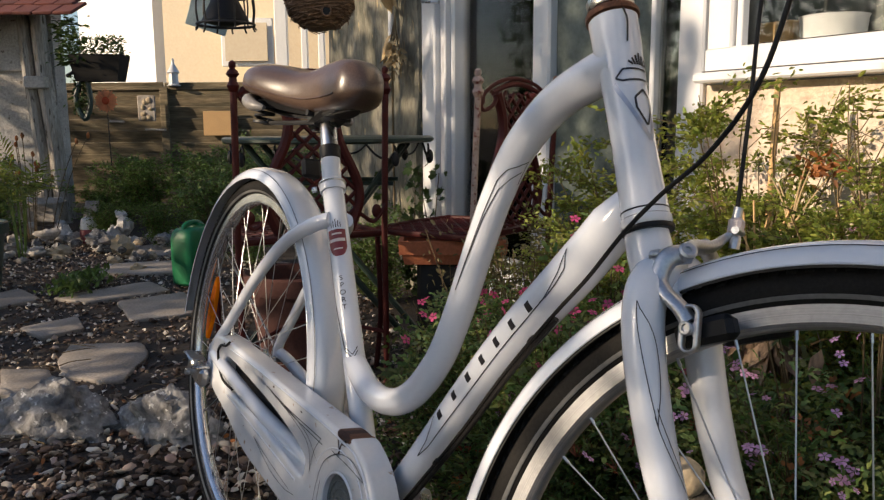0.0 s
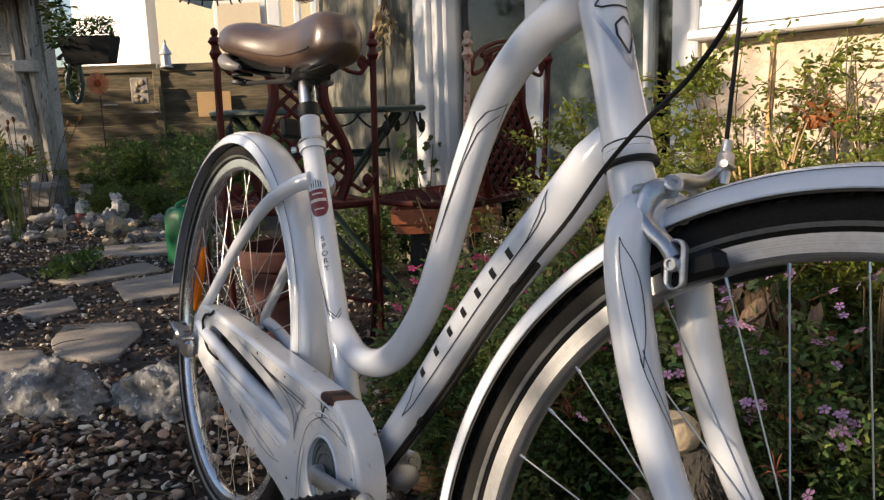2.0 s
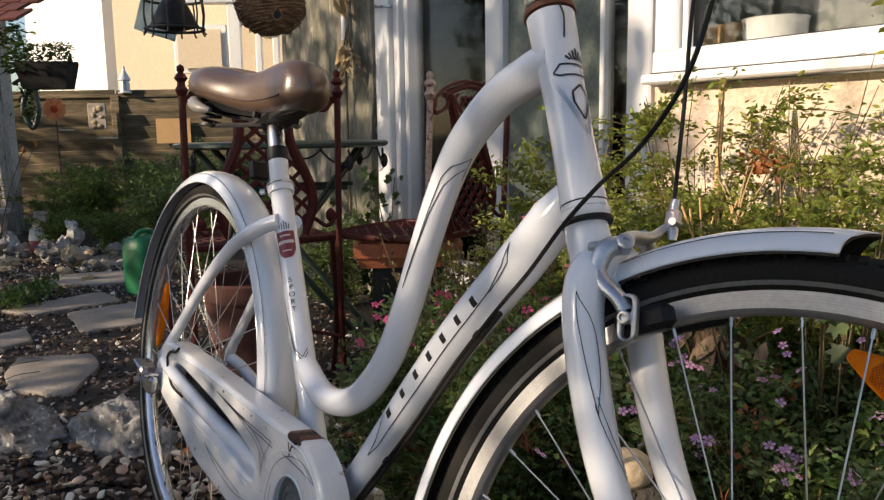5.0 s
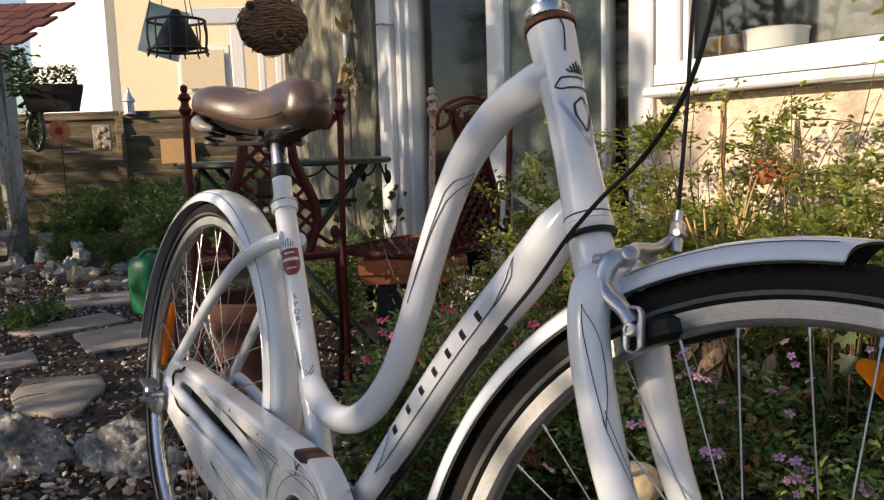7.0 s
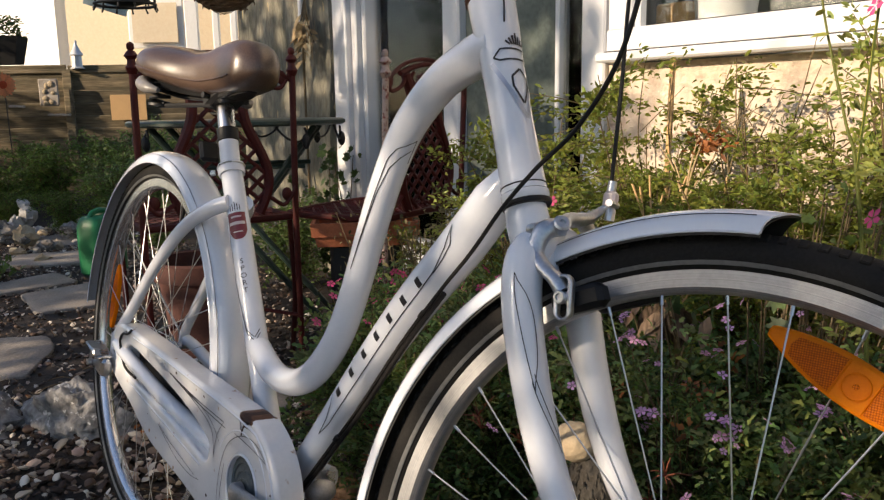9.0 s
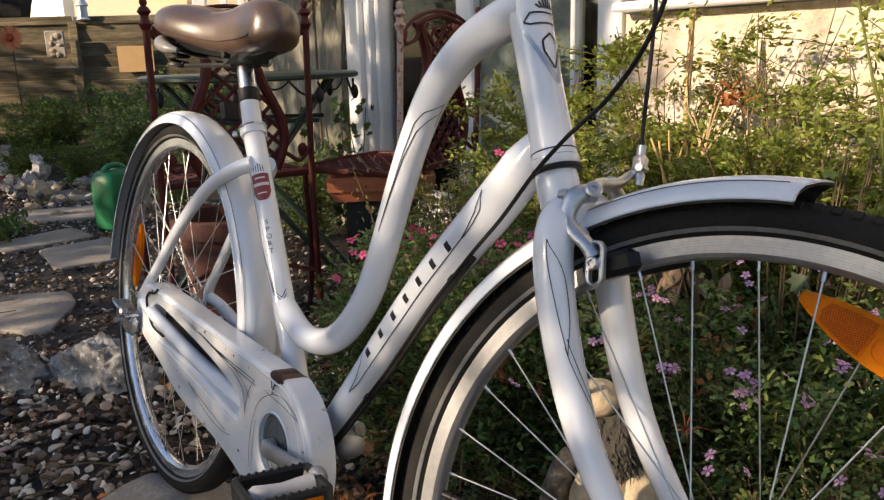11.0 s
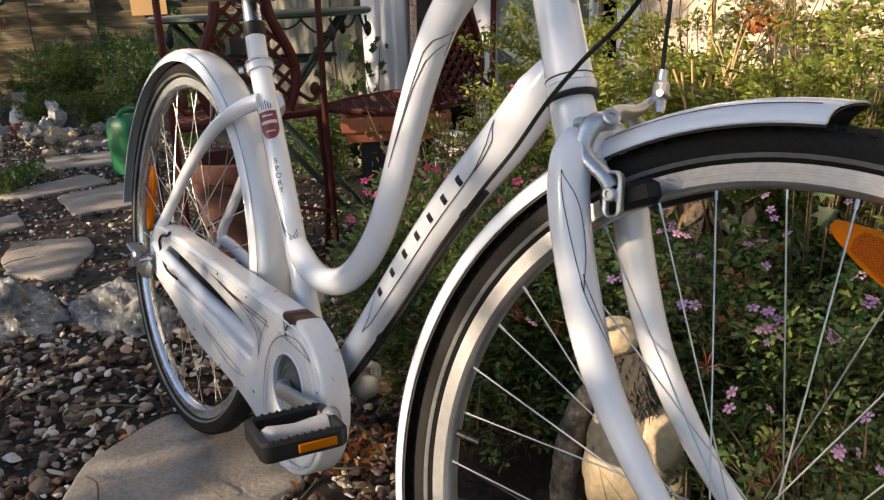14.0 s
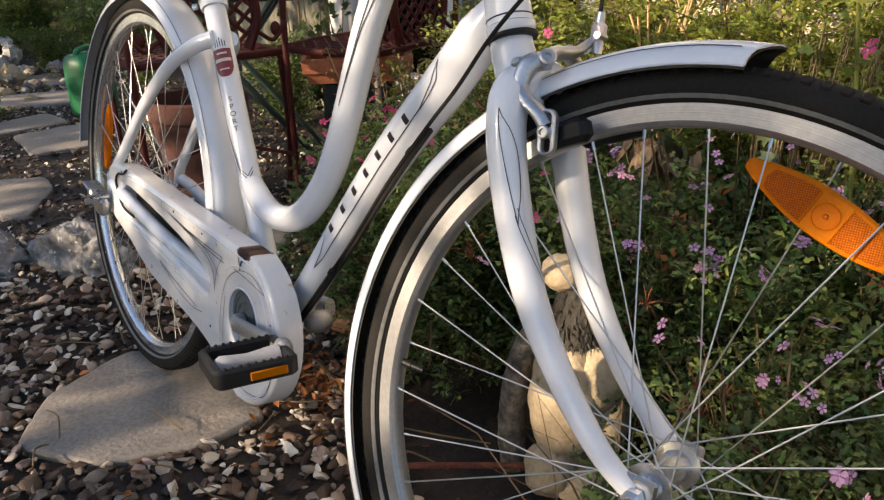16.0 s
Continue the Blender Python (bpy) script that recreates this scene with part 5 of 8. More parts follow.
        part("lower_rail", Geo().tube([(0.095, sd * 0.055, 0.443), (0.235, sd * 0.02, 0.448)], 0.0038, 8), DARK_METAL, s)
    part("clamp", Geo().box((0.058, 0.056, 0.030), pose(0.238, 0, 0.464, 0, -20, 0), 0.006), DARK_METAL, s)
    part("clamp_bolt", Geo().tube([(0.238, -0.038, 0.462), (0.238, 0.038, 0.462)], 0.006, 8), DARK_METAL, s)
    # post
    a, b = Vector((0.280, 0, 0.356)), Vector((0.236, 0, 0.455))
    post = new("seat_post")
    post.parent = bike
    tagged(post, "chromed seat post with a black strap")
    d = (b - a).normalized()
    part("lower_sleeve", Geo().tube([a, a.lerp(b, 0.40)], 0.0155, 24), WHITE, post)
    part("upper_tube", Geo().tube([a.lerp(b, 0.36), a.lerp(b, 0.88), a.lerp(b, 0.90), a.lerp(b, 0.98)], [0.0138, 0.0138, 0.0132, 0.0128], 24), STEEL, post)
    part("strap", Geo().tube([a.lerp(b, 0.36), a.lerp(b, 0.365), a.lerp(b, 0.555), a.lerp(b, 0.56)], [0.0155, 0.0168, 0.0168, 0.0150], 24), BLACK, post, "black rubber strap")
    lamp = part("reflector_box", Geo().box((0.012, 0.032, 0.034), pose(0.214, -0.010, 0.374, 0, -25, 0), 0.004), BLACK, post, "black rear lamp box")


build_saddle()


def build_cables():
    c = new("brake_cable")
    c.parent = bike
    tagged(c, "black brake and gear cables with a dark run added for shade")
    barrel = FRONT @ Vector((-0.174, 0.050, 0.380))
    part("housing", Geo().tube(spline([barrel, FRONT @ Vector((-0.182, 0.050, 0.479)), FRONT @ Vector((-0.192, 0.050, 0.582)), FRONT @ Vector((-0.205, 0.055, 0.78))], 7), 0.0020, 8), CABLE, c)
    pts = [(1.098, -0.045, 0.64), (1.0763, -0.040, 0.522), (1.0597, -0.040, 0.4616), (1.0231, -0.035, 0.4156), (0.981, -0.032, 0.3824), (0.944, -0.030, 0.347), (0.904, -0.027, 0.3005), (0.864, -0.026, 0.2580), (0.805, -0.0245, 0.190), (0.735, -0.022, 0.100), (0.66, -0.021, 0.010), (0.60, -0.02, -0.06)]
    part("housing", Geo().tube(spline(pts, 7), 0.0020, 8), CABLE, c)
    # extra run, widens the dark band where the tube's underside is shaded
    part("housing", Geo().tube(spline([(x + 0.002, y + 0.003, z - 0.003) for x, y, z in pts[7:]], 7), 0.0030, 8), CABLE, c)
    for x, z in ((0.836, 0.228), (0.70, 0.055)):
        part("cable_stop", Geo().box((0.012, 0.0065, 0.0065), pose(x, -0.024, z, 0, -48, 0), 0.002), CABLE, c)


build_cables()


# ---- paving, rocks and stones ----
def blob(c, r, rough, seed, n=22, rings=14):
    """A broken stone: a ball pushed about by noise, with flattened faces."""
    g = Geo().ball((0, 0, 0), 1.0, n, rings)
    rnd = random.Random(seed)
    planes = [(Vector((rnd.uniform(-1, 1), rnd.uniform(-1, 1), rnd.uniform(-0.6, 1))).normalized(), rnd.uniform(0.62, 0.85)) for _ in range(9)]
    out = []
    for v in g.v:
        p = Vector(v)
        for nrm, d in planes:
            over = p.dot(nrm) - d
            if over > 0:
                p -= nrm * over * 0.85
        p *= 1 + 0.7 * rough * (1 - 2 * abs(noise.noise(p * 4.5 + Vector((seed * 1.3, 5, 0))))) * 0.6 + rough * noise.noise(p * 2.3 + Vector((seed * 3.7, 0, 0))) + rough * 0.5 * noise.noise(p * 6.1 + Vector((0, seed * 2.3, 0))) + rough * 0.25 * noise.noise(p * 14 + Vector((0, 0, seed)))
        out.append((c[0] + p.x * r[0], c[1] + p.y * r[1], c[2] + p.z * r[2]))
    g.v = out
    return g


def turned(geo, c, deg):
    a = radians(deg)
    geo.v = [(c[0] + (x - c[0]) * math.cos(a) - (y - c[1]) * math.sin(a), c[1] + (x - c[0]) * math.sin(a) + (y - c[1]) * math.cos(a), z) for x, y, z in geo.v]
    return geo


def flagstone(outline, top, seed):
    cx, cy = sum(p[0] for p in outline) / len(outline), sum(p[1] for p in outline) / len(outline)
    pts = []
    for k in range(len(outline)):
        (xa, ya), (xb, yb) = outline[k], outline[(k + 1) % len(outline)]
        for t in (0.06, 0.2, 0.35, 0.5, 0.65, 0.8, 0.94):
            pts.append((xa + (xb - xa) * t - cx, ya + (yb - ya) * t - cy))
    rnd = random.Random(seed)
    rings = []
    for s, z in ((0.97, -0.03), (1.0, -0.008), (0.992, -0.002), (0.965, 0.0), (0.6, 0.001), (0.25, 0.0015)):
        rings.append([Vector((x * s * (1 + 0.05 * noise.noise(Vector((x * 22, y * 22, seed)))), y * s * (1 + 0.05 * noise.noise(Vector((x * 22, y * 22, seed + 9)))), z + 0.002 * noise.noise(Vector((x * 9, y * 9, seed))))) for x, y in pts])
    ob = part("flagstone", Geo().grid(rings), SLAB, None, sharp=60, m=pose(cx, cy, top))
    return tagged(ob, "worn grey flagstone set in the gravel", "paving slab", "garden path slabs")


SLABS = [
    ([(0.155, -0.285), (0.02, -0.20), (-0.055, -0.03), (0.06, 0.075), (0.21, 0.10), (0.345, 0.085), (0.36, -0.05), (0.29, -0.20)], 0.003),
    ([(-1.273, -0.13), (-1.48, -0.13), (-1.68, -0.06), (-1.56, 0.163), (-1.388, 0.157), (-1.113, 0.011)], 0.004),
    ([(-1.19, -0.317), (-1.478, -0.299), (-1.385, -0.165), (-1.144, -0.160), (-1.052, -0.239)], 0.004),
    ([(-2.05, -0.20), (-2.14, 0.03), (-1.90, 0.02), (-1.84, -0.14)], 0.006),
    ([(-2.35, 0.22), (-2.40, 0.54), (-1.92, 0.46), (-1.93, 0.20)], 0.006),
    ([(-3.18, 0.22), (-3.45, 0.42), (-3.35, 0.75), (-2.92, 0.63)], 0.008),
    ([(-2.62, -0.02), (-2.78, 0.46), (-2.48, 0.50), (-2.42, 0.10)], 0.004),
    ([(-4.0, 0.50), (-4.15, 0.85), (-3.62, 0.86), (-3.58, 0.52)], 0.008),
    ([(-2.75, -0.42), (-2.95, -0.12), (-2.62, -0.06), (-2.45, -0.40)], 0.004),
    ([(-0.45, 0.34), (-0.82, 0.38), (-1.0, 0.62), (-0.62, 0.66), (-0.36, 0.50)], 0.006),
]
for i, (outline, top) in enumerate(SLABS):
    flagstone(outline, top, i + 1)

for i, (c, r, turn, lab) in enumerate((((-0.83, -0.205, 0.015), (0.185, 0.10, 0.100), 38, "jagged grey limestone edging rock with pale veins"), ((-0.60, 0.045, 0.02), (0.155, 0.095, 0.095), 36, "rough dark grey edging rock"), ((-1.90, -0.62, 0.03), (0.24, 0.17, 0.15), 20, "large dull grey boulder beside the path"))):
    tagged(part("rock", turned(blob(c, r, 0.24, i + 3, 72, 44), c, turn), ROCK, sharp=60), lab, "rock", "edging rocks")

rnd = random.Random(19)
for i in range(84):
    u = rnd.uniform(0, 1)
    q = plan(-3.75 + 1.95 * u + rnd.gauss(0, 0.08), 5.55 - 0.75 * u + rnd.gauss(0, 0.28))
    r = 0.022 + 0.056 * rnd.random() ** 2
    c = (q.x, q.y, r * 0.30 + (0.06 if rnd.random() < 0.25 else 0))
    tagged(part("stone", turned(blob(c, (r * rnd.uniform(0.8, 1.5), r * 0.8, r * rnd.uniform(0.5, 0.9)), 0.42, i + 11, 16, 10), c, rnd.uniform(0, 180)), rnd.choice((PALE_STONE, PALE_STONE, STATUE, ROCK)), sharp=35), "broken stone in the border heap", "stone", "border stones")
q = plan(-2.53, 5.39)
lid = thing("garden_jar", "small red pot with a white lid", "pot", pose(q.x, q.y, 0))
part("body", Geo().lathe([(0.04, 0), (0.055, 0.005), (0.06, 0.09), (0.055, 0.10), (0.02, 0.10)], 20), DECAL, lid)
part("lid", Geo().lathe([(0.056, 0.10), (0.058, 0.11), (0.045, 0.17), (0.02, 0.185), (0.004, 0.187)], 20), UPVC, lid)
q = plan(-2.62, 5.62)
rnd = random.Random(23)
for i, (u, v, z, r) in enumerate(((-2.28, 5.22, 0.05, 0.075), (-2.22, 5.26, 0.14, 0.060), (-2.26, 5.30, 0.205, 0.045), (-2.14, 5.20, 0.03, 0.05), (-2.36, 5.16, 0.03, 0.055), (-2.76, 5.50, 0.04, 0.065), (-2.68, 5.42, 0.03, 0.05), (-2.86, 5.46, 0.03, 0.055), (-2.80, 5.56, 0.09, 0.05), (-1.95, 5.28, 0.05, 0.065), (-1.86, 5.32, 0.03, 0.045), (-2.06, 5.34, 0.06, 0.05), (-2.45, 5.60, 0.05, 0.06))):
    q = plan(u, v)
    tagged(part("stone", turned(blob((q.x, q.y, z), (r * rnd.uniform(0.8, 1.2), r * 0.8, r * rnd.uniform(0.8, 1.15)), 0.34, i + 131, 18, 12), (q.x, q.y, z), rnd.uniform(0, 180)), WHITE_STONE, sharp=30), "white broken quartz stone in the border heap", "stone", "border stones")
q = plan(-2.62, 5.62)
tagged(part("slate_piece", Geo().box((0.012, 0.10, 0.24), pose(q.x, q.y, 0.16, 0, 24, PLAN_TURN + 90), 0.004), PALE_STONE), "leaning pale slate piece", "slate")
tagged(part("stone_block", Geo().box((0.50, 0.22, 0.20), pose(*plan(-3.26, 6.0, 0.16), 0, 0, PLAN_TURN + 4), 0.03), PALE_STONE), "pale rough stone block at the shed foot", "stone")


def pebbles(name, count, x0, x1, y0, y1, r0, r1, seed, detail, mat, label, flat=0.62):
    """Loose stones strewn over a stretch, as one mesh."""
    bm = bmesh.new()
    bmesh.ops.create_icosphere(bm, subdivisions=detail, radius=1.0)
    tv = np.array([v.co[:] for v in bm.verts])
    tf = np.array([[v.index for v in f.verts] for f in bm.faces])
    bm.free()
    rnd = np.random.RandomState(seed)
    vs, fs = [], []
    k = 0
    for _ in range(count):
        x, y = rnd.uniform(x0, x1), rnd.uniform(y0, y1)
        if y > bed_edge(x) + (0.12 if x < 0.42 else -0.06):
            continue
        if any(in_slab(x, y, s[0]) for s in SLABS) and rnd.uniform() > 0.03:
            continue
        r = r0 + (r1 - r0) * rnd.uniform() ** 2
        s = r * np.array([rnd.uniform(0.8, 1.35), rnd.uniform(0.7, 1.0), rnd.uniform(0.32, 0.65) * flat / 0.62])
        lump = 1 + 0.30 * np.sin(tv @ rnd.uniform(-2.5, 2.5, 3) + rnd.uniform(0, 6)) + 0.16 * np.sin(tv @ rnd.uniform(-5, 5, 3) + rnd.uniform(0, 6))
        p = tv * lump[:, None]
        for _k in range(5):
            nr = rnd.normal(size=3)
            nr /= np.linalg.norm(nr)
            over = np.maximum(0, p @ nr - rnd.uniform(0.35, 0.75))
            p = p - over[:, None] * nr
        p = p * s
        e = Euler((rnd.normal(0, 0.35), rnd.normal(0, 0.35), rnd.uniform(0, 6.28))).to_matrix()
        p = p @ np.array(e).T + [x, y, -0.006 + s[2] * rnd.uniform(0.1, 0.8)]
        vs.append(p)
        fs.append(tf + k)
        k += len(tv)
    me = bpy.data.meshes.new(name)
    me.from_pydata(np.concatenate(vs).tolist(), [], np.concatenate(fs).tolist())
    me.materials.append(mat)
    me.polygons.foreach_set("use_smooth", [detail > 1] * len(me.polygons))
    me.set_sharp_from_angle(angle=radians(62))
    me.update()
    return tagged(new(name, me), label, "gravel", kind="stuff")


def bed_edge(x):
    """The near edge of the flower bed."""
    return float(np.interp(x, [-2.0, -0.8, -0.25, 0.27, 0.5, 1.0, 1.6, 2.5], [1.25, 0.82, 0.55, 0.38, 0.30, 0.13, 0.0, -0.1]))


def in_slab(x, y, poly):
    c, n = False, len(poly)
    for i in range(n):
        (xa, ya), (xb, yb) = poly[i], poly[i - 1]
        if (ya > y) != (yb > y) and x < (xb - xa) * (y - ya) / (yb - ya) + xa:
            c = not c
    return c


pebbles("gravel", 8200, -0.75, 0.95, -0.75, 0.75, 0.0062, 0.0178, 1, 2, PEBBLE, "brown and cream gravel chips over dark soil")
pebbles("gravel", 11000, -4.6, -0.7, -1.1, 1.3, 0.007, 0.017, 2, 1, PEBBLE, "brown and cream gravel chips beside the path")

pebbles("gravel", 9000, -0.75, 2.4, -2.2, -0.72, 0.007, 0.017, 3, 1, PEBBLE, "brown and cream gravel chips on the open ground")
pebbles("gravel", 3500, 0.92, 2.4, -0.75, 0.2, 0.007, 0.017, 4, 1, PEBBLE, "brown and cream gravel chips before the flower bed")


# ---- foliage ----
def leaf_shape(kind):
    """Outline of one leaf lying in its own plane, stalk at the origin, tip along x."""
    if kind == "lobed":
        pts = []
        for a, r in ((-150, 0.42), (-118, 0.80), (-96, 0.50), (-66, 0.98), (-44, 0.55), (-16, 1.0), (0, 0.82), (16, 1.0), (44, 0.55), (66, 0.98), (96, 0.50), (118, 0.80), (150, 0.42)):
            pts.append((0.5 * r * math.cos(radians(a)) + 0.35, 0.5 * r * math.sin(radians(a)), 0.10 * r * r - 0.05))
        return [(0.35, 0, -0.04)] + pts + [(0.12, 0, 0)], [(0, i, i + 1) for i in range(1, 14)] + [(0, 14, 1)]
    if kind == "cut":
        v, f = [(0, 0, 0)], []
        for a, l in ((-128, 0.42), (-62, 0.62), (0, 0.72), (62, 0.62), (128, 0.42)):
            c, s = math.cos(radians(a)), math.sin(radians(a))
            b = len(v)
            for r, o, z in ((0.30, -0.05, 0.0), (0.52, -0.20, 0.05), (0.62, -0.09, 0.03), (0.86, -0.13, 0.02), (1.0, 0.0, -0.04), (0.86, 0.13, 0.02), (0.62, 0.09, 0.03), (0.52, 0.20, 0.05), (0.30, 0.05, 0.0)):
                v.append((0.30 + l * (r * c - o * s), l * (r * s + o * c), z - 0.06 * r))
            f += [(b, b + 1, b + 2, b + 6, b + 7, b + 8), (b + 2, b + 3, b + 4, b + 5, b + 6)]
        return v, f
    if kind == "oval":
        pts = [(0, 0, 0), (0.3, -0.20, 0.06), (0.7, -0.17, 0.05), (1.0, 0, -0.06), (0.7, 0.17, 0.05), (0.3, 0.20, 0.06), (0.5, 0, -0.02)]
        return pts, [(0, 1, 6), (1, 2, 6), (2, 3, 6), (3, 4, 6), (4, 5, 6), (5, 0, 6)]
    if kind == "fern":
        v, f = [], []
        for i in range(9):
            x = i / 9
            w = 0.22 * math.sin(math.pi * min(1, x + 0.18)) + 0.02
            for s in (-1, 1):
                b = len(v)
                v += [(x, 0, -0.25 * x * x), (x + 0.10, s * w * 0.6, 0.01 - 0.25 * x * x), (x + 0.13, s * w, -0.02 - 0.25 * x * x), (x + 0.04, s * w * 0.5, -0.25 * x * x)]
                f.append((b, b + 1, b + 2, b + 3))
        return v, f
    petals_v, petals_f = [], []
    for k in range(5):
        a = 2 * math.pi * k / 5
        b = len(petals_v)
        for r, o, z in ((0.06, 0.0, 0.02), (0.6, -0.42, 0.08), (1.0, -0.26, 0.02), (0.92, 0.0, 0.0), (1.0, 0.26, 0.02), (0.6, 0.42, 0.08)):
            petals_v.append((r * math.cos(a) - o * math.sin(a) * 0.8, r * math.sin(a) + o * math.cos(a) * 0.8, z))
        petals_f.append(tuple(range(b, b + 6)))
    return petals_v, petals_f


def scatter(geo, kind, places, rnd, up_bias=0.7, lean=0.0):
    """Adds one leaf at each (place, outward direction, size)."""
    tv, tf = leaf_shape(kind)
    tv = np.array(tv)
    for p, d, s in places:
        x = Vector(d) + Vector((rnd.gauss(0, 0.35), rnd.gauss(0, 0.35), rnd.gauss(0, 0.3)))
        x = x.normalized() if x.length > 1e-4 else Vector((1, 0, 0))
        up = (Vector((rnd.gauss(0, 0.45), rnd.gauss(0, 0.45) - lean, up_bias)))
        y = up.cross(x)
        y = y.normalized() if y.length > 1e-4 else Vector((0, 1, 0))
        z = x.cross(y)
        m = np.array((x, y, z)) * s
        base = len(geo.v)
        geo.v += [tuple(q) for q in (tv @ m + np.array(p))]
        geo.f += [tuple(base + i for i in f) for f in tf]


def leafy_mesh(name, geo, mat):
    me = bpy.data.meshes.new(name)
    me.from_pydata(geo.v, [], geo.f)
    me.materials.append(mat)
    me.polygons.foreach_set("use_smooth", [True] * len(me.polygons))
    me.update()
    return me


FLOWER = Geo()
scatter(FLOWER, "flower", [((0, 0, 0), (1, 0, 0), 0.0105)], random.Random(2), 5.0)
FLOWER_ME = leafy_mesh("flower", FLOWER, PETAL)
FLOWER_RED_ME = leafy_mesh("flower", FLOWER, PETAL_RED)


def geranium(name, seed, radius, height, leaves, leaf_size, flowers, flower_me, label, mat=LEAF, dead=0.008):
    """A low bushy plant: stalks from the crown, lobed leaves over a dome, small five-petalled flowers."""
    rnd = random.Random(seed)
    t = thing(name, label, "plant", group="bedding plants")
    g, gs, gd = Geo(), Geo(), Geo()
    places, dry = [], []
    for i in range(leaves):
        a, q = rnd.uniform(0, 2 * math.pi), rnd.uniform(0, 1) ** 0.6
        rr = radius * q
        h = height * (1 - 0.55 * q * q) * rnd.uniform(0.25, 1.0) ** 0.7
        p = (rr * math.cos(a), rr * math.sin(a), h)
        (dry if rnd.random() < dead else places).append((p, (math.cos(a), math.sin(a), 0.25), leaf_size * rnd.uniform(0.55, 1.25)))
        if i % 6 == 0:
            gs.tube(spline([(0, 0, 0), (p[0] * 0.4, p[1] * 0.4, h * 0.6), p], 3), 0.0011, 4)
    scatter(g, "cut", places, rnd, 0.7, 0.4)
    scatter(gd, "cut", dry, rnd)
    for nm, geo, mt in (("foliage", g, mat), ("dry_foliage", gd, LEAF_DEAD)):
        if geo.v:
            ob = new(nm, leafy_mesh(nm, geo, mt))
            ob.parent = t
    tagged(part("stalk", gs, STEM, t), kind="stuff")
    for i in range(flowers):
        a, q = rnd.uniform(0, 2 * math.pi), rnd.uniform(0.1, 0.95)
        h = height * (rnd.uniform(0.80, 1.02) if height > 0.3 else rnd.uniform(0.88, 1.25))
        ob = new("flower", flower_me)
        ob.matrix_basis = pose(radius * q * math.cos(a), radius * q * math.sin(a), h, rnd.uniform(20, 75), 0, rnd.uniform(-60, 90)) @ Matrix.Scale(rnd.uniform(0.50, 0.82) * (1.55 if flower_me is FLOWER_RED_ME else 1.0), 4)
        ob.parent = t
        for _k in range(rnd.choice((0, 1, 2, 2)) if flower_me is FLOWER_ME else 0):
            ob2 = new("flower", flower_me)
            ob2.matrix_basis = Matrix.Translation((rnd.gauss(0, 0.010), rnd.gauss(0, 0.010), rnd.uniform(-0.012, 0.010))) @ ob.matrix_basis @ pose(0, 0, 0, rnd.uniform(-30, 30), rnd.uniform(-30, 30), 40)
            ob2.parent = t
    return t


def place_copies(kinds, spots, seed):
    """First spots take the built plants themselves, the rest are copies."""
    rnd = random.Random(seed)
    used = set()
    for i, (x, y, z, s) in enumerate(spots):
        k = kinds[i % len(kinds)]
        m = pose(x, y, z, 0, 0, rnd.uniform(0, 360))
        if k.name in used:
            c = copy_thing(k, m)
            c.scale = (s, s, s * rnd.uniform(0.85, 1.15))
        else:
            used.add(k.name)
            k.matrix_basis = m
            k.scale = (s, s, s)


LILAC = [geranium("geranium_plant", 20 + i, 0.17, 0.26, 400, 0.031, 5, FLOWER_ME, "bushy green geranium with small lilac-pink flowers") for i in range(4)]
CORAL = [geranium("balsam_plant", 40 + i, 0.19, 0.40, 420, 0.042, 5, FLOWER_RED_ME, "leafy plant with coral-pink flowers", LEAF, 0.02) for i in range(2)]
rnd = random.Random(8)
spots = []
for i in range(11):
    for j in range(6):
        x = 0.36 + i * 0.135 + rnd.uniform(-0.05, 0.05)
        y = bed_edge(x) + 0.13 + j * 0.17 + rnd.uniform(-0.05, 0.05)
        if x > 1.40 and y < 0.30:
            continue
        if (abs(x - 0.79) < 0.20 and y < 0.54) or (abs(x - 0.77) < 0.36 and y < 0.42):
            continue
        spots.append((x, y, -0.01 + 0.02 * j, rnd.uniform(0.9, 1.15) + 0.07 * j))
spots += [(0.66, 0.68, 0.02, 1.45), (0.72, 0.63, 0.02, 1.25), (0.57, 0.70, 0.02, 1.45), (0.63, 0.60, 0.0, 1.15)]
place_copies(LILAC, spots, 3)
spots = [(-0.05, 0.56, 0, 1.0), (0.06, 0.50, 0, 0.95), (0.04, 0.66, 0.02, 1.15), (0.27, 0.62, 0, 1.1), (-0.15, 0.70, 0, 0.95), (0.22, 0.75, 0.03, 1.1), (0.38, 0.62, 0.02, 1.1), (-0.30, 0.85, 0.0, 0.8), (0.10, 0.90, 0.03, 1.2), (0.13, 0.57, 0.0, 1.0), (0.20, 0.52, 0.0, 0.9), (0.33, 0.53, 0.0, 1.05), (0.30, 0.44, -0.02, 0.85), (0.45, 0.56, 0.0, 1.1), (0.42, 0.46, -0.02, 0.9), (0.16, 0.68, 0.02, 1.2)]
place_copies(CORAL, spots, 4)
gg = Geo()
rnd = random.Random(91)
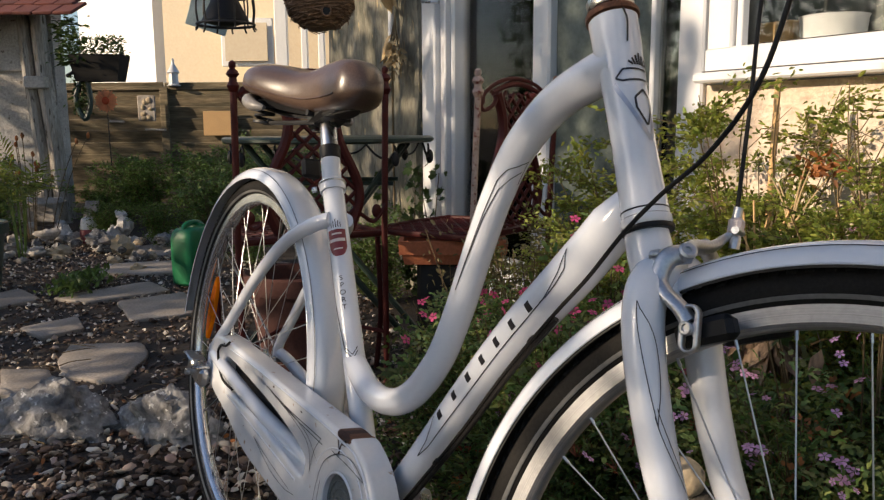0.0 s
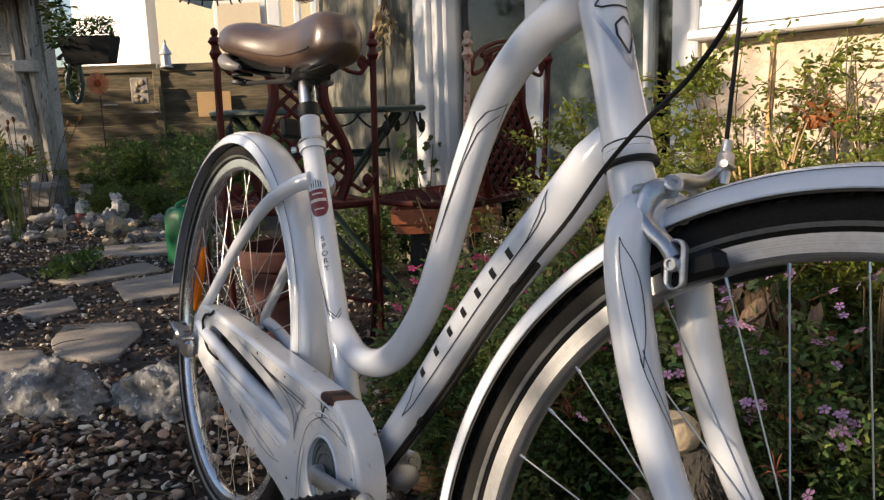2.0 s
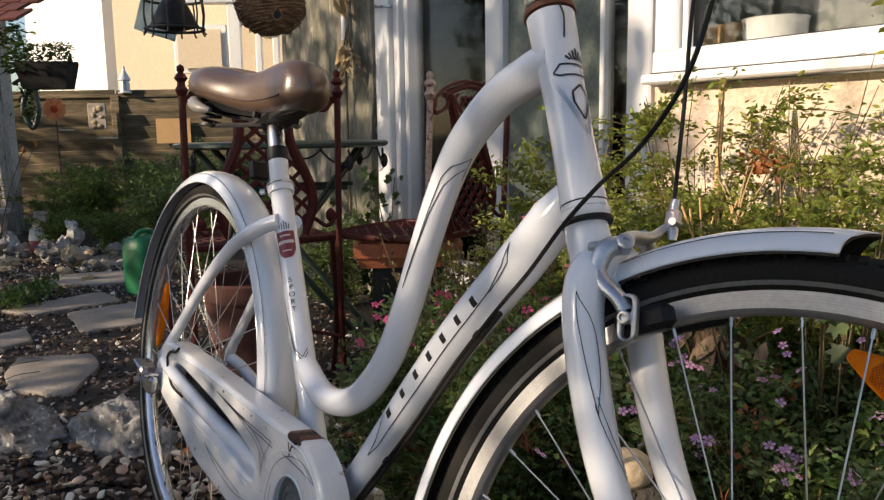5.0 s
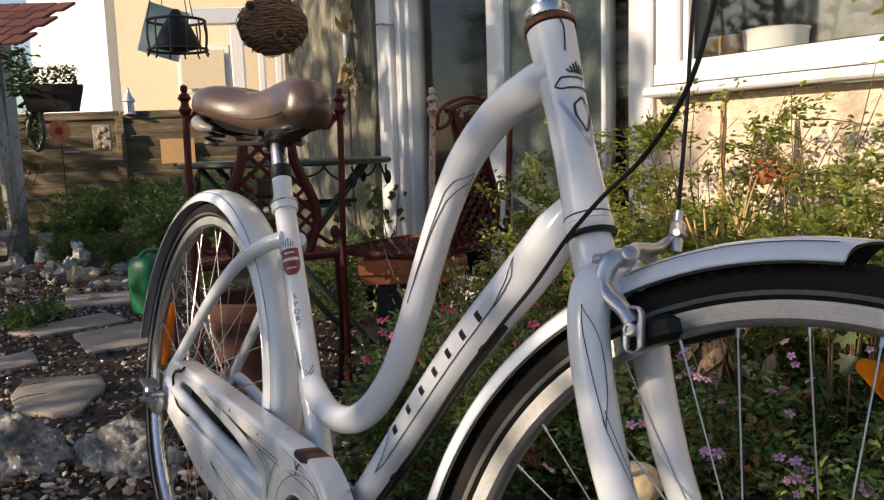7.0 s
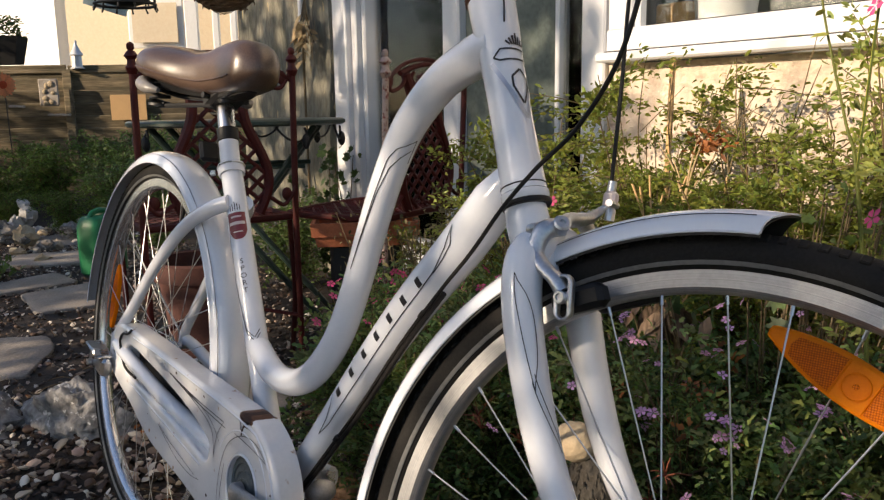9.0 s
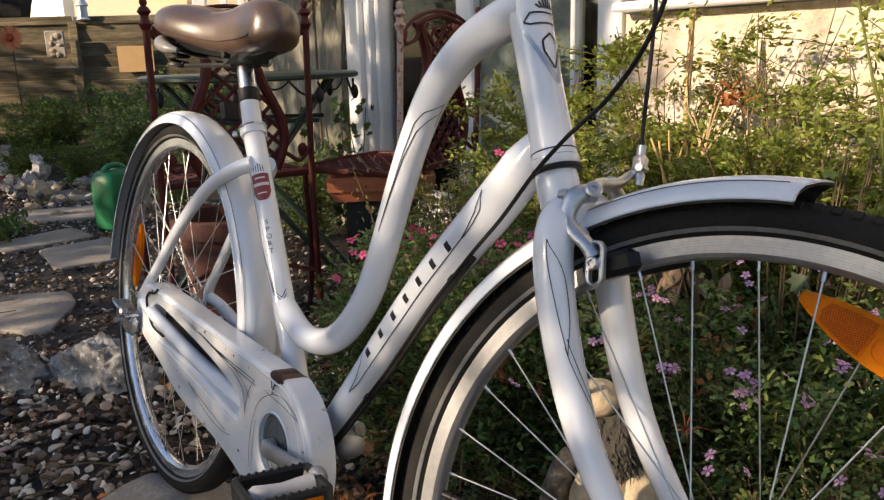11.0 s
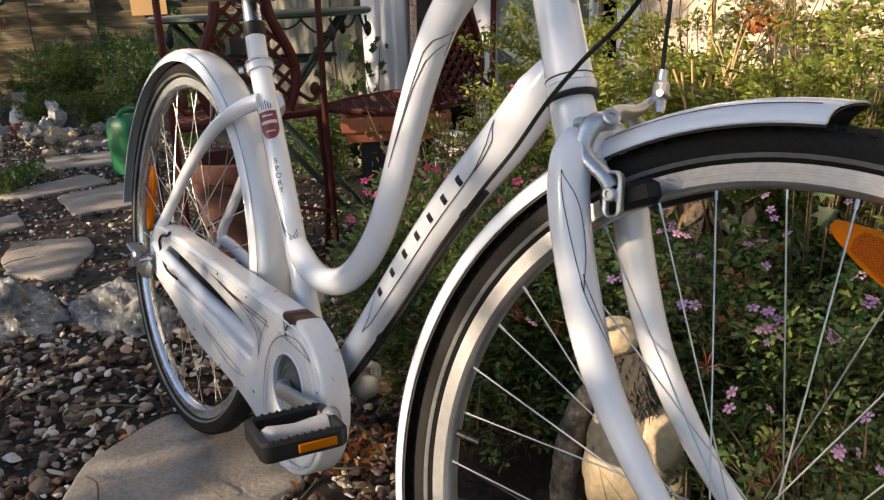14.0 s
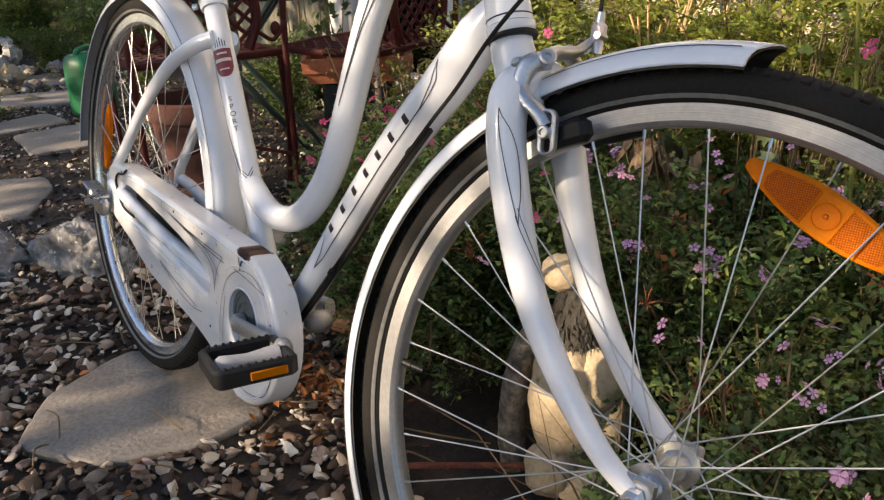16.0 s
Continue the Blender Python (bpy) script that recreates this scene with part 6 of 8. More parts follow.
for _ in range(1500):
    x = rnd.uniform(-0.1, 1.7)
    y = bed_edge(x) + rnd.uniform(0.0, 0.75)
    if (0.58 < x < 0.98 and y < 0.46) or (x < 0.55 and rnd.random() < 0.5):
        continue
    l, a, lean = rnd.uniform(0.06, 0.30), rnd.uniform(0, 6.28), rnd.uniform(0.2, 0.9)
    tip = Vector((x + l * lean * math.cos(a), y + l * lean * math.sin(a), l * (1.1 - 0.5 * lean) + rnd.uniform(0, 0.08)))
    base = Vector((x, y, rnd.uniform(-0.01, 0.16)))
    side = Vector((-math.sin(a), math.cos(a), 0)) * rnd.uniform(0.0008, 0.002)
    mid = base.lerp(tip, 0.55) + Vector((0, 0, l * 0.15))
    gg.grid([[base - side, base + side], [mid - side * 0.8, mid + side * 0.8], [tip - side * 0.2, tip + side * 0.2]], False, False)
tagged(new("dry_grass", leafy_mesh("dry_grass", gg, STRAW)), "thin dry grass and stalks in the flower bed", "grass", kind="stuff")
gg = Geo()
spots2 = [((x, bed_edge(x) + rnd.uniform(0.02, 0.8), rnd.uniform(0.03, 0.24)), (rnd.gauss(0, 1), rnd.gauss(0, 1), 0.5), rnd.uniform(0.012, 0.024)) for x in (rnd.uniform(-0.1, 1.75) for _ in range(5600))]
spots2 = [q for q in spots2 if not (0.58 < q[0][0] < 0.98 and q[0][1] < 0.44)]
scatter(gg, "cut", spots2, rnd, 0.8, 0.4)
# the dark leaf colour stands in for shade low in the bed
tagged(new("ground_cover", leafy_mesh("ground_cover", gg, LEAF_DARK)), "tiny mixed leaves carpeting the flower bed", "ground cover", kind="stuff")


def shrub(seed, width, height, leaves, size, label, mat=LEAF_PALE, stems=20):
    """A twiggy shrub: arching stems that fork, small oval leaves along the twigs."""
    rnd = random.Random(seed)
    t = thing("garden_shrub", label, "shrub", group="shrubs under the window")
    gs, gl = Geo(), Geo()
    tips, places = [], []
    for i in range(stems):
        a = rnd.uniform(0, 2 * math.pi)
        sp = width * rnd.uniform(0.15, 1.0)
        top = Vector((sp * math.cos(a), sp * 0.55 * math.sin(a), height * rnd.uniform(0.55, 1.0)))
        path = spline([(0.03 * math.cos(a), 0.03 * math.sin(a), 0), (top.x * 0.4, top.y * 0.4, top.z * 0.55), top], 5)
        gs.tube(path, lerp_list([0.004, 0.0025, 0.001], len(path)), 5)
        for k in range(11):
            q = rnd.uniform(0.15, 1.0)
            b = path[min(int(q * (len(path) - 1)), len(path) - 1)]
            e = b + Vector((rnd.gauss(0, 0.11), rnd.gauss(0, 0.08), rnd.uniform(-0.03, 0.09)))
            gs.tube([b, b.lerp(e, 0.5) + Vector((0, 0, 0.008)), e], [0.0016, 0.0012, 0.0006], 4)
            tips.append((b, e))
    for i in range(leaves):
        b, e = rnd.choice(tips)
        p = b.lerp(e, rnd.uniform(0.1, 1.05)) + Vector((rnd.gauss(0, 0.012), rnd.gauss(0, 0.012), rnd.gauss(0, 0.012)))
        d = (e - b).normalized() + Vector((rnd.gauss(0, 0.8), rnd.gauss(0, 0.8), rnd.gauss(0, 0.4)))
        places.append((tuple(p), tuple(d), size * rnd.uniform(0.6, 1.3)))
    scatter(gl, "oval", places, rnd, 0.5, 0.75)
    ob = new("foliage", leafy_mesh("foliage", gl, mat))
    ob.parent = t
    tagged(part("twig", gs, STEM, t), kind="stuff")
    return t


SH = [shrub(60 + i, 0.38, 0.81, 15000, 0.0165, "loose sunlit shrub with small yellow-green leaves") for i in range(3)]
place_copies(SH, [(-0.10, 1.18, 0.0, 0.98), (0.22, 1.24, 0.0, 1.08), (0.55, 1.20, 0, 1.02), (0.86, 1.16, 0, 1.06), (1.2, 1.1, 0, 1.0), (0.38, 1.10, 0, 0.80), (0.75, 1.08, 0, 0.80), (0.05, 1.02, 0, 0.76), (1.5, 1.0, 0, 1.0), (-0.32, 1.02, 0, 0.70), (1.05, 1.05, 0, 0.80)], 5)
DK = [shrub(70 + i, 0.36, 0.52, 4600, 0.025, "dark green leafy border plant", LEAF_MID, 20) for i in range(2)]
place_copies(DK, [(*plan(-2.55, 6.6)[:2], 0, 1.1), (*plan(-2.05, 6.3)[:2], 0, 1.15), (*plan(-2.9, 7.0)[:2], 0, 1.2), (*plan(-1.75, 5.6)[:2], 0, 1.0), (*plan(-3.3, 5.6)[:2], 0, 0.95), (*plan(-3.75, 5.9)[:2], 0, 1.25), (*plan(-1.45, 6.6)[:2], 0, 1.2), (*plan(-2.4, 5.4)[:2], 0, 0.6), (*plan(-1.0, 5.2)[:2], 0, 1.0), (*plan(-0.35, 3.55)[:2], 0, 0.75), (*plan(-4.1, 6.2)[:2], 0, 1.2), (*plan(-2.75, 6.1)[:2], 0, 0.8), (*plan(-2.25, 7.2)[:2], 0, 1.25), (*plan(-1.85, 6.9)[:2], 0, 1.2), (*plan(-1.95, 5.2)[:2], 0, 0.62), (*plan(-1.2, 4.6)[:2], 0, 0.6)], 6)


# ---- seats and table by the doors ----
def tube_part(name, pts, r, mat, parent, n=8, smooth=6):
    return part(name, Geo().tube(spline(pts, smooth) if smooth else pts, r, n), mat, parent)


def iron_chair(m, paint, paint_two, label):
    """Cast-iron garden chair: finial posts, hourglass lattice back, lattice seat, four legs."""
    c = thing("iron_chair", label, "chair", m, "garden chairs")
    H, Wd, Z = 0.935, 0.218, 0.46
    half = lambda z: 0.103 + 0.033 * math.sin(2 * math.pi * min(max((z - Z - 0.02) / 0.40, 0), 1))
    for s, mat in ((-1, paint_two), (1, paint)):
        post = part("back_post", Geo().tube([(0, s * Wd, 0), (0, s * Wd, Z), (0.02, s * Wd, H - 0.07)], 0.0095, 10), mat, c)
        part("finial", Geo().lathe([(0.002, -0.075), (0.011, -0.07), (0.017, -0.055), (0.011, -0.045), (0.010, -0.035), (0.018, -0.026), (0.012, -0.016), (0.0065, -0.012), (0.010, -0.006), (0.009, 0.004), (0.002, 0.009)], 12, pose(0.02, s * Wd, H)), mat, post)
        tube_part("front_leg", [(-0.40, s * 0.20, 0), (-0.385, s * 0.19, 0.2), (-0.39, s * 0.195, Z)], 0.009, paint, c)
        for z0, z1, d in ((0.83, 0.88, 0.085), (0.50, 0.53, 0.085)):
            w_in = half(z1)
            tube_part("scroll", [(0.012, s * Wd, z0 + 0.05), (0.012, s * (Wd - 0.02), z0 + 0.018), (0.012, s * (Wd - d * 0.5), z0), (0.01, s * (w_in + 0.02), z0 + 0.018), (0.01, s * w_in, z1)], 0.0062, paint, c)
            part("scroll_boss", Geo().ball((0.012, s * (Wd - 0.03), z0 + 0.03), (0.006, 0.016, 0.020), 10, 6), paint, c)
        side = [(0.008, s * half(Z + 0.02 + 0.025 * k), Z + 0.02 + 0.025 * k) for k in range(17)]
        tube_part("lattice_side", side, 0.0150, paint, c)
    tube_part("top_rail", [(0.015, -0.14, 0.88), (0.015, -0.07, 0.90), (0.015, 0, 0.91), (0.015, 0.07, 0.90), (0.015, 0.14, 0.88)], 0.008, paint, c)
    tube_part("arch", [(0.015, -Wd, 0.85), (0.012, -0.12, 0.905), (0.012, 0, 0.925), (0.012, 0.12, 0.905), (0.015, Wd, 0.85)], 0.006, paint, c)
    for k in range(-4, 12):
        for s in (-1, 1):
            pts = []
            for q in np.linspace(0, 1, 14):
                z = Z + 0.02 + k * 0.046 + q * 0.27
                y = s * (-0.15 + 0.30 * q)
                if Z + 0.02 <= z <= Z + 0.43:
                    if abs(y) <= half(z):
                        pts.append((0.008, y, z))
            if len(pts) > 1:
                part("lattice_bar", Geo().tube(pts, 0.0062, 6), paint, c)
    for k in range(-6, 7):
        for s in (-1, 1):
            pts = [(-0.205 + 0.19 * q, k * 0.055 + s * 0.20 * q, Z) for q in np.linspace(-1, 1, 15)]
            pts = [p for p in pts if abs(p[1]) <= 0.205]
            if len(pts) > 1:
                part("seat_bar", Geo().tube(pts, 0.005, 6), paint, c)
    part("seat_rim", Geo().tube([(-0.02, -0.21, Z), (-0.02, 0.21, Z), (-0.30, 0.215, Z), (-0.39, 0.19, Z), (-0.41, 0, Z), (-0.39, -0.19, Z), (-0.30, -0.215, Z)], 0.011, 8, True), paint, c)
    tube_part("stretcher", [(0, -Wd, 0.16), (-0.1, 0, 0.20), (0, Wd, 0.16)], 0.006, paint, c)
    return c


iron_chair(pose(-0.635, 0.470, 0.012, 0, 0, -3), RED_IRON, RED_IRON, "oxblood red cast-iron garden chair with lattice back")
iron_chair(pose(-0.504, 1.074, 0, 0, 0, 20), RED_IRON, PINK_IRON, "red iron garden chair with one faded pink post")


def bistro_table(m):
    t = thing("bistro_table", "dark green folding metal table with scrolled apron", "table", m)
    part("top", Geo().lathe([(0.005, 0.742), (0.37, 0.742), (0.381, 0.748), (0.381, 0.758), (0.372, 0.764), (0.005, 0.762)], 48), GREEN_IRON, t)
    for k in range(8):
        a = 2 * math.pi * k / 8
        tube_part("apron_scroll", [(0.36 * math.cos(a + b), 0.36 * math.sin(a + b), z) for b, z in ((-0.30, 0.74), (-0.2, 0.705), (-0.08, 0.69), (0.02, 0.71), (0.0, 0.735))], 0.004, DARK_METAL, t)
        part("apron_leaf", Geo().ball((0.365 * math.cos(a), 0.365 * math.sin(a), 0.69), (0.014, 0.014, 0.026), 8, 6), DARK_METAL, t)
    for s in (-1, 1):
        tube_part("leg", [(s * 0.02 + 0.12, -0.30 * s, 0.01), (0.12, 0, 0.38), (0.12, 0.28 * s, 0.74)], 0.012, GREEN_IRON, t, smooth=3)
        tube_part("leg", [(s * 0.02 - 0.12, -0.30 * s, 0.01), (-0.12, 0, 0.38), (-0.12, 0.28 * s, 0.74)], 0.012, GREEN_IRON, t, smooth=3)
    part("brace", Geo().tube([(0.12, -0.24, 0.60), (0.12, 0.24, 0.60)], 0.008, 8), GREEN_IRON, t)
    part("brace", Geo().tube([(-0.12, -0.24, 0.60), (-0.12, 0.24, 0.60)], 0.008, 8), GREEN_IRON, t)


bistro_table(pose(-1.248, 0.802, -0.012, 0, 0, PLAN_TURN + 90))


# ---- pots, can, statue and ornaments ----
def pot(name, x, y, r, h, mat, label, category="plant pot"):
    ob = part(name, Geo().lathe([(r * 0.62, 0), (r * 0.68, 0.004), (r * 0.92, h * 0.82), (r * 1.04, h * 0.83), (r * 1.06, h * 0.98), (r, h), (r * 0.92, h * 0.99), (r * 0.85, h * 0.86), (r * 0.3, h * 0.84)], 32, pose(x, y, 0)), mat, None)
    return tagged(ob, label, category, "garden pots")


pot("terracotta_pot", -0.88, 0.50, 0.15, 0.34, DARK_CLAY, "large dark plum clay pot beneath the iron chair")
tr_ob = thing("terracotta_trough", "long terracotta trough behind the iron chairs", "planter", pose(-0.585, 0.905, 0.030, 0, 0, PLAN_TURN), "garden pots")
# added support, near black to stand in for shade under the trough
part("foot", Geo().box((0.22, 0.10, 0.385), pose(0, 0, 0.157), 0.012), DARK_METAL, tr_ob, "dark block added for the shade beneath")
part("trough", Geo().grid([[Vector((x * w, y * d, z)) for x, y in ((-1, -1), (1, -1), (1, 1), (-1, 1))] for w, d, z in ((0.145, 0.075, 0.345), (0.152, 0.082, 0.375), (0.160, 0.090, 0.377), (0.163, 0.092, 0.418), (0.150, 0.080, 0.418), (0.142, 0.075, 0.36))]), TERRACOTTA, tr_ob)
part("soil", Geo().box((0.27, 0.14, 0.02), pose(0, 0, 0.362)), SOIL, tr_ob)
# body colour darkened for shade, rim colour brightened as though sun caught it
small = pot("terracotta_pot", 0.20, 0.45, 0.050, 0.175, DARK_CLAY, "small clay pot at the bed edge, darkened for shade, rim brightened")
part("rim", Geo().tube([(0.20 + 0.054 * math.cos(a), 0.45 + 0.054 * math.sin(a), 0.165) for a in np.linspace(0, 2 * math.pi, 32, endpoint=False)], 0.0065, 10, True), RED_CLAY, small, "red rim coloured as if lit")


def watering_can():
    c = thing("watering_can", "bright green plastic watering can on the gravel", "watering can", pose(-2.625, 0.655, 0, 0, 0, 35))
    rings = []
    for hx, hy, z, off in ((0.070, 0.098, 0.0, 0), (0.080, 0.110, 0.012, 0), (0.082, 0.112, 0.15, 0), (0.081, 0.110, 0.235, 0), (0.074, 0.100, 0.268, 0), (0.058, 0.082, 0.285, -0.006), (0.030, 0.045, 0.292, -0.012)):
        rings.append([Vector((hx * math.copysign(abs(math.cos(q)) ** 0.55, math.cos(q)), off + hy * math.copysign(abs(math.sin(q)) ** 0.55, math.sin(q)), z)) for q in np.linspace(0, 2 * math.pi, 32, endpoint=False)])
    part("body", Geo().grid(rings), GREEN_PLASTIC, c)
    tube_part("handle", [(0, -0.075, 0.270), (0, -0.055, 0.302), (0, 0.0, 0.312), (0, 0.055, 0.300), (0, 0.080, 0.268)], 0.014, GREEN_PLASTIC, c)
    part("filler_neck", Geo().lathe([(0.028, 0.0), (0.030, 0.004), (0.030, 0.022), (0.024, 0.024), (0.022, 0.006)], 20, pose(0, 0.050, 0.276, -18, 0, 0)), GREEN_PLASTIC, c)


watering_can()


def statue():
    """A seated garden figure as one plain weathered shape."""
    g = Geo()
    g.ball((0.806, 0.352, 0.145), (0.058, 0.055, 0.103), 34, 24, 0.10, 3)
    g.ball((0.836, 0.378, 0.188), (0.046, 0.045, 0.060), 26, 18, 0.10, 8)
    g.ball((0.852, 0.392, 0.120), (0.030, 0.030, 0.070), 22, 16, 0.12, 12)
    g.ball((0.808, 0.330, 0.038), (0.040, 0.050, 0.050), 22, 14, 0.14, 9)
    g.ball((0.842, 0.352, 0.022), (0.050, 0.045, 0.030), 20, 10, 0.12, 10)
    g.ball((0.798, 0.341, 0.346), (0.029, 0.028, 0.026), 26, 16, 0.10, 6)
    light = len(g.f)
    c, r = Vector((0.817, 0.357, 0.284)), Vector((0.037, 0.036, 0.050))
    g.ball(c, tuple(r), 34, 24, 0.18, 5)
    rnd = random.Random(44)
    for _ in range(420):
        d = Vector((rnd.gauss(0, 1), rnd.gauss(0, 1), rnd.gauss(0, 1))).normalized()
        p = c + Vector((d.x * r.x, d.y * r.y, d.z * r.z))
        tip = p + d * rnd.uniform(0.004, 0.008) + Vector((rnd.gauss(0, 0.003), rnd.gauss(0, 0.003), -rnd.uniform(0.005, 0.013)))
        w = d.cross(Vector((0, 0, 1))).normalized() * rnd.uniform(0.0018, 0.0032)
        b = len(g.v)
        g.v += [tuple(p - w), tuple(p + w), tuple(p + Vector((0, 0, 0.004))), tuple(tip)]
        g.f += [(b, b + 1, b + 3), (b + 1, b + 2, b + 3), (b + 2, b, b + 3)]
    ob = part("garden_statue", g, STATUE, None, sharp=70)
    ob.data.materials.append(FUR)
    ob.data.polygons.foreach_set("material_index", [0 if i < light else 1 for i in range(len(ob.data.polygons))])
    tagged(ob, "small weathered buff stone garden figure among leaves", "statue")
    g = Geo().tube(spline([(0.712, 0.335, -0.02), (0.707, 0.335, 0.06), (0.713, 0.338, 0.14), (0.728, 0.342, 0.205), (0.742, 0.346, 0.240)], 8), lerp_list([0.021, 0.022, 0.020, 0.018, 0.012], 33), 18)
    g.v = [tuple(Vector(v) + Vector((noise.noise(Vector(v) * 60), noise.noise(Vector(v) * 60 + Vector((5, 0, 0))), 0)) * 0.0035) for v in g.v]
    tagged(part("edging_post", g, OLD_BARK, None, sharp=70), "short grey weathered edging post beside the statue", "post")


statue()


def hanging_things():
    ring = plan(-0.813, 2.9)
    b = thing("hanging_basket", "black wrought-iron hanging basket frame", "basket", pose(ring.x, ring.y, 1.15))
    circle = lambda r, z: [(r * math.cos(t), r * math.sin(t), z) for t in np.linspace(0, 2 * math.pi, 28, endpoint=False)]
    part("rim", Geo().tube(circle(0.100, 0.0), 0.005, 8, True), DARK_METAL, b)
    part("rim", Geo().tube(circle(0.098, 0.10), 0.005, 8, True), DARK_METAL, b)
    for k in range(12):
        a = 2 * math.pi * k / 12
        tube_part("bar", [(0.099 * math.cos(a), 0.099 * math.sin(a), 0.10), (0.104 * math.cos(a), 0.104 * math.sin(a), 0.05), (0.099 * math.cos(a), 0.099 * math.sin(a), 0.0), (0.108 * math.cos(a), 0.108 * math.sin(a), -0.02)], 0.0032, DARK_METAL, b, 6, 4)
    part("liner", Geo().lathe([(0.03, -0.005), (0.085, 0.01), (0.05, 0.08), (0.012, 0.14)], 14), BLACK, b, "black cone inside")
    for a in (0.3, 2.4, 4.5):
        part("hanger", Geo().tube([(0.098 * math.cos(a), 0.098 * math.sin(a), 0.10), (0, 0, 0.55)], 0.002, 6), DARK_METAL, b)
    nest = plan(-0.474, 2.9)
    w = thing("wicker_nest", "round woven brown wicker bird nest", "bird nest", pose(nest.x, nest.y, 1.225))
    part("body", Geo().ball((0, 0, 0), (0.118, 0.118, 0.10), 28, 18, 0.06, 2), WICKER, w)
    for k in range(26):
        z = -0.088 + k * 0.007
        r = 0.119 * math.sqrt(max(0.05, 1 - (z / 0.1) ** 2))
        part("weave", Geo().tube([((r + 0.003 * math.sin(9 * t + k)) * math.cos(t), (r + 0.003 * math.sin(9 * t + k)) * math.sin(t), z + 0.004 * math.sin(7 * t + 2 * k)) for t in np.linspace(0, 2 * math.pi, 30, endpoint=False)], 0.0042, 5, True), WICKER, w)
    ax = Vector((EYE0.x - nest.x, EYE0.y - nest.y, 0)).normalized()
    for off, z in ((0.022, -0.045), (-0.07, 0.045)):
        p = ax * 0.112 + Vector((-ax.y, ax.x, 0)) * off
        m = Matrix.Translation(p + Vector((0, 0, z))) @ ax.to_track_quat("Z", "Y").to_matrix().to_4x4()
        # solid black disc in place of the hole's inner shade
        part("entrance", Geo().lathe([(0.0005, 0.002), (0.0135, 0.002), (0.0135, -0.006), (0.0005, -0.006)], 18, m), BLACK, w, "black disc for the shaded entrance hole")
        part("entrance_rim", Geo().tube([m @ Vector((0.0155 * math.cos(q), 0.0185 * math.sin(q), 0.003)) for q in np.linspace(0, 2 * math.pi, 20, endpoint=False)], 0.0036, 6, True), WICKER, w)
    rn = random.Random(9)
    gt = Geo()
    for _ in range(150):
        d = Vector((rn.gauss(0, 1), rn.gauss(0, 1), rn.gauss(0, 0.8))).normalized()
        p = Vector((d.x * 0.119, d.y * 0.119, d.z * 0.101))
        side = d.cross(Vector((0, 0, 1))).normalized() * rn.choice((-1, 1))
        gt.tube([p - side * rn.uniform(0.01, 0.03), p + d * 0.006, p + side * rn.uniform(0.015, 0.035) + d * rn.uniform(0.0, 0.012) + Vector((0, 0, rn.gauss(0, 0.008)))], 0.0016, 4)
    tagged(part("loose_straw", gt, WICKER, w), kind="stuff")
    part("hanger", Geo().tube([(0, 0, 0.09), (0, 0, 0.48)], 0.003, 6), DARK_METAL, w)
    arm = thing("hanging_bracket", "thin black iron bracket arm on the pillar", "bracket")
    part("arm", Geo().tube([(-2.0, 1.50, 1.75), (nest.x, nest.y, 1.75), (ring.x, ring.y, 1.74), (plan(-0.98, 3.3).x, plan(-0.98, 3.3).y, 1.74)], 0.009, 8), DARK_METAL, arm)


hanging_things()
q = plan(-0.98, 3.3)
sheet = thing("plastic_sheet", "pale blue translucent plastic sheet hung on a cord", "sheet", pose(q.x, q.y, 1.275))
part("panel", Geo().box((0.17, 0.006, 0.20), pose(0, 0, 0, 0, 18, PLAN_TURN), 0.002), SHEET, sheet)
part("cord", Geo().tube([(0, 0, 0.09), (0, 0, 0.465)], 0.002, 6), DARK_METAL, sheet)


